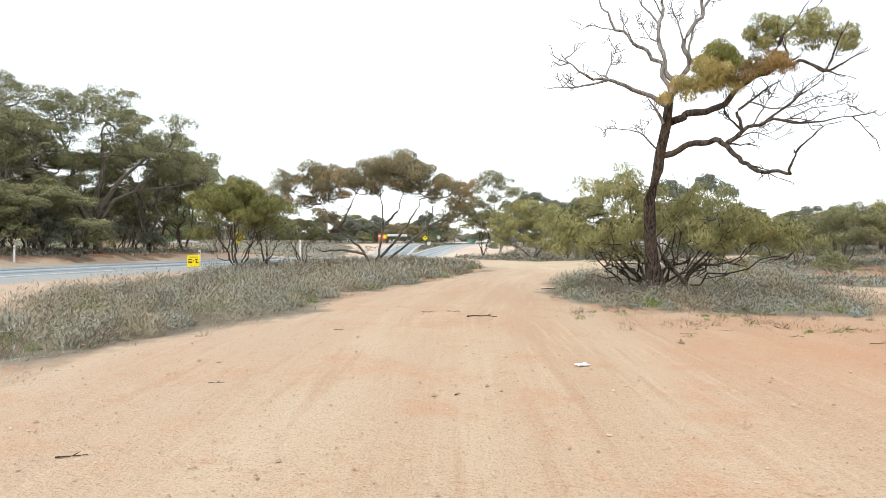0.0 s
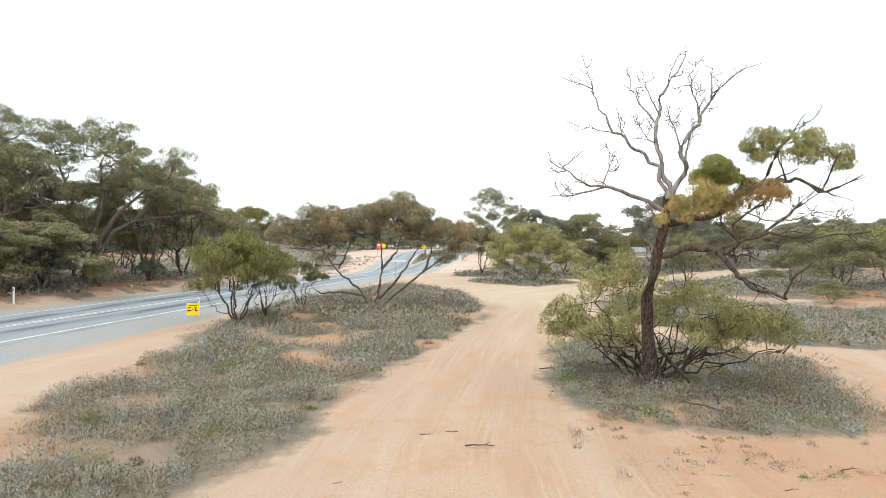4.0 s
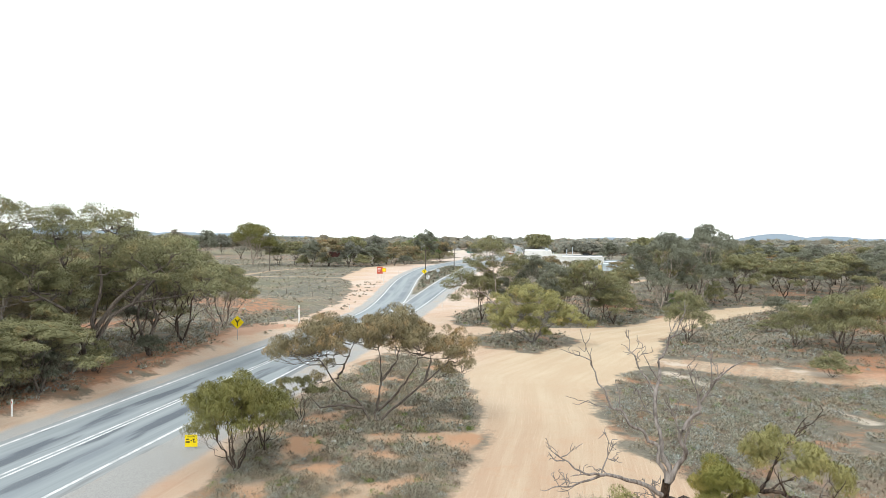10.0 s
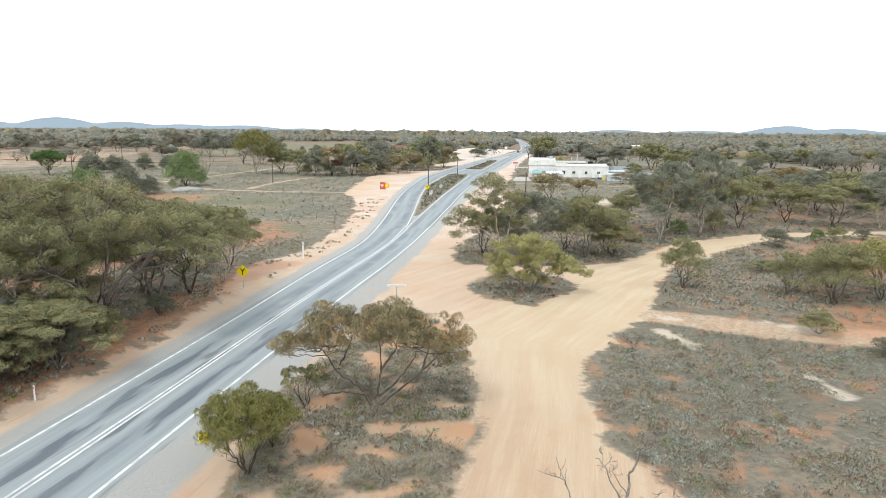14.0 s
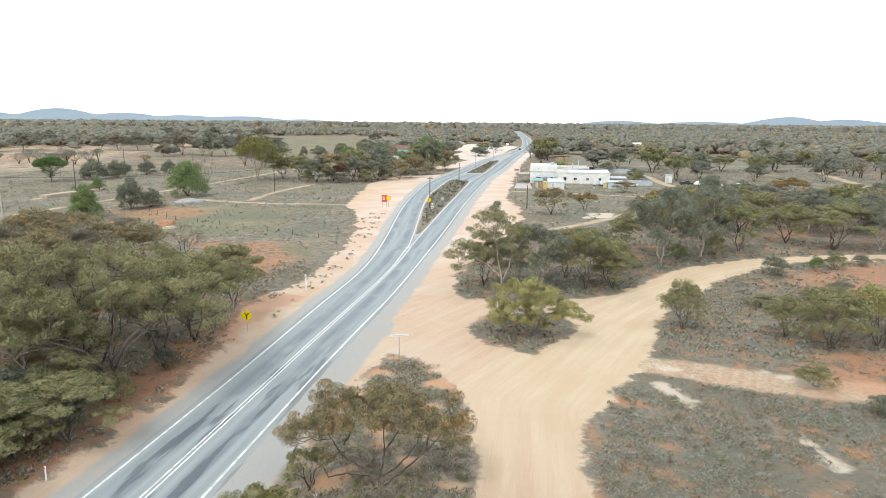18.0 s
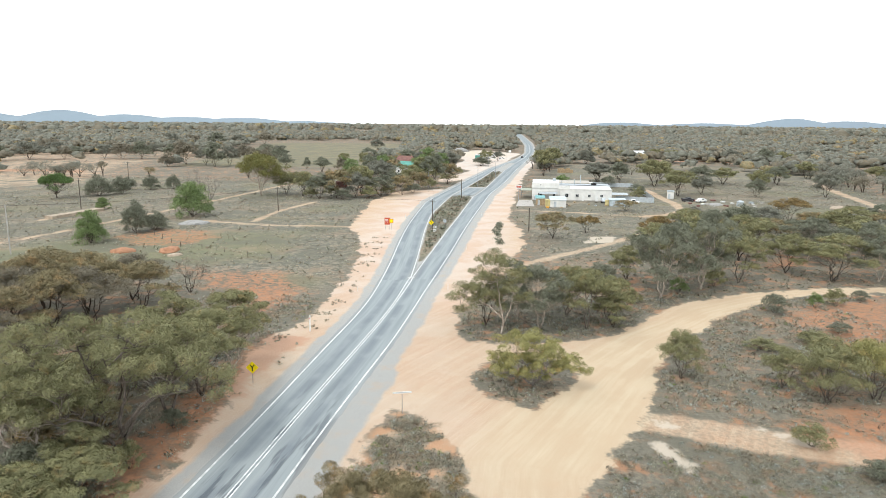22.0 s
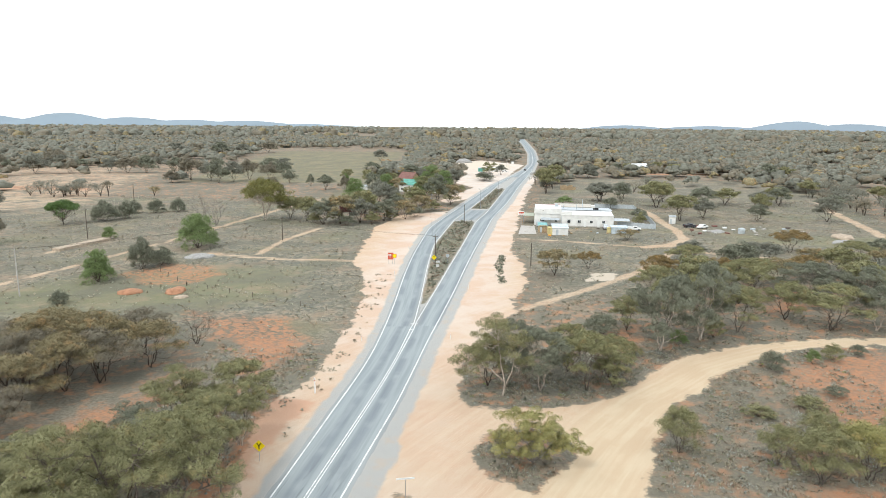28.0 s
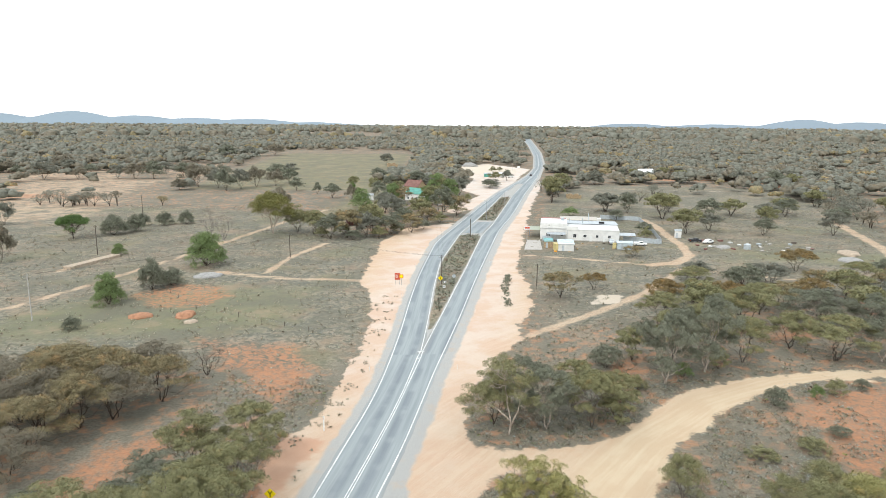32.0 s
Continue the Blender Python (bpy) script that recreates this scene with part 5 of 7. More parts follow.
stand([(-31.5, 48.0, 11.0, 10), (-25.0, 58.5, 10.5, 10.5), (-24.6, 65.5, 9.2, 9), (-23.8, 73.5, 8.0, 7.5), (-37, 54, 8.5, 11), (-31, 58, 8.5, 10)], BIG, (12, 11.5),
      "tall olive gum tree on the red roadside bank", "roadside gums")
stand([(-25.6, 82, 8.1, 9), (-32, 76.5, 8.4, 10), (-34, 68, 7, 11), (-29.5, 66, 7, 10), (-30.5, 51.5, 6, 9), (-25.6, 43.5, 4.8, 8), (-41, 62, 7, 11), (-42, 47, 5.8, 10),
       (-48, 52, 5.8, 10), (-36, 40, 5.8, 9), (-29.5, 40.5, 5.2, 8), (-28.5, 36, 4.6, 7.5), (-33, 35, 5, 9), (-38, 33, 5, 9), (-30, 31, 4.2, 7.5), (-43, 37, 5, 9), (-27.2, 46.5, 5.5, 6), (-47, 62, 5.8, 10)], MID, (9, 9.5), "olive mallee in the thicket beside the road", "roadside thicket", seed=2)
BROWNISH = [gum_meshes(45 + i, 9.0, 11.5, 3 + i, 16, 10, 26000, (0.22, 0.08), ("rust", "wood_brown")[i], "dark", 0.015, 0.22, 0.34, 0.6, 0.8, 0.145, 0.08, 5, 1, 0.4, 0.3) for i in range(2)]
stand([(-54, 99, 9, 13), (-50, 106, 8, 12), (-54, 90, 8, 12), (-50.5, 93.5, 8.5, 12), (-57, 83, 7.5, 12), (-55, 75, 7, 11), (-66, 104, 7, 13), (-64, 92, 7, 12), (-65, 79, 7, 12), (-72, 70, 7, 12), (-76, 90, 7, 12),
       (-62, 66, 7, 11), (-60, 98, 9.5, 14), (-60, 90, 9, 13), (-46, 100, 7.5, 11), (-70, 98, 8, 13), (-72, 82, 8, 13)], BROWNISH, (9, 11), "brownish mallee in a thicket by the paddock", "paddock thicket", seed=3)
stand([(-43.0, 112, 6.4, 8.5)], [gum_meshes(48, 6.4, 8.5, 3, 14, 7, 900, (0.3, 0.03), "pink", "dark", 0.02, 0.15, 0.4, 0.6, 0.7, 0.14, 0.07, 5, 5)], (6.4, 8.5), "leafless pinkish dead tree by the paddock", "paddock thicket", "dead_tree", 31)
stand([(-90, 246, 12.4, 12), (-83.5, 243, 10, 10)], [gum_meshes(49, 12, 12, 5, 16, 6, 300, (0.5, 0.03), "brown", "grey", 0.016, 0.15, 0.4, 0.6, 0.8, 0.14, 0.07, 5, 4)], (12, 12), "bare pale dead tree standing in the paddock", "dead paddock trees", "dead_tree", 32)
stand([(15.4, 92.5, 9.8, 9.5), (22.3, 93.5, 9.6, 9), (26.7, 95.0, 5.7, 7), (20.9, 101, 8, 9), (13, 99, 9, 9), (27, 99.5, 7, 8), (7.4, 93.5, 8, 7)], [MID[2], MID[0], MID[1], MID[3]], (9, 9.5),
      "olive gum with a layered crown in a roadside grove", "roadside grove", seed=4)
stand([(29.1, 73.6, 5.6, 6.4)], [ROUND[2]], (6.3, 8), "small round mallee beside the sandy track", "track gums", seed=5)
stand([(39, 110.5, 13.4, 12.5), (48, 115.5, 14.6, 13), (57, 120, 9, 10), (66, 140, 10, 13.5), (75.4, 121, 9.3, 13), (84, 121, 9.3, 12), (81, 140, 10, 13), (44, 121, 10, 10), (36, 121, 7, 8), (54, 131, 9, 10), (94, 124, 9, 12),
       (92, 138, 9, 12), (104, 130, 9, 12), (70, 128, 8, 10)], [MID[2], MID[2], MID[0], MID[1], MID[3]], (9, 9.5), "olive gum with a layered crown beyond the track", "track wood", seed=6)
stand([(60, 150, 9, 12), (75, 152, 8, 12), (112, 142, 9, 13), (122, 150, 8, 12), (100, 150, 8, 12), (132, 138, 9, 13), (118, 128, 9, 12), (110, 158, 7, 12), (140, 152, 8, 12), (48, 142, 8, 10), (62, 158, 6, 9), (88, 148, 8, 11), (130, 165, 7, 12), (66, 172, 7, 11), (78, 168, 8, 12), (90, 178, 7, 12), (104, 166, 8, 12), (116, 180, 7, 12), (128, 184, 7, 12), (142, 172, 8, 13), (150, 160, 8, 13), (152, 185, 7, 12), (160, 172, 8, 13), (72, 184, 6, 10)],
      [FAR[0], MID[0], FAR[1], FAR[3]], (9, 10), "olive mallee deep in the wood past the track", "track wood", seed=26)
stand([(-27.5, 42.5, 4, 5), (-26.8, 45.8, 3.4, 4.5), (-29.8, 41, 5, 6), (-30, 45, 5, 6), (-25.4, 50.5, 2.4, 3), (-24.6, 58, 2.0, 3), (-28.5, 38, 4.4, 5), (-33, 42, 5, 6)], [BUSHY[0], BUSHY[1]], (4, 5.6), "dense olive bush on the red roadside bank", "bank bushes", "bush", 21)
stand([(33.3, 108.6, 2.4, 4), (30.1, 117.5, 4.5, 7.5), (43, 113, 3, 4), (51, 117, 4, 5), (54.3, 101.0, 3.1, 5), (61.7, 102.9, 2.6, 2.6), (66.1, 104.9, 2.7, 4.2), (72.1, 107.4, 1.8, 3.2)], BUSHY, (4, 5.6), "dense green roadside bush", "track bushes", "bush", 7)
stand([(42.5, 66.5, 6.3, 8), (48, 67, 6.5, 9), (46, 73, 5, 7), (54, 70, 5, 8), (60, 75, 5, 9), (40, 71, 4.5, 6)], ROUND, (6.3, 8), "spreading olive mallee on the saltbush flat", "flat mallees", "mallee_tree", 9)
stand([(36, 58, 2.2, 4), (39, 52, 2, 4), (52, 86, 1.8, 5), (44, 84, 1.6, 5), (58, 90, 1.6, 4)], [BUSHY[0], BUSHY[1], BUSHY[0]], (4, 5.6), "spreading olive bush in the saltbush flat",
      "flat bushes", "bush", 8)
stand([(107, 197, 6.9, 12), (29.6, 165, 6.6, 11), (40, 173, 4.6, 7.5), (63, 217, 3.6, 9.4), (54, 157, 7, 10.5), (83, 157, 6.3, 12), (93, 163, 6, 11), (100, 172, 6, 11), (70, 160, 6, 10), (118, 170, 6, 11)], ORANGE_TOP, (7, 10),
      "mallee with an orange-tipped flat crown", "orange mallees", seed=10)
# paddock trees
stand([(-139.8, 242, 8.6, 13)], [gum_meshes(81, 8.6, 13, 1, 34, 9, 26000, (0.34, 0.15), "pine", "dark", 0.02, 0.35, 0.5, 0.5, 0.85, 0.125, 0.095, 5, 0, 0.3, 0.05)], (8.6, 13), "round dark green umbrella tree in the paddock", "paddock trees", "umbrella_tree", 11)
stand([(-129, 251, 8, 11), (-124, 259, 7, 8), (-128, 274, 5.4, 7.2), (-120, 276, 6, 8), (-112, 280, 6, 7), (-78, 169, 8.5, 7.6), (-75, 174, 5, 7), (-81, 136, 3, 4.4)], [gum_meshes(88, 8, 10, 6, 40, 8, 18000, (0.32, 0.13), "grey", "dark", 0.014, 0.1, 0.06, 0.9, 0.95, 0.15, 0.09, 5, 0, 0.4, 0.55)], (8, 10), "dense grey-green shrub in the paddock", "paddock shrubs", "shrub", 12)
PEPPER = [gum_meshes(86 + i, 10, 12, 6, 44, 8, 22000, (0.34, 0.12), "bright", "dark", 0.016, 0.1, 0.06, 0.9, 0.95, 0.14, 0.085, 5, 0, 0.6, 0.55) for i in range(2)]
stand([(-74, 198, 11, 13), (-82.7, 155.5, 8, 8), (-108, 212, 4.2, 5), (-86, 161, 4, 6)], PEPPER, (10, 12), "bright green pepper tree with drooping foliage", "pepper trees", "pepper_tree", 13)
stand([(-29, 353, 12, 12), (-5.6, 391, 14, 15), (2, 385, 12, 12), (-44, 340, 10, 12), (-10, 352, 11, 12)], PEPPER, (10, 12), "pale green pepper tree among the houses", "pepper trees", "pepper_tree", 33)
stand([(-67.9, 255, 16.5, 20)], [gum_meshes(83, 16.5, 20, 2, 30, 10, 30000, (0.38, 0.16), "lime", "pale", 0.014, 0.3, 0.4, 0.6, 0.85, 0.13, 0.078, 6, 0)], (16.5, 20), "tall spreading gum with a yellow-green crown", "paddock trees", "gum_tree", 14)
stand([(-52, 256, 9.9, 13), (-44, 246, 9, 12), (-38, 248, 11, 14), (-31, 252, 10, 12), (-30, 262, 12, 13), (-22, 256, 8, 12), (-14, 262, 8, 11), (-24, 290, 13, 13), (-12, 300, 10, 14), (-2, 306, 14, 13), (5, 311, 10, 13), (-34, 275, 9, 12),
       (-60, 262, 9, 13), (-18, 275, 8, 11), (-8, 282, 8, 11), (-30, 320, 11, 12), (-43.6, 399, 10.9, 10), (-37, 430, 9, 11), (-24.5, 354, 9.2, 14), (-11.4, 418, 10.8, 10), (-2, 387, 12, 9), (-20.6, 470, 9, 16), (-6, 440, 10, 12), (4, 420, 9, 10), (-30, 400, 9, 10)], FAR, (9, 10.5), "olive gum with a layered crown near the houses", "village trees", seed=15)
stand([(-50.6, 495, 9, 16), (-61, 430, 9, 9), (30, 454, 5.8, 15), (-38, 375, 10, 12), (-8, 350, 11, 13), (8, 400, 12, 14), (-66, 380, 8, 12), (36, 490, 8, 12), (46, 500, 8, 10)],
      [FAR[1], FAR[0], FAR[3]], (9, 10.5), "olive gum with a layered crown behind the houses", "village trees", seed=16)
stand([(67.6, 397, 15, 17), (60, 372, 9, 10), (88, 470, 7, 6), (101, 306, 13, 20), (81, 331, 10, 17), (123, 308, 9.3, 16), (140, 321, 8.3, 16), (152, 310, 8, 13), (180, 300, 6.5, 15.5), (97, 264, 11, 15), (110, 272, 8, 12), (80.6, 263, 4.6, 9),
       (112, 330, 9, 14), (95, 345, 9, 13), (78, 300, 5, 8), (170, 330, 8, 14), (195, 320, 8, 14), (128, 262, 7, 9), (138.7, 282, 9.9, 11), (157, 263, 10.6, 12), (165, 318, 8.7, 12.6), (201, 358, 9.7, 14), (80, 330, 9.9, 13), (90, 325, 9.7, 10), (59, 365, 15, 14), (107, 476, 11, 16), (135, 510, 8.7, 10), (179, 501, 9.8, 15), (212, 478, 12, 14), (228, 457, 12, 16),
       (240, 458, 11, 14), (263, 471, 11.5, 18), (210, 300, 9, 13), (222, 330, 9, 14), (190, 262, 8, 13), (176, 248, 8, 12), (152, 536, 8, 11), (171, 534, 8, 12), (160, 526, 6, 9), (178, 545, 9, 12)], [FAR[0], FAR[3], FAR[1]], (9, 10.5), "olive gum tree on the flat behind the roadhouse", "flat trees", seed=17)
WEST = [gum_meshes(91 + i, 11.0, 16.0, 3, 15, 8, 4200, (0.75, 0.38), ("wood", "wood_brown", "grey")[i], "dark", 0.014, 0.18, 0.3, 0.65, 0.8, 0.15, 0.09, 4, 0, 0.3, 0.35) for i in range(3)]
stand([(-293, 478, 13, 22), (-344, 593, 12.5, 22), (-293, 541, 6.8, 18), (-247, 494, 10.4, 16), (-233, 492, 11.8, 18), (-220, 494, 12.5, 18), (-228, 536, 10, 13), (-166, 438, 15.4, 22), (-139, 414, 14.6, 16), (-134, 427, 13, 14), (-128, 442, 13.5, 15), (-130, 508, 10.7, 20),
       (-130, 549, 9, 15), (-169, 416, 7.5, 12), (-333, 510, 8, 10), (-309, 776, 14, 22), (-304, 826, 12, 23), (-259, 786, 14, 28), (-235, 790, 13, 22), (-219, 844, 14, 30), (-202, 563, 6.6, 16), (-302, 660, 9, 18), (-272, 485, 9, 15), (-208, 520, 10, 16), (-150, 430, 12, 16),
       (-117, 450, 11, 14), (-112, 470, 10, 14), (-320, 560, 10, 18), (-360, 540, 10, 18), (-380, 500, 10, 18), (-186, 272.7, 9.6, 10), (-139, 200, 11.8, 9), (-144, 192, 10, 9), (-150, 183, 9, 10), (-53, 369, 9, 8), (-79, 401, 6.9, 6), (-61.5, 678, 11.5, 16), (-84, 326, 11, 14), (-96, 420, 8, 12)], WEST, (11, 16),
      "dark olive gum in a scattered clump across the plain", "plain trees", seed=19)
stand([(59.5, 312, 4.6, 9.5), (-54.8, 383, 9.1, 6)], [BUSHY[2]], (4, 5.6), "dense bright green bush near the buildings", "village bushes", "bush", 18)
stand([(77.2, 251, 4.9, 5.8), (29.6, 445, 5.7, 14), (41.3, 587, 5.2, 7.5), (48.3, 601, 4, 7), (50.4, 549, 5.5, 7), (-48, 250, 4, 7), (-41, 256, 4.5, 7), (-35, 244, 4, 7), (-26, 250, 4.5, 8), (-20, 262, 4, 7), (-10, 270, 4, 8), (-3, 290, 4.5, 8), (-28, 280, 5, 8), (-40, 285, 5, 8), (-18, 300, 5, 8), (-24, 335, 5, 8),
       (-12, 330, 5, 9), (-2, 345, 5, 8), (-34, 345, 5, 8), (-50, 275, 5, 8), (-8, 310, 5, 8), (4, 325, 4, 7), (0, 365, 5, 8), (-30, 375, 5, 8), (12, 372, 4, 6)], [BUSHY[0], BUSHY[1], BUSHY[0]], (4, 5.6), "dense olive bush among the village trees", "village bushes", "bush", 20)


# ---- far woods ----
FIELD_FAR = [(-185, 460), (-100, 340), (-60, 340), (-60, 480), (-33, 590), (-40, 860), (-60, 1000), (-262, 1000), (-215, 780)]
PLAIN_WEST = [(-420, 370), (-60, 330), (-40, 420), (-60, 500), (-140, 520), (-420, 520)]
OPEN_WEST = [(-500, 520), (-60, 500), (-60, 600), (-210, 770), (-640, 770)]
FLAT_EAST = [(60, 200), (150, 200), (190, 300), (215, 420), (205, 455), (150, 480), (95, 470), (60, 380)]
CLEAR_FAR = [(-420, 1900), (-150, 1800), (-110, 2500), (-560, 2500)]


def wooded(x, y):
    d = np.maximum(road_left(y) - x, x - road_right(y))
    keep = np.clip((d - 9) / 5, 0, 1)
    for poly in (FIELD_FAR, CLEAR_FAR):
        keep = keep * np.clip(-inside(poly, x, y) / 8, 0, 1)
    keep = keep * np.where(inside(PLAIN_WEST, x, y) > 0, 0.03, 1) * np.where(inside(OPEN_WEST, x, y) > 0, 0.5, 1) * np.where(inside(FLAT_EAST, x, y) > 0, 0.06, 1)
    keep = keep * np.clip(-inside(FIELD, x, y) / 8 + 0.02, 0, 1) * np.clip(-inside(YARD_FAR, x, y) / 8, 0, 1)
    keep = keep * np.where((x > -80) & (x < 60) & (y < 470), 0.0, 1)
    keep = keep * np.where((x > 0) & (x < 175) & (y < 320), 0.03, 1)
    keep = keep * np.where((x > 0) & (y < 130), 0.0, 1) * np.where((x < 0) & (y < 115), 0.35, 1)
    return keep * (np.abs(x) < 0.86 * y + 60)


def far_wood(name, seed, n, r0, r1, lobes, quads_each, quad, w, h, kind="olive", stems=False, solid_too=True):
    """Trees nobody could count: each a few rounded lobes of foliage over a short stem."""
    rng = np.random.default_rng(seed)
    rad = np.sqrt(rng.uniform(r0 * r0, r1 * r1, n))
    a = rng.uniform(-0.76, 0.76, n)
    x, y = rad * np.sin(a), rad * np.cos(a)
    gap = clumpy(x, y, 34 + r0 * 0.05, 7) + 0.6 * clumpy(x, y, 110 + r0 * 0.1, 2)
    keep = wooded(x, y) * np.clip(0.62 + 1.7 * gap, 0.04, 1) > rng.random(n)
    x, y = x[keep], y[keep]
    N = len(x)
    ww, hh = w * rng.uniform(0.55, 1.4, N), h * rng.uniform(0.6, 1.3, N)
    foot = np.stack([x, y, land(x, y)], 1)
    ang, rr = rng.uniform(0, 6.28, (N, lobes)), np.sqrt(rng.uniform(0, 1, (N, lobes))) * 0.33
    mid = np.stack([np.cos(ang) * rr * ww[:, None], np.sin(ang) * rr * ww[:, None], hh[:, None] * (0.78 - 1.1 * rr * rr - 0.25 * rng.random((N, lobes)) ** 2)], -1)
    size = ww[:, None] * rng.uniform(0.17, 0.30, (N, lobes))
    ring = np.arange(5) * 2 * math.pi / 5
    shell = [np.stack([np.cos(ring + w0) * r0_, np.sin(ring + w0) * r0_, np.full(5, z0)], 1) for w0, r0_, z0 in ((0, 0.8, -0.55), (0.6, 1.0, 0.1))] + [np.stack([np.cos(ring) * 0.62, np.sin(ring) * 0.62, np.full(5, 0.72)], 1), np.array([[0, 0, 1.0]])]
    shell = np.concatenate(shell)
    p5, q5 = np.arange(5), (np.arange(5) + 1) % 5
    cap = np.concatenate([np.stack([p5 + o, q5 + o, p5 + o + 5], 1) for o in (0, 5)] + [np.stack([q5 + o, q5 + o + 5, p5 + o + 5], 1) for o in (0, 5)] + [np.stack([p5 + 10, q5 + 10, 0 * p5 + 15], 1)])
    turn = rng.uniform(0, 6.28, (N, lobes))
    cs, sn = np.cos(turn)[..., None], np.sin(turn)[..., None]
    body = np.stack([shell[:, 0] * cs - shell[:, 1] * sn, shell[:, 0] * sn + shell[:, 1] * cs, np.broadcast_to(shell[:, 2], (N, lobes, 16))], -1) * rng.uniform(0.6, 1.35, (N, lobes, 16, 1))
    solid = foot[:, None, None] + mid[:, :, None] + body * size[..., None, None] * np.array([1, 1, 0.66])
    faces = (cap[None] + 16 * np.arange(N * lobes)[:, None, None]).reshape(-1, 3)
    if solid_too:
        tagged(new(name, mesh_of(name, solid.reshape(-1, 3), faces, LEAF[kind], True)), "olive mallee woodland stretching to the horizon", "woodland", kind="stuff")
    if quads_each:
        u = unit(rng.normal(0, 1, (N, lobes, quads_each, 3)) + np.array([0, 0, 0.5]))
        c = foot[:, None, None] + mid[:, :, None] + u * size[..., None, None] * np.array([1, 1, 0.66]) * rng.uniform(0.7, 1.12, (N, lobes, quads_each, 1))
        v, nrm = leaf_cards(rng, c.reshape(-1, 3), u.reshape(-1, 3) + np.array([0, 0, 0.4]), quad, 0.0, 0.5, 0.8)
        tagged(new(name, leaf_mesh(name, v, nrm, LEAF[kind])), "olive mallee woodland past the paddocks", "woodland", kind="stuff")
    if stems:
        paths = [(np.array([f, f + (m * 0.5) * np.array([0.5, 0.5, 1]), f + m]), [0.16, 0.12, 0.07]) for f, ms in zip(foot, mid) for m in ms[:4]]
        V, F = tubes(paths, 4)
        tagged(new("woodland_stems", mesh_of("woodland_stems", V, F, BARK["dark"])), "dark stems of the mallee woodland", "woodland", kind="stuff")
    return N


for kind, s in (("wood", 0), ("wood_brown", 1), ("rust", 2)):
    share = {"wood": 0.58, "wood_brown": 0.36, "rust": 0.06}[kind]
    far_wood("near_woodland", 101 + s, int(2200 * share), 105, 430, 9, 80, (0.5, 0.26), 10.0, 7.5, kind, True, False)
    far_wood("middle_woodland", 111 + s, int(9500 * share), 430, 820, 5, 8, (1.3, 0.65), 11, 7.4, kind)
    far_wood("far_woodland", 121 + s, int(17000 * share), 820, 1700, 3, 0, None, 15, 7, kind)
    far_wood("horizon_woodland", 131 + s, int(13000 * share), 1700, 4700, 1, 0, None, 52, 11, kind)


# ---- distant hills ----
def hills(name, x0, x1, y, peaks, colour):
    # the haze of distance is put into this blue-grey base colour
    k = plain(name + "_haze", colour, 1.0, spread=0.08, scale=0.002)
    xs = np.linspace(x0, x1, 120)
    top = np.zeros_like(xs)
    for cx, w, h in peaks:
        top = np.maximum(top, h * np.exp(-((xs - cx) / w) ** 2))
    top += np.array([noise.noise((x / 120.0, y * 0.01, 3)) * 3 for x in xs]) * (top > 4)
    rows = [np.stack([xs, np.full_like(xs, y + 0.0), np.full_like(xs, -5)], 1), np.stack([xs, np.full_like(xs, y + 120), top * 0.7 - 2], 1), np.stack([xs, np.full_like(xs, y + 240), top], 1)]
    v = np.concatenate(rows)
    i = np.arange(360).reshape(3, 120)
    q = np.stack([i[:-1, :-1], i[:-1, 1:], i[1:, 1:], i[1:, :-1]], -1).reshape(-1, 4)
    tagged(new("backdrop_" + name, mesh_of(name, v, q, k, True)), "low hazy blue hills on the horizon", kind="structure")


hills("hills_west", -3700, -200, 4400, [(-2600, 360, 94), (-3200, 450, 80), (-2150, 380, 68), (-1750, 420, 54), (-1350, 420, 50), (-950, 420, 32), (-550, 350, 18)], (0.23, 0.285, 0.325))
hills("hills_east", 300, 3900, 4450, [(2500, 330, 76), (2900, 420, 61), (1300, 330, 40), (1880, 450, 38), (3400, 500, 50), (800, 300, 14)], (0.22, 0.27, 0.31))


# ---- scrub ----
def zones_sand(x, y):
    q = zones(x, y)
    return np.maximum.reduce([q["sand"] + 0.2, q["paths"] + 0.3, q["gravel"] + 0.6])


def west_rule(x, y):
    return np.clip(inside(ISLAND_WEST, x, y) / 0.7, 0, 1) * np.clip(0.75 + 2.6 * clumpy(x, y, 2.6, 3), 0.03, 1)


def tree_rule(x, y):
    return np.clip(inside(ISLAND_TREE, x, y) / 0.5, 0, 1) * np.clip(0.75 + 1.2 * clumpy(x, y, 1.8, 8), 0.2, 1)


def rest_rule(x, y):
    built = np.where((x > 26.5) & (x < 68) & (y > 224) & (y < 275), 0.0, 1.0)
    thin = np.where(np.max([inside(p, x, y) for p in REDS], 0) > -1, 0.55, 1.0)
    return built * thin * np.clip(-zones_sand(x, y) / 0.6, 0, 1) * np.clip(0.7 + 1.7 * clumpy(x, y, 5.5, 5), 0.06, 1)


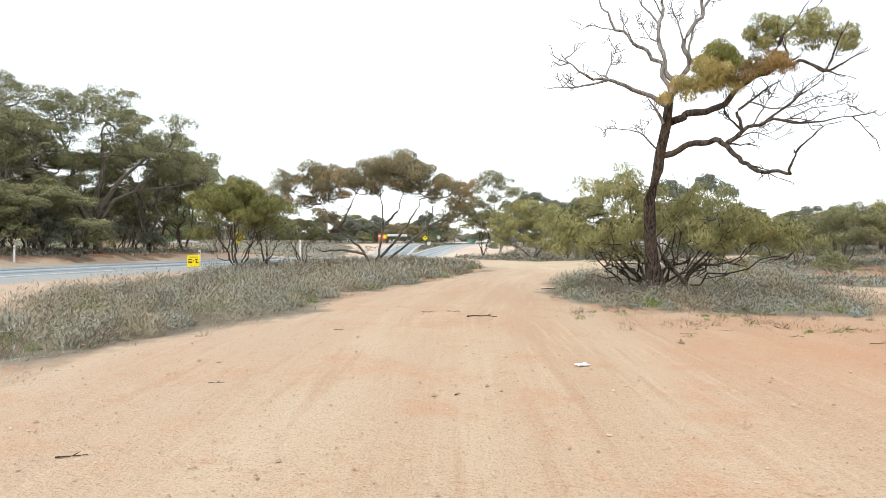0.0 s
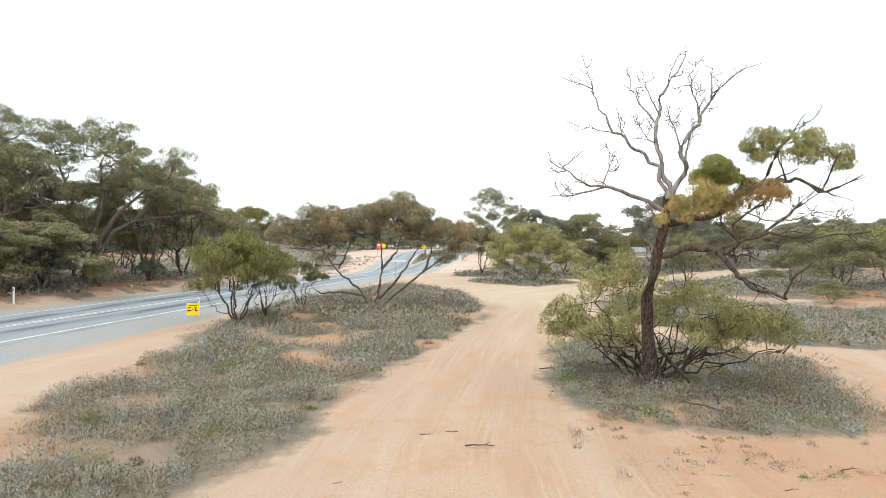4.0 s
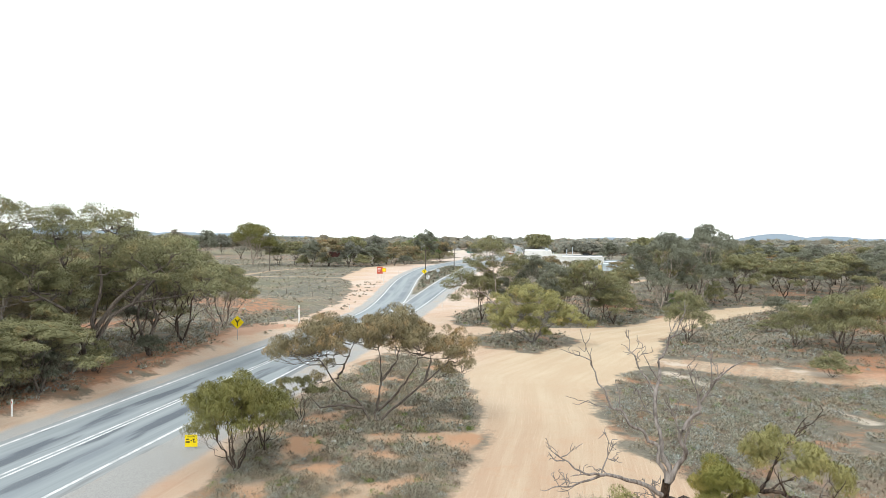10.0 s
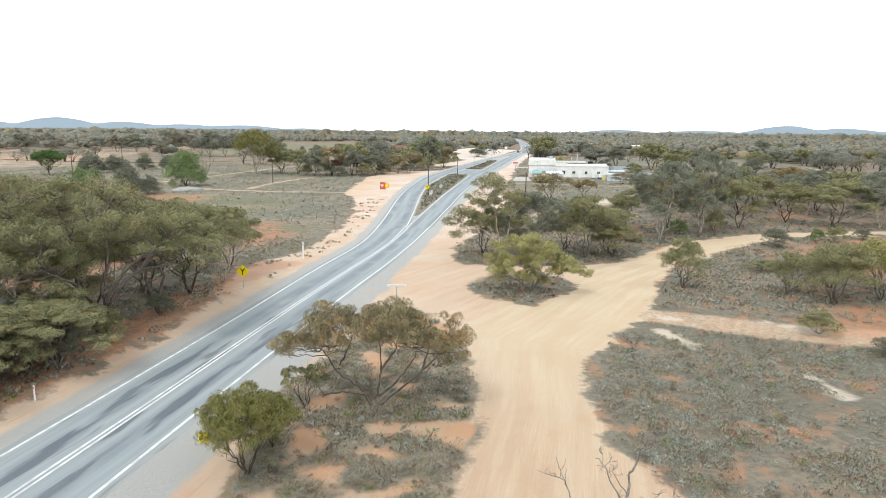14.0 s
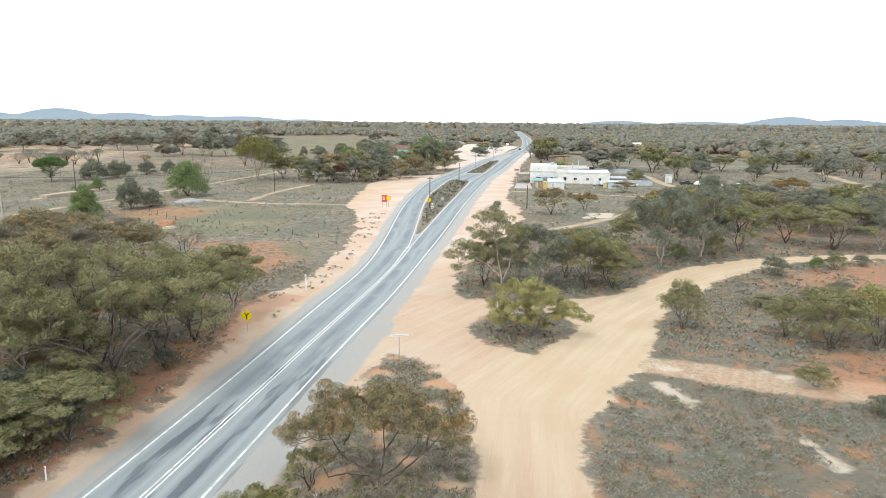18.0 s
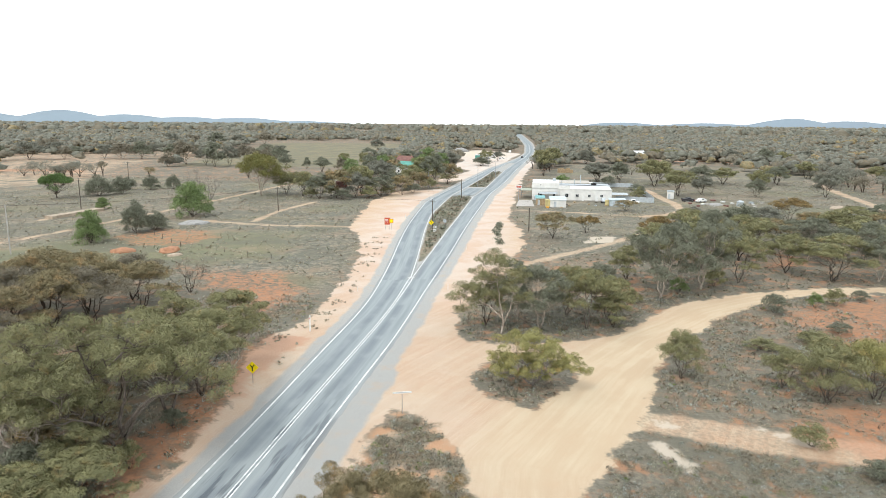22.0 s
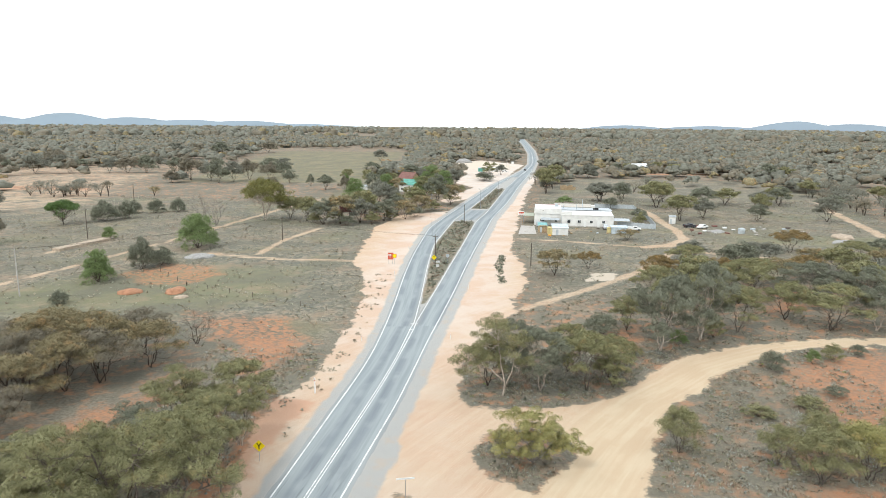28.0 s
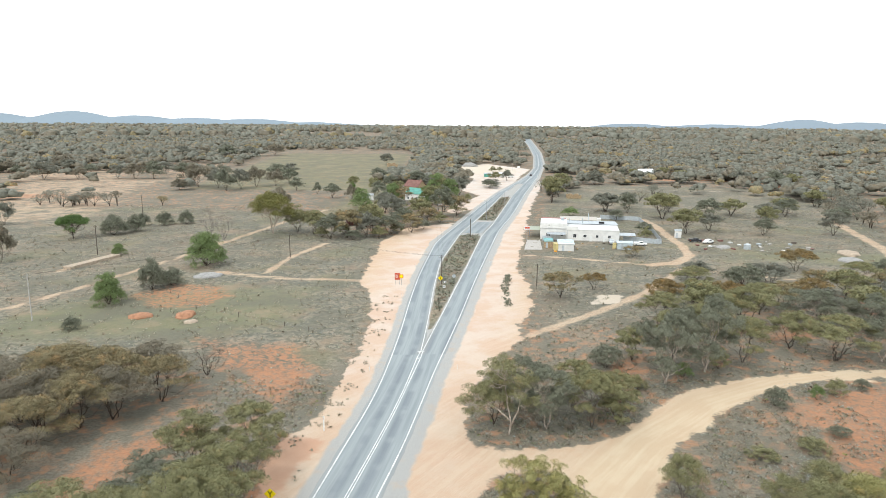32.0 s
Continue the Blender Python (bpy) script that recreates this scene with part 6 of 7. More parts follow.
near_west = scatter(201, 9500, -9.6, 3.2, 4, 63.5, west_rule)
near_tree = scatter(202, 2600, 3, 12.8, 12.8, 26.6, tree_rule)
FINE = (("saltbush", "grey-brown saltbush", 170, 0.40, (0.17, 0.013), "salt", "saltbush", 1.1, 0.34, 0.35), ("twiggy_shrub", "dry brown twiggy shrubs", 120, 0.40, (0.22, 0.009), "brown", "shrub", 1.3, 0.50, 0.2),
        ("olive_shrub", "low grey-olive shrubs", 160, 0.34, (0.13, 0.015), "heath", "shrub", 1.0, 0.68, 0.35), ("silver_saltbush", "silvery saltbush", 160, 0.32, (0.12, 0.014), "silver", "saltbush", 1.0, 0.78, 0.35),
        ("grass_tuft", "dry straw-coloured grass tufts", 90, 0.30, (0.30, 0.008), "dry", "grass", 1.6, 0.94, 0.0), ("green_tuft", "fresh green tufts", 100, 0.24, (0.16, 0.014), "grass", "grass", 1.3, 1.0, 0.2))
for places, where, seed0 in ((near_west, "on the strip between road and track", 1), (near_tree, "round the old tree", 61)):
    mixing = np.random.default_rng(seed0).uniform(-0.28, 0.28, len(places))
    places = places[np.argsort(clumpy(places[:, 0], places[:, 1], 1.1, 20 + seed0) + mixing)]
    last = 0
    for i, (name, label, n, size, leaf, kind, cat, fan, upto, inner) in enumerate(FINE):
        k = int(len(places) * upto)
        mine = places[last:k]
        for near_y, far_y, many, longer, wider in ((0, 18.5, 1.9, 0.6, 0.62), (18.5, 32, 1.0, 0.85, 0.9), (32, 99, 0.34, 1.3, 2.2)):
            strip = mine[(mine[:, 1] >= near_y) & (mine[:, 1] < far_y)]
            bushes(name, label + " " + where, strip, seed0 + i + int(near_y), int(n * many), size, (leaf[0] * longer, leaf[1] * wider), kind, cat, fan=fan, inner=inner)
        last = k
near_flat = scatter(208, 7500, 10, 44, 24, 64, lambda x, y: rest_rule(x, y) * (inside(ISLAND_TREE, x, y) < 0))
mixed = (("saltbush", "grey saltbush covering the flat", 0.42, "salt", "saltbush"), ("silver_saltbush", "silvery saltbush on the flat", 0.60, "silver", "saltbush"), ("twiggy_shrub", "dry brown shrubs on the flat", 0.72, "brown", "shrub"),
         ("grey_green_scrub", "grey-green low scrub on the flat", 0.985, "heath", "scrub"), ("green_tuft", "green tufts on the flat", 1.0, "grass", "grass"))
last = 0
for i, (name, label, upto, kind, cat) in enumerate(mixed):
    k = int(len(near_flat) * upto)
    bushes(name, label, near_flat[last:k], 40 + i, 80, 0.42, (0.16, 0.022), kind, cat, fan=1.0)
    last = k
flat_a = scatter(203, 25000, -40, 66, 24, 112, lambda x, y: rest_rule(x, y) * np.where((x > 10) & (x < 44) & (y < 64), 0, 1) * (inside(ISLAND_WEST, x, y) < 0))
last = 0
for i, (name, label, upto, kind, cat) in enumerate(mixed):
    k = int(len(flat_a) * upto)
    bushes(name, label, flat_a[last:k], 10 + i, 22, 0.46, (0.28, 0.06), kind, cat, fan=1.0)
    last = k
flat_b = scatter(204, 26000, -170, 200, 100, 340, rest_rule)
k = len(flat_b)
bushes("saltbush", "grey low scrub across the paddocks", flat_b[: int(k * 0.5)], 14, 7, 0.48, (0.38, 0.15), "salt", "saltbush", fan=1.0)
bushes("grey_green_scrub", "grey-green low scrub across the paddocks", flat_b[int(k * 0.5): int(k * 0.86)], 15, 7, 0.48, (0.38, 0.15), "heath", "scrub", fan=1.0)
bushes("twiggy_shrub", "dry brown shrubs across the paddocks", flat_b[int(k * 0.86):], 17, 7, 0.48, (0.38, 0.15), "brown", "shrub", fan=1.0)
median_a = scatter(205, 7000, -6, 42, 140, 392, lambda x, y: np.clip(np.minimum(x - median_left(y) - 0.9, median_right(y) - 0.9 - x) * 2, 0, 1) * np.where((y > 258) & (y < 297), 0, 1))
bushes("saltbush", "low grey-green scrub on the road median", median_a[: len(median_a) * 2 // 3], 18, 12, 0.45, (0.5, 0.2), "grey", "scrub")
bushes("twiggy_shrub", "dry brown scrub on the road median", median_a[len(median_a) * 2 // 3:], 19, 12, 0.45, (0.5, 0.18), "brown", "scrub")

verge = scatter(209, 4200, -26, -8, 50, 285, lambda x, y: np.clip(inside(VERGE_WEST, x, y), 0, 1) * np.clip(-zones(x, y)["gravel"] - 0.8, 0, 1) * np.where(y > 165, 0.0, 1) * np.clip(0.1 + 3.0 * clumpy(x, y, 4.0, 12), 0, 0.9))
bushes("saltbush", "low grey scrub on the sandy verge", verge, 71, 12, 0.34, (0.36, 0.12), "salt", "saltbush")

hedge = scatter(210, 260, 14.6, 18.6, 157, 188, lambda x, y: np.exp(-((x - np.interp(y, [159, 172.7, 186.7], [15.5, 15.9, 17.9])) / 0.55) ** 2))
bushes("roadside_shrub", "narrow strip of grey-green scrub on the east verge", hedge, 72, 26, 0.75, (0.4, 0.16), "grey", "scrub")

under = scatter(211, 3600, 3, 90, 63, 148, lambda x, y: np.clip(np.maximum.reduce([inside(WOOD_MID, x, y), inside(ISLAND_MID, x, y)]) / 0.8, 0, 1) * np.where(x > 40, 0.6, 1))
bushes("saltbush", "dense grey saltbush under the gums", under[: len(under) // 2], 73, 17, 0.55, (0.3, 0.085), "salt", "saltbush", fan=1.0)
bushes("grey_green_scrub", "dense grey-green scrub under the gums", under[len(under) // 2:], 74, 17, 0.6, (0.3, 0.085), "grey", "scrub", fan=1.0)


# ---- signs and posts ----
def works_sign():
    t = thing("roadworks_sign", at_land(-12.1, 33.2, 4), "yellow roadworks sign with black pictogram on short legs", "road sign")
    part("panel", box(bmesh.new(), (0.62, 0.02, 0.62), (0, 0, 0.42), bevel=0.008), YELLOW, t)
    b = bmesh.new()
    for x, z, w, h in ((-0.17, 0.5, 0.16, 0.05), (-0.17, 0.36, 0.2, 0.07), (0.0, 0.43, 0.06, 0.05), (0.13, 0.5, 0.13, 0.04), (0.13, 0.42, 0.04, 0.12), (0.17, 0.35, 0.14, 0.04), (0, 0.62, 0.4, 0.03)):
        box(b, (w, 0.006, h), (x, -0.013, z))
    part("pictogram", b, BLACK, t, "black painted bars")
    for x in (-0.2, 0.2):
        part("leg", box(bmesh.new(), (0.03, 0.03, 0.2), (x, 0.02, 0.05)), STEEL, t)


def fork_sign(x, y, h, s, label):
    t = thing("junction_sign", at_land(x, y), label, "road sign")
    part("post", rod(bmesh.new(), (0, 0.03, -0.1), (0, 0.03, h), 0.03), STEEL, t)
    b = bmesh.new()
    bmesh.ops.create_cube(b, size=1, matrix=pose(0, 0, h - s * 0.5, 0, 45, 0) @ Matrix.Diagonal((s, 0.02, s, 1)))
    part("panel", b, YELLOW, t)
    b = bmesh.new()
    z = h - s * 0.5
    box(b, (0.11 * s, 0.006, 0.45 * s), (0, -0.014, z - 0.2 * s))
    for sgn in (-1, 1):
        bmesh.ops.create_cube(b, size=1, matrix=pose(sgn * 0.12 * s, -0.014, z + 0.17 * s, 0, sgn * 35, 0) @ Matrix.Diagonal((0.11 * s, 0.006, 0.4 * s, 1)))
    part("symbol", b, BLACK, t, "black fork symbol")


def guide_post(x, y, h=1.0, r=0.05, label="white roadside guide post with a red reflector"):
    t = thing("guide_post", at_land(x, y), label, "guide post", "guide posts")
    part("post", box(bmesh.new(), (2 * r, r, h), (0, 0, h / 2 - 0.02), bevel=0.012), WHITE, t)
    part("reflector", box(bmesh.new(), (r, 0.01, 0.12), (0, -r / 2 - 0.004, h * 0.82)), RED, t)


works_sign()
fork_sign(-20.4, 69.7, 2.3, 1.0, "yellow diamond sign with a black fork symbol")
fork_sign(-1.5, 176.0, 2.6, 1.0, "yellow diamond sign at the tip of the median")
for x, y in ((-24.6, 38.9), (-12.15, 34.2), (-14.4, 117.5), (-11.6, 165), (2.2, 118), (7.0, 152), (-9.5, 198), (14, 205), (26, 275), (-6, 236)):
    guide_post(x, y)
guide_post(-18.1, 91.0, 2.4, 0.11, "tall thick white marker post beside the road")


# ---- roadhouse ----
def wall_box(name, parent, size, at, material, turn=0.0, bevel=0.02, label=""):
    return part(name, box(bmesh.new(), size, at, turn, bevel), material, parent, label)


def sheet_roof(name, parent, w, d, at, material, tilt=0.0, turn=0.0, pitch=0.25, thick=0.05, label=""):
    """A corrugated sheet: w wide, d deep, ribs running down its slope."""
    n = max(8, int(w / pitch) * 2)
    xs = np.linspace(-w / 2, w / 2, n + 1)
    z = np.where(np.arange(n + 1) % 2, thick * 0.6, 0.0)
    rows = []
    for yy, dz in ((-d / 2, 0), (d / 2, 0), (d / 2, -thick), (-d / 2, -thick)):
        rows.append(np.stack([xs, np.full(n + 1, yy), z + dz], 1))
    v = np.concatenate(rows)
    i = np.arange(4 * (n + 1)).reshape(4, n + 1)
    i = np.concatenate([i, i[:1]])
    q = np.stack([i[:-1, :-1], i[:-1, 1:], i[1:, 1:], i[1:, :-1]], -1).reshape(-1, 4)
    ob = part(name, mesh_of(name, v, q[:, ::-1], material), None, parent, label)
    ob.matrix_local = pose(*at, tilt, 0, turn)
    return ob


def window(parent, x, y, z, w=1.0, h=1.1, turn=0.0):
    f = part("window", box(bmesh.new(), (w + 0.14, 0.08, h + 0.14), (x, y, z), turn, 0.01), WHITE, parent)
    part("pane", box(bmesh.new(), (w, 0.04, h), (x, y - 0.035, z), turn), GLASS, f)
    part("sill", box(bmesh.new(), (w + 0.24, 0.16, 0.06), (x, y - 0.04, z - h / 2 - 0.1), turn), WHITE, f)
    part("glazing_bar", box(bmesh.new(), (0.05, 0.05, h), (x, y - 0.045, z), turn), WHITE, f)


def door(parent, x, y, z, w=0.9, h=2.05, material=None):
    d = part("door", box(bmesh.new(), (w, 0.06, h), (x, y, z + h / 2), 0, 0.01), material or WHITE, parent)
    part("handle", box(bmesh.new(), (0.03, 0.06, 0.12), (x + w * 0.38, y - 0.05, z + 1.0)), STEEL, d)


def roadhouse():
    t = thing("roadhouse", at_land(35.8, 248.3, -9), "long white rendered roadhouse with sheet roofs and small windows", "building")
    wall_box("front_block", t, (10.0, 16, 4.8), (5.2, 9.0, 2.4), WALL_WHITE, bevel=0.05)
    wall_box("long_wing", t, (19.6, 11, 4.2), (19.85, 5.6, 2.1), WALL_WHITE, bevel=0.05)
    wall_box("rear_wing", t, (22, 14, 4.0), (19, 18.2, 2.0), WALL_WHITE, bevel=0.05)
    wall_box("parapet", t, (10.4, 0.35, 0.7), (5.2, 1.0, 5.1), WALL_WHITE)
    wall_box("parapet", t, (0.35, 15.6, 0.6), (0.2, 9.0, 5.0), WALL_WHITE)
    wall_box("coping", t, (19.8, 0.3, 0.35), (19.85, 0.1, 4.35), WALL_WHITE)
    sheet_roof("roof", t, 10.0, 9.0, (5.2, 5.4, 5.9), ROOF_WHITE, 14)
    sheet_roof("roof", t, 10.0, 8.0, (5.2, 13.4, 6.0), ROOF_WHITE, -14)
    sheet_roof("roof", t, 19.8, 11.4, (19.85, 5.8, 4.42), ROOF_WHITE, 3)
    sheet_roof("roof", t, 22.4, 14.2, (19, 18.6, 4.6), ZINC, -3, label="dull zinc sheet roof")
    sheet_roof("verandah_roof", t, 7.0, 3.0, (6.2, -1.2, 2.9), ZINC, 9, label="low zinc verandah roof")
    sheet_roof("side_awning", t, 4.2, 9.0, (-2.2, 8.0, 3.2), plain("greenish_awning_sheet", (0.42, 0.45, 0.36), 0.7), 0, label="grey-green side awning")
    for x, y in ((-4.1, 4), (-4.1, 8), (-4.1, 12), (3.0, -2.5), (6.2, -2.5), (9.5, -2.5)):
        part("awning_post", rod(bmesh.new(), (x, y, 0), (x, y, 3.0), 0.06), STEEL, t)
    for x in (13.2, 17.0, 21.5, 26.0):
        window(t, x, 0.03, 2.0, 1.1 if x < 20 else 0.9, 1.3 if x < 16 else 0.9)
    window(t, 3.2, 0.93, 2.0, 1.4, 1.0)
    door(t, 19.2, 0.03, 0.05)
    door(t, 24.2, 0.03, 0.05)
    wall_box("rainwater_tank", t, (3.2, 1.6, 1.7), (2.6, -1.6, 1.0), ZINC, bevel=0.12, label="teal-grey tank box")
    for x, y, h in ((16.5, 14, 2.6), (19.2, 22, 3.6), (11.5, 20, 1.4)):
        part("flue", rod(bmesh.new(), (x, y, 4.0), (x, y, 4.4 + h), 0.14), ZINC, t)
    part("roof_vent", box(bmesh.new(), (1.2, 1.2, 0.9), (8.5, 8.5, 7.1), 0, 0.05), ZINC, t)
    part("satellite_dish", rod(bmesh.new(), (10.0, 1.6, 5.7), (10.02, 1.45, 5.75), 0.5, 0.42, 14), ZINC, t)
    wall_box("roof_unit", t, (2.0, 1.2, 0.9), (24, 14.5, 5.1), RUBBER, label="dark unit on the roof")
    wall_box("fascia", t, (9.8, 0.3, 0.55), (5.2, 17.2, 6.0), plain("faded_pink_fascia", (0.50, 0.24, 0.22), 0.7), label="faded pink-red fascia board")
    wall_box("false_front", t, (10.2, 0.4, 2.0), (5.2, 0.85, 5.5), WALL_WHITE, bevel=0.03)
    wall_box("step_parapet", t, (4.0, 0.4, 1.2), (12.2, 0.3, 4.9), WALL_WHITE, bevel=0.03)
    wall_box("rear_block", t, (15, 7, 4.6), (15.5, 28.5, 2.3), plain("beige_rendered_wall", (0.56, 0.50, 0.42), 0.85, spread=0.2, scale=0.6), label="beige rear block")
    sheet_roof("roof", t, 15.4, 7.4, (15.5, 28.5, 4.75), plain("beige_sheet_roof", (0.52, 0.48, 0.42), 0.7, spread=0.25), 4)
    wall_box("white_annexe", t, (9, 3, 4.2), (20.5, 34.2, 2.1), WALL_WHITE)
    sheet_roof("lean_to_roof", t, 6.5, 4.5, (32.6, 3.2, 2.7), ZINC, 5, label="rusty carport roof")
    for x, y in ((29.8, 1.2), (35.6, 1.2), (35.6, 5.2)):
        part("carport_post", rod(bmesh.new(), (x, y, 0), (x, y, 2.7), 0.06), STEEL, t)
    window(t, 8.4, 0.93, 2.0, 0.9, 0.9)
    wall_box("wall_lamp", t, (0.3, 0.25, 0.3), (3.4, 0.6, 5.7), RUBBER)
    wall_box("downpipe", t, (0.1, 0.1, 4.2), (10.4, 0.02, 2.1), ZINC)
    wall_box("plinth", t, (19.4, 0.08, 0.35), (19.85, 0.05, 0.17), CONCRETE)


def small_shed(x, y, turn, w, d, h, label, wall=None, roof=None, name="garden_shed", fall=6, with_door=True):
    t = thing(name, at_land(x, y, turn), label, "shed")
    wall_box("body", t, (w, d, h), (0, 0, h / 2 - 0.05), wall or WALL_WHITE)
    sheet_roof("roof", t, w + 0.4, d + 0.5, (0, 0, h + 0.12 + 0.02 * d), roof or ZINC, fall)
    if with_door:
        door(t, -w * 0.2, -d / 2 - 0.02, 0, 0.8, min(1.95, h * 0.85), ZINC)
    return t


def gable_house(x, y, turn, w, d, h, rise, label, wall, roof, name="cottage"):
    t = thing(name, at_land(x, y, turn), label, "house")
    b = bmesh.new()
    box(b, (w, d, h), (0, 0, h / 2 - 0.1), 0, 0.02)
    part("wall", b, wall, t)
    slope = math.degrees(math.atan2(rise, d / 2))
    run = math.hypot(rise, d / 2) + 0.4
    for s in (-1, 1):
        sheet_roof("roof", t, w + 0.8, run, (0, s * (d / 4 + 0.1), h + rise / 2), roof, -s * slope)
    for s in (-1, 1):
        g2 = bmesh.new()
        vs = [g2.verts.new(p) for p in ((s * w / 2, -d / 2, h - 0.1), (s * w / 2, d / 2, h - 0.1), (s * w / 2, 0, h + rise - 0.08), (s * (w / 2 - 0.2), -d / 2, h - 0.1), (s * (w / 2 - 0.2), d / 2, h - 0.1), (s * (w / 2 - 0.2), 0, h + rise - 0.08))]
        for f in ((0, 1, 2), (5, 4, 3), (0, 3, 4, 1), (1, 4, 5, 2), (2, 5, 3, 0)):
            g2.faces.new([vs[k] for k in f])
        part("gable", g2, wall, t)
    for xx in (-w * 0.28, w * 0.28):
        window(t, xx, -d / 2 - 0.02, 1.5, 1.1, 1.2)
    door(t, 0, -d / 2 - 0.02, 0, 0.9, 2.05, ROOF_RED)
    part("chimney", box(bmesh.new(), (0.7, 0.7, 1.3), (w * 0.3, d * 0.15, h + rise + 0.2), 0, 0.03), BRICK_TAN, t)
    return t


roadhouse()
PALE_BLUE = plain("pale_blue_sheet", (0.56, 0.63, 0.66), 0.5, 0.1, spread=0.25, scale=0.7)
TEAL = plain("faded_teal_sheet", (0.22, 0.45, 0.45), 0.6, spread=0.3, scale=0.8)
CREAM = plain("cream_yellow_boards", (0.62, 0.52, 0.25), 0.8, spread=0.25, scale=1.2)
s = small_shed(42.2, 228.4, -4, 5.4, 4.6, 2.7, "white sheet shed with a wide pale blue roof", None, PALE_BLUE, fall=10)
wall_box("side_wall", s, (1.6, 3.6, 2.4), (-3.4, 0.3, 1.15), CREAM, label="cream lean-to wall")
s = small_shed(36.8, 233.0, -4, 3.0, 2.6, 2.6, "small ochre shed with a faded teal awning", BRICK_TAN, TEAL, fall=16)
s = small_shed(63.8, 231.2, -6, 5.4, 2.8, 2.3, "low pale blue sheet shed by the yard", PALE_BLUE, PALE_BLUE)
wall_box("fuel_drum", s, (1.3, 1.2, 2.1), (-3.5, 0.2, 1.0), CREAM, bevel=0.25, label="yellow upright tank")
small_shed(91.4, 256.0, -15, 2.4, 2.2, 2.8, "tall narrow white outhouse on the flat", name="outhouse")
gable_house(-16.5, 374, -38, 11, 9, 4.0, 2.8, "white cottage with a faded green sheet roof", WALL_WHITE, ROOF_GREEN)
gable_house(-19.5, 412, -38, 11, 9, 4.4, 3.6, "stone cottage with a rusty red sheet roof", BRICK_TAN, ROOF_RED)
small_shed(-45.5, 373, 10, 8, 5, 2.8, "low white shed among the trees", with_door=False)
small_shed(33.3, 538, 4, 5, 4, 2.8, "small green sheet shed by the far yard", ROOF_GREEN, ZINC, with_door=False)
small_shed(42.5, 541, 4, 10, 5, 2.8, "long pale depot shed by the far yard", WALL_WHITE, ROOF_WHITE, with_door=False)
gable_house(164, 546, 20, 14, 9, 4.0, 3.0, "white farmhouse with a pale roof at the wood's edge", WALL_WHITE, ROOF_WHITE, "farmhouse")


def ruin(x, y, w, h, label):
    t = thing("stone_ruin", at_land(x, y, 6), label, "ruin")
    for px, hh in ((-w / 2, h), (-w / 6, h * 0.8), (w / 6, h), (w / 2, h * 0.65)):
        part("wall", box(bmesh.new(), (w / 3 * 0.9, 0.4, hh), (px * 0.7, 0, hh / 2 - 0.05), 0, 0.05), BRICK_TAN, t)
    part("wall", box(bmesh.new(), (0.4, w * 0.5, h * 0.85), (-w * 0.5, w * 0.25, h * 0.42 - 0.05), 0, 0.05), BRICK_TAN, t)


ruin(-52.5, 645, 10, 4.0, "roofless tan stone ruin in the far field")
ruin(76, 388, 8, 3.0, "low tan stone ruin by the flat")


def fence(points, h, label, material, step=2.4, name="sheet_fence"):
    """A sheet fence of panels between posts."""
    t = thing(name, at_land(*points[0]), label, "fence")
    base = t.matrix_world.inverted()
    for (ax, ay), (bx, by) in zip(points, points[1:]):
        n = max(1, int(math.hypot(bx - ax, by - ay) / step))
        for k in range(n):
            x0, y0, x1, y1 = ax + (bx - ax) * k / n, ay + (by - ay) * k / n, ax + (bx - ax) * (k + 1) / n, ay + (by - ay) * (k + 1) / n
            m = base @ pose((x0 + x1) / 2, (y0 + y1) / 2, float(land((x0 + x1) / 2, (y0 + y1) / 2)), 0, 0, math.degrees(math.atan2(y1 - y0, x1 - x0)))
            p = part("panel", box(bmesh.new(), (math.hypot(x1 - x0, y1 - y0) - 0.06, 0.05, h), (0, 0, h / 2)), material, t)
            p.matrix_local = m
            q = part("post", box(bmesh.new(), (0.08, 0.08, h + 0.1), (0, 0, h / 2)), STEEL, t)
            q.matrix_local = base @ pose(x0, y0, float(land(x0, y0)))


fence([(67.5, 247), (80, 240.5), (84, 262), (88.6, 300), (72, 305)], 1.9, "pale blue-white sheet fence round the back yard", ZINC)


def wire_fence(points, label, step=6.0, h=1.15):
    t = thing("wire_fence", at_land(*points[0]), label, "fence")
    base = t.matrix_world.inverted()
    for (ax, ay), (bx, by) in zip(points, points[1:]):
        n = max(1, int(math.hypot(bx - ax, by - ay) / step))
        prev = None
        for k in range(n + 1):
            x, y = ax + (bx - ax) * k / n, ay + (by - ay) * k / n
            v = base @ Vector((x, y, float(land(x, y))))
            part("post", box(bmesh.new(), (0.09, 0.09, h + 0.1), (v.x, v.y, v.z + h / 2 - 0.05)), TIMBER, t)
            if prev is not None:
                b = bmesh.new()
                for z in (0.4, 0.75, 1.05):
                    rod(b, prev + Vector((0, 0, z)), v + Vector((0, 0, z)), 0.006, None, 4)
                part("wire", b, STEEL, t)
            prev = v


wire_fence([(-24, 135), (-60, 152), (-72, 166)], "sagging wire fence on timber posts in the paddock")
wire_fence([(-56.5, 281), (-36, 300), (-20, 283)], "wire fence along the village trees")


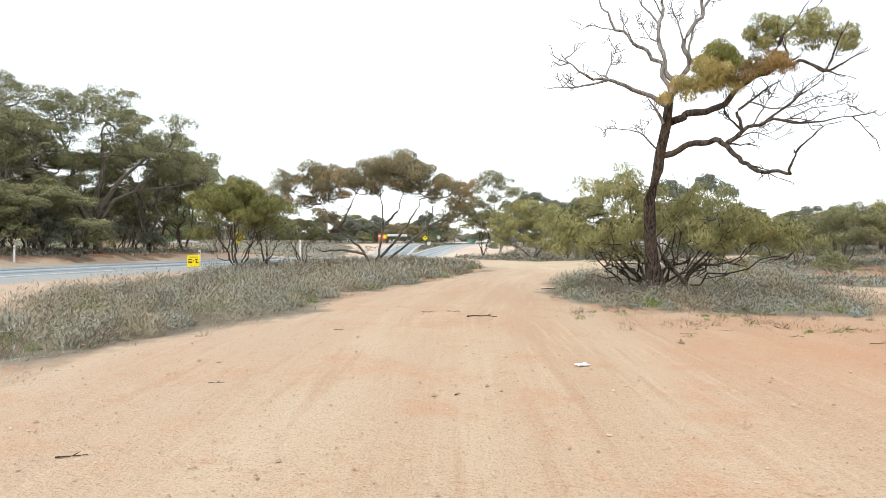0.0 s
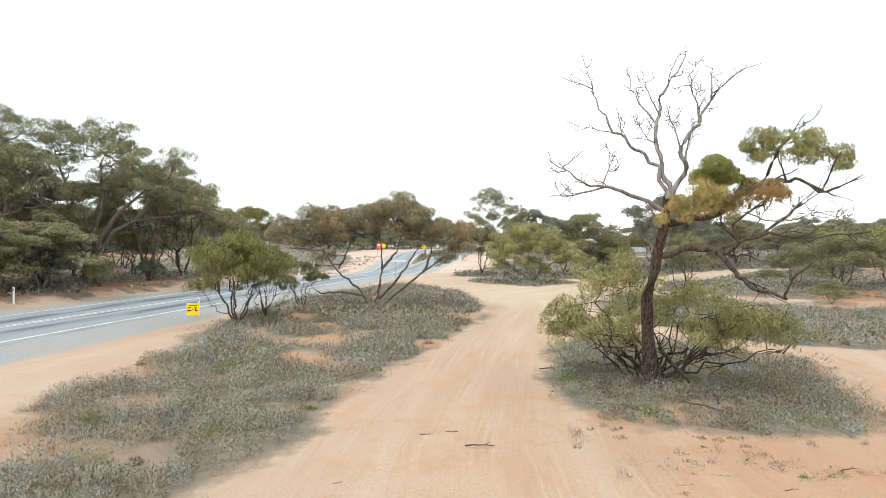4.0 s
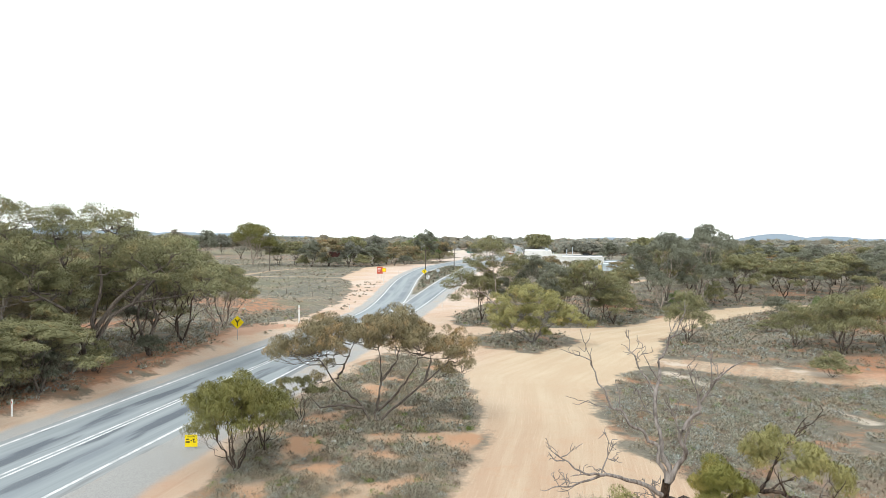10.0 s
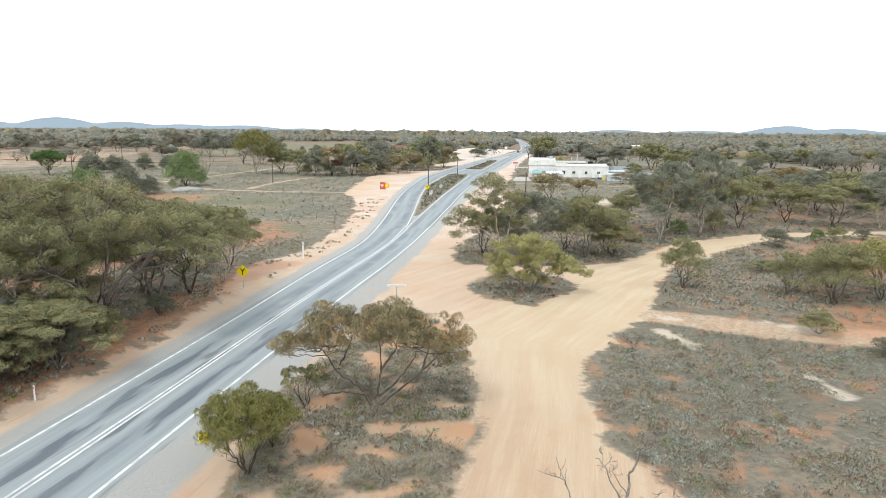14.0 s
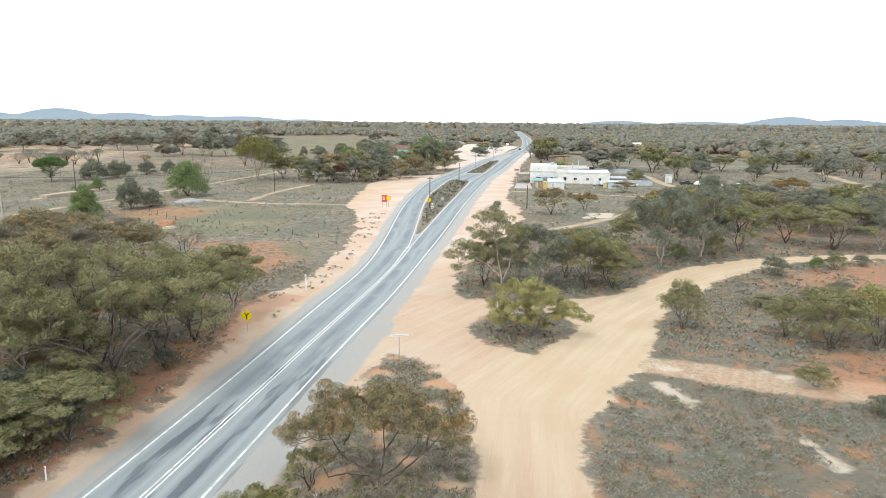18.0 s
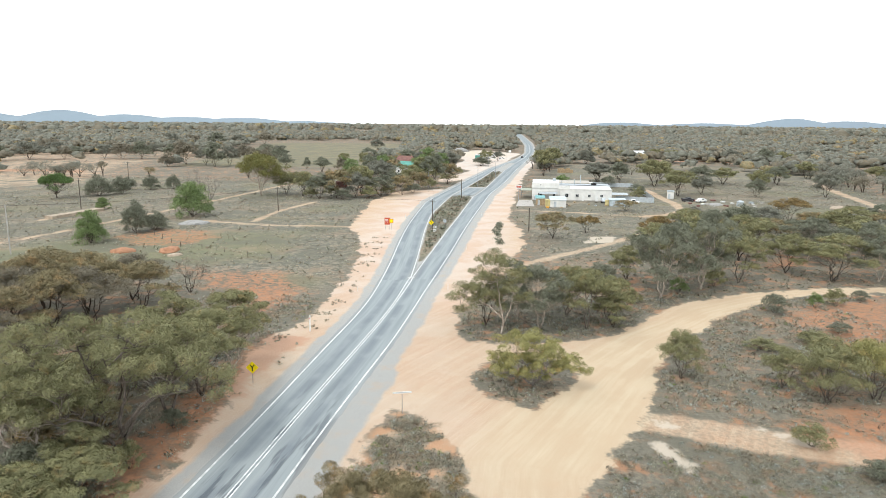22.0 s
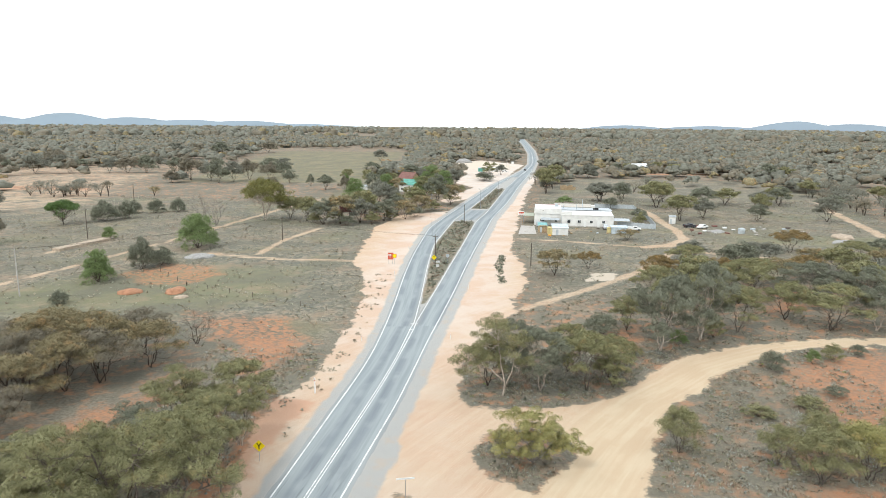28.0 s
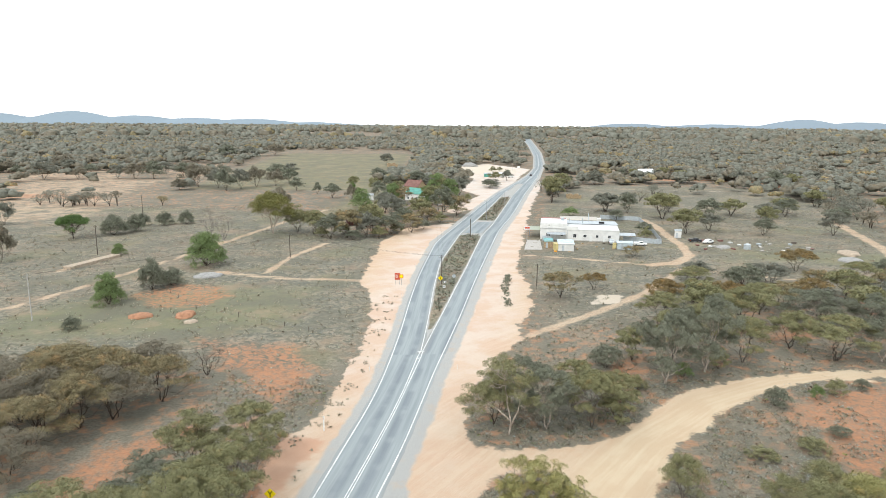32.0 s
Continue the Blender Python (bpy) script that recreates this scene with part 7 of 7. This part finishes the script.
# ---- poles ----
def power_pole(x, y, h, label="weathered timber power pole with a crossarm", arm=1.8, turn=0.0, material=None):
    t = thing("power_pole", at_land(x, y, turn), label, "power pole", "power poles")
    part("pole", rod(bmesh.new(), (0, 0, -0.2), (0, 0, h), 0.15, 0.11, 10), material or TIMBER, t)
    if arm:
        part("crossarm", box(bmesh.new(), (arm, 0.1, 0.12), (0, -0.16, h - 0.5), 0, 0.01), TIMBER, t)
        for s in (-0.45, 0, 0.45):
            part("insulator", rod(bmesh.new(), (s * arm, -0.16, h - 0.44), (s * arm, -0.16, h - 0.26), 0.05, 0.03), WHITE, t)


def street_lamp(x, y, h, reach, label="grey steel street lamp with a curved arm"):
    t = thing("street_lamp", at_land(x, y), label, "street lamp", "street lamps")
    part("column", rod(bmesh.new(), (0, 0, -0.1), (0, 0, h * 0.9), 0.1, 0.07), STEEL, t)
    pts = [(reach * (1 - math.cos(a)), 0, h * 0.9 + h * 0.1 * math.sin(a)) for a in np.linspace(0, math.pi / 2, 6)]
    V, F = tubes([(pts, [0.06] * 6)], 6)
    part("arm", mesh_of("arm", V, F, STEEL, True), None, t)
    part("lantern", box(bmesh.new(), (0.7, 0.25, 0.14), (reach + 0.25, 0, h), 0, 0.04), WHITE, t, "white lamp head")


POLES = [(-93.1, 141.7, 11.0), (-1.2, 177.5, 8.2), (25.0, 176, 6.2), (-51.4, 212, 7.8), (9.4, 252.6, 7.2), (-6.8, 364, 10.4), (8.1, 444, 8), (-115, 212, 10), (-140, 300, 10)]
for i, (x, y, h) in enumerate(POLES):
    power_pole(x, y, h, arm=0 if i in (0, 2, 4) else 1.6, turn=12, material=CONCRETE if i == 0 else None, label="pale concrete power pole in the paddock" if i == 0 else "weathered timber power pole with a crossarm" if i not in (2, 4) else "plain weathered timber pole")
for x, y, h, reach in ((-3.8, 293.6, 7.7, 1.2), (18.4, 298, 9.1, -1.2), (30.5, 345, 9, -1.5), (48.5, 665, 8.5, 3), (60.4, 603, 6.5, 2), (34, 440, 8, -1.5), (54, 520, 8, -1.5)):
    street_lamp(x, y, h, reach)


def wire(a, b, sag):
    V, F = tubes([([(a[0] + (b[0] - a[0]) * f, a[1] + (b[1] - a[1]) * f, a[2] + (b[2] - a[2]) * f - 4 * sag * f * (1 - f)) for f in np.linspace(0, 1, 13)], [0.014] * 13)], 4)
    tagged(new("overhead_wire", mesh_of("overhead_wire", V, F, RUBBER)), "thin black overhead wire strung between poles", "overhead wire", "overhead wires")


def pole_top(i, side=0.0):
    x, y, h = POLES[i]
    return (x + side * math.cos(radians(12)), y + side * math.sin(radians(12)), float(land(x, y)) + h - 0.28)


for i, j in ((0, 3), (3, 1), (7, 0), (1, 5)):
    for side in (-0.7, 0.7):
        wire(pole_top(i, side), pole_top(j, side), 0.9)


# ---- further signs ----
def board_sign(x, y, w, h, z, turn, face, label, bars=(), legs=2, name="road_sign", legs_material=None):
    t = thing(name, at_land(x, y, turn), label, "road sign")
    part("panel", box(bmesh.new(), (w, 0.03, h), (0, 0, z), 0, 0.01), face, t)
    for k in range(legs):
        px = 0 if legs == 1 else (-0.35 + 0.7 * k) * w
        part("post", rod(bmesh.new(), (px, 0.05, -0.1), (px, 0.05, z + h * 0.4), 0.035), legs_material or STEEL, t)
    for bx, bz, bw, bh, mat in bars:
        part("bar", box(bmesh.new(), (bw, 0.008, bh), (bx, -0.02, z + bz)), mat, t)
    return t


board_sign(-13.4, 176.5, 1.5, 1.9, 2.3, 0, RED, "red information sign with an orange diamond panel", [(-0.2, 0.4, 0.8, 0.14, WHITE), (-0.2, 0.1, 0.8, 0.14, WHITE), (-0.2, -0.25, 0.6, 0.12, WHITE)])
t = board_sign(-12.3, 176.3, 1.1, 1.1, 2.4, 0, ORANGE, "orange warning sign with a yellow diamond beside a red one", [], 1)
b = bmesh.new()
bmesh.ops.create_cube(b, size=1, matrix=pose(0, -0.03, 2.4, 0, 45, 0) @ Matrix.Diagonal((0.7, 0.02, 0.7, 1)))
part("diamond", b, YELLOW, t)
t = board_sign(-3.3, 62.4, 1.9, 0.2, 2.35, 8, WHITE, "white street name blade on a thin steel post", [(0.0, 0.0, 1.3, 0.03, ZINC)], 1, "street_sign")
board_sign(-0.4, 176.2, 0.9, 0.5, 0.9, 0, WHITE, "white keep-clear board with dark bars on the median", [(-0.25, 0, 0.1, 0.4, BLACK), (0.25, 0, 0.1, 0.4, BLACK)], 2)
board_sign(-0.5, 172.5, 0.8, 0.7, 0.6, 0, WHITE, "small white board low on the median", [(0, 0, 0.5, 0.1, BLACK)], 2)
t = thing("octagonal_sign", at_land(2.2, 177.5), "grey back of an octagonal sign on a steel post", "road sign")
part("post", rod(bmesh.new(), (0, 0.04, -0.1), (0, 0.04, 2.6), 0.035), STEEL, t)
part("panel", rod(bmesh.new(), (0, -0.01, 2.3), (0, 0.02, 2.3), 0.5, None, 8), ZINC, t)
t = thing("roadhouse_sign", at_land(30.3, 243), "red and white pole sign in front of the roadhouse", "sign")
part("post", rod(bmesh.new(), (0, 0, -0.1), (0, 0, 5.4), 0.1), STEEL, t)
part("panel", box(bmesh.new(), (2.2, 0.2, 1.3), (0, -0.05, 5.4), 0, 0.03), WHITE, t)
part("bar", box(bmesh.new(), (1.9, 0.02, 0.4), (0, -0.17, 5.6)), RED, t)
part("bar", box(bmesh.new(), (1.7, 0.02, 0.22), (0, -0.17, 5.15)), RED, t)
board_sign(68.6, 628, 2.6, 2.0, 2.2, 10, WHITE, "large white board at the far yard", [])


# ---- vehicles ----
def vehicle(x, y, turn, paint, label, name="pickup", tray=True):
    t = thing(name, at_land(x, y, turn), label, "car")
    b = bmesh.new()
    box(b, (4.6, 1.75, 0.62), (0, 0, 0.72), 0, 0.12)
    part("body", b, paint, t)
    cab = bmesh.new()
    r2 = bmesh.ops.create_cube(cab, size=1, matrix=pose(0.25 if tray else -0.1, 0, 1.3) @ Matrix.Diagonal((1.7 if tray else 2.6, 1.6, 0.62, 1)))
    for v in r2["verts"]:
        if v.co.z > 1.3:
            v.co.x = (v.co.x - 0.2) * 0.74 + 0.2
            v.co.y *= 0.84
    c2 = part("cab", cab, paint, t)
    for s in (-1, 1):
        part("side_window", box(bmesh.new(), (1.1, 0.03, 0.38), (0.25, s * 0.765, 1.3)), GLASS, c2)
    part("windscreen", box(bmesh.new(), (0.04, 1.3, 0.4), (1.02 if tray else 1.1, 0, 1.3)), GLASS, c2)
    for px in (-1.45, 1.45):
        for s in (-1, 1):
            w = part("wheel", rod(bmesh.new(), (px, s * 0.72, 0.34), (px, s * 0.92, 0.34), 0.34, None, 16), RUBBER, t)
            part("rim", rod(bmesh.new(), (px, s * 0.9, 0.34), (px, s * 0.935, 0.34), 0.19, None, 12), STEEL, w)
    for s in (-1, 1):
        part("headlight", box(bmesh.new(), (0.05, 0.35, 0.16), (2.3, s * 0.62, 0.8), 0, 0.01), ZINC, t)
        part("tail_light", box(bmesh.new(), (0.05, 0.16, 0.25), (-2.3, s * 0.76, 0.8), 0, 0.01), RED, t)
    if tray:
        part("tray", box(bmesh.new(), (1.9, 1.8, 0.35), (-1.35, 0, 1.12), 0, 0.04), paint, t)
    return t


vehicle(71.3, 237.8, -8, WHITE, "white utility parked beside the sheet fence", "utility_truck")
vehicle(61.5, 241.0, 80, ZINC, "small pale grey car parked by the wall", "parked_car", False)
vehicle(94.5, 246.0, 10, DARK_PAINT, "dark utility parked among yard clutter", "utility_truck")
vehicle(98.5, 243.5, 30, WHITE, "white trailer-bodied vehicle in the yard", "parked_car", False)
vehicle(70.5, 551.0, 78, DARK_PAINT, "dark car on the road by the village", "parked_car", False)
vehicle(52, 534, 10, WHITE, "white vehicle in the far yard", "utility_truck")


# ---- yard clutter, mounds and litter ----
def mound(x, y, w, h, material, label, seed):
    rng = random.Random(seed)
    b = bmesh.new()
    bmesh.ops.create_icosphere(b, subdivisions=3, radius=1.0)
    for v in b.verts:
        k = 1 + 0.25 * noise.noise(v.co * 1.7 + Vector((seed, 0, 0)))
        v.co = Vector((v.co.x * w / 2 * k, v.co.y * w * 0.36 * k, max(-0.1, v.co.z * h * k)))
    me = bpy.data.meshes.new("soil_mound")
    b.to_mesh(me)
    b.free()
    me.materials.append(material)
    me.polygons.foreach_set("use_smooth", [True] * len(me.polygons))
    ob = new("soil_mound", me)
    ob.matrix_world = at_land(x, y, rng.uniform(0, 90))
    tagged(ob, label, "mound")


RED_EARTH = plain("loose_red_earth", (0.42, 0.215, 0.125), 0.95, spread=0.3, scale=1.2, bump=0.5)
GREY_GRAVEL = plain("grey_gravel_heap", (0.36, 0.35, 0.33), 0.95, spread=0.3, scale=2, bump=0.5)
PALE_EARTH = plain("pale_tan_earth", (0.46, 0.37, 0.28), 0.95, spread=0.3, scale=1.2, bump=0.5)
mound(-70.5, 145.5, 5.6, 0.9, RED_EARTH, "heap of loose red earth in the paddock", 1)
mound(-60.5, 147.0, 5.8, 1.0, RED_EARTH, "heap of loose red earth in the paddock", 2)
mound(-57.5, 142.0, 3.5, 0.5, PALE_EARTH, "low heap of pale earth in the paddock", 3)
mound(-68.5, 184.0, 8.0, 0.9, GREY_GRAVEL, "flat heap of grey gravel by the farm track", 4)
mound(101, 236, 7, 0.7, GREY_GRAVEL, "heap of grey gravel by the yard", 5)
mound(140, 225, 10, 1.2, PALE_EARTH, "heap of pale tan earth on the flat", 6)
mound(134, 214, 9, 0.9, GREY_GRAVEL, "heap of grey gravel on the flat", 7)
mound(23, 662, 16, 4.0, GREY_GRAVEL, "large heap of grey road gravel in the far yard", 8)

t = thing("water_tank", at_land(108.2, 232.5), "small round zinc water tank with a conical lid", "water tank")
part("body", rod(bmesh.new(), (0, 0, -0.05), (0, 0, 1.7), 1.2, None, 20), ZINC, t)
part("lid", rod(bmesh.new(), (0, 0, 1.7), (0, 0, 2.15), 1.28, 0.2, 20), ZINC, t)

rng = random.Random(77)
for i in range(26):
    x, y = rng.uniform(92, 132), rng.uniform(228, 250)
    ob = part("scrap_item", box(bmesh.new(), (rng.uniform(0.5, 2.2), rng.uniform(0.4, 1.4), rng.uniform(0.25, 0.9)), (0, 0, 0.25), rng.uniform(0, 180), 0.06), rng.choice([WHITE, ZINC, TIMBER, ROOF_RED, CONCRETE]), None)
    ob.matrix_world = at_land(x, y)
    tagged(ob, "piece of rusty or pale scrap lying in the yard", "scrap", "yard scrap")
for i in range(18):
    x, y = rng.uniform(38, 66), rng.uniform(224, 243)
    ob = part("scrap_item", box(bmesh.new(), (rng.uniform(0.4, 1.2), rng.uniform(0.3, 0.9), rng.uniform(0.2, 0.6)), (0, 0, 0.2), rng.uniform(0, 180), 0.05), rng.choice([WHITE, ZINC, TIMBER, BRICK_TAN, ORANGE]), None)
    ob.matrix_world = at_land(x, y)
    tagged(ob, "small piece of clutter in the roadhouse yard", "scrap", "yard scrap")
slab = new("forecourt", mesh_of("forecourt", [(27.6, 228, float(land(28, 228)) + 0.05), (34, 228, float(land(34, 228)) + 0.05), (36, 248, float(land(36, 248)) + 0.05), (31, 248, float(land(31, 248)) + 0.05)], [(0, 1, 2, 3)], CONCRETE))
tagged(slab, "pale concrete forecourt slab before the roadhouse", kind="structure")


def crumpled(name, x, y, size, material, label, seed):
    rng2 = random.Random(seed)
    b = bmesh.new()
    bmesh.ops.create_grid(b, x_segments=6, y_segments=5, size=0.5)
    for v in b.verts:
        v.co = Vector((v.co.x * size, v.co.y * size * 0.6, 0.015 + rng2.uniform(0, 0.1) * size))
    bmesh.ops.solidify(b, geom=b.faces[:], thickness=0.01)
    me = bpy.data.meshes.new(name)
    b.to_mesh(me)
    b.free()
    me.materials.append(material)
    ob = new(name, me)
    ob.matrix_world = at_land(x, y, rng2.uniform(0, 180))
    tagged(ob, label, name.replace("_", " "))


crumpled("plastic_scrap", 1.62, 7.45, 0.17, WHITE, "torn white plastic scrap lying on the sand", 1)
crumpled("plastic_scrap", -5.0, 34.6, 0.5, WHITE, "white plastic bag caught in the saltbush", 2)
crumpled("plastic_scrap", -7.1, 37.3, 0.5, WHITE, "white plastic scrap under the bushes", 3)
crumpled("plastic_scrap", -4.6, 15.2, 0.22, WHITE, "small white scrap among the saltbush", 4)
crumpled("plastic_scrap", 4.9, 16.2, 0.18, WHITE, "small white scrap by the old tree", 5)


def stick(x, y, n, r, turn, seed, label="dry fallen stick lying on the sand"):
    rg = np.random.default_rng(seed)
    p = bend(rg, (-n / 2, 0, r), (n / 2, 0, r), 8, 0, 0.12)
    p[:, 2] = np.abs(p[:, 2] - r) * 0.3 + r
    tw = [(p, np.linspace(r, r * 0.4, 8)), (bend(rg, p[4], p[4] + np.array([0.2 * n, 0.12 * n, 0.02]), 4, 0, 0.1), [r * 0.6, r * 0.5, r * 0.4, r * 0.2])]
    V, F = tubes(tw, 6)
    ob = new("fallen_stick", mesh_of("fallen_stick", V, F, BARK["dark"], True))
    ob.matrix_world = at_land(x, y, turn)
    tagged(ob, label, "stick", "fallen sticks")


for x, y, n, r, turn in ((0.80, 12.1, 0.6, 0.016, 4), (-2.55, 4.2, 0.2, 0.006, 20), (-2.3, 6.4, 0.16, 0.006, 15), (-1.6, 10.2, 0.16, 0.006, 30), (0.3, 13.0, 0.3, 0.009, -10), (-0.2, 12.8, 0.25, 0.01, 12), (0.1, 6.0, 0.07, 0.007, 40),
                         (4.0, 10.2, 0.35, 0.007, 5), (4.8, 10.6, 0.4, 0.006, -8), (5.6, 10.0, 0.3, 0.006, 14), (6.6, 9.4, 0.45, 0.006, -4), (7.2, 11.0, 0.4, 0.008, 10)):
    stick(x, y, n, r, turn, int(abs(x * 100)))
for i in range(14):
    x, y = rng.uniform(3.5, 10.5), rng.uniform(14, 20)
    stick(x, y, rng.uniform(0.8, 2.2), rng.uniform(0.015, 0.035), rng.uniform(0, 180), 300 + i, "dead branch lying among the saltbush")
near_sand = scatter(206, 420, 2.5, 14, 8.5, 13.5, lambda x, y: np.clip((y - 8.2) / 6, 0.05, 0.6) * np.clip(0.4 + 2.0 * clumpy(x, y, 1.5, 9), 0, 1))
bushes("grass_tuft", "sparse dry tufts on the red sand", near_sand[: len(near_sand) * 2 // 3], 21, 45, 0.16, (0.12, 0.006), "brown", "grass", 1.3, 0.1)
bushes("green_tuft", "small green weeds on the red sand", near_sand[len(near_sand) * 2 // 3:], 22, 60, 0.13, (0.06, 0.011), "grass", "grass", 1.0, 0.1)
edge_west = scatter(207, 1500, -9, 4, 4, 60, lambda x, y: np.exp(-(inside(ISLAND_WEST, x, y) / 0.35) ** 2) * 0.7)
bushes("grass_tuft", "dry tufts and weeds along the track's edge", edge_west, 23, 36, 0.13, (0.11, 0.007), "dry", "grass", 1.4, 0.1)

# pebbles on the near sand
prng = np.random.default_rng(8)
px, py = prng.uniform(-8, 10, 8000), 2.4 + 12 * prng.random(8000) ** 1.6
ok = zones(px, py)["sand"] > 0.2
px, py = px[ok], py[ok]
sz = prng.gamma(2.0, 0.003, len(px)) + 0.003
octa = np.array([(1, 0, 0), (0, 1, 0), (-1, 0, 0), (0, -1, 0), (0, 0, 0.7), (0, 0, -0.4)])
tri = np.array([(0, 1, 4), (1, 2, 4), (2, 3, 4), (3, 0, 4), (1, 0, 5), (2, 1, 5), (3, 2, 5), (0, 3, 5)])
ang = prng.uniform(0, 6.28, len(px))
rot = np.stack([np.stack([np.cos(ang), -np.sin(ang), 0 * ang], 1), np.stack([np.sin(ang), np.cos(ang), 0 * ang], 1), np.stack([0 * ang, 0 * ang, 1 + 0 * ang], 1)], 1)
shape = octa[None] * prng.uniform(0.6, 1.3, (len(px), 6, 3)) * sz[:, None, None]
v = np.einsum("nij,nkj->nki", rot, shape) + np.stack([px, py, land(px, py) + 0.012], 1)[:, None]
f = (tri[None] + 6 * np.arange(len(px))[:, None, None]).reshape(-1, 3)
kk = Nodes("mixed_pebbles")
PEBBLE = kk.done(kk.mix(kk.island(), (0.56, 0.45, 0.34), (0.36, 0.22, 0.14)), 0.9)
tagged(new("pebble", mesh_of("pebble", v.reshape(-1, 3), f, PEBBLE)), "small pale and reddish pebbles on the sand", "pebbles", kind="stuff")


# rusty tank on a tall stand among the village trees
t = thing("tank_stand", at_land(-37.9, 261.1, 20), "rusty red-brown square tank on a tall timber stand", "water tank")
RUST = plain("dark_rusty_iron", (0.13, 0.06, 0.05), 0.85, 0.2, spread=0.4, scale=1.5)
part("tank", box(bmesh.new(), (4.0, 3.2, 2.2), (0, 0, 4.3), 0, 0.06), RUST, t)
part("platform", box(bmesh.new(), (4.8, 4.0, 0.25), (0, 0, 3.1), 0, 0.02), TIMBER, t)
for sx in (-2, 2):
    for sy in (-1.6, 1.6):
        part("leg", rod(bmesh.new(), (sx, sy, -0.1), (sx, sy, 3.05), 0.14), TIMBER, t)
    part("brace", rod(bmesh.new(), (sx, -1.6, 0.6), (sx, 1.6, 2.8), 0.07), TIMBER, t)
for z in (3.6, 4.3, 5.0):
    part("band", box(bmesh.new(), (4.08, 3.28, 0.1), (0, 0, z)), RUST, t)

# low loading bank beside the paddock track
b = bmesh.new()
box(b, (20, 3.0, 1.0), (0, 0, 0.35), 0, 0.15)
ob = part("loading_bank", b, PALE_EARTH, None)
ob.matrix_world = at_land(-110.5, 200.5, 74)
tagged(ob, "low earth loading bank beside the paddock track", "earth bank")
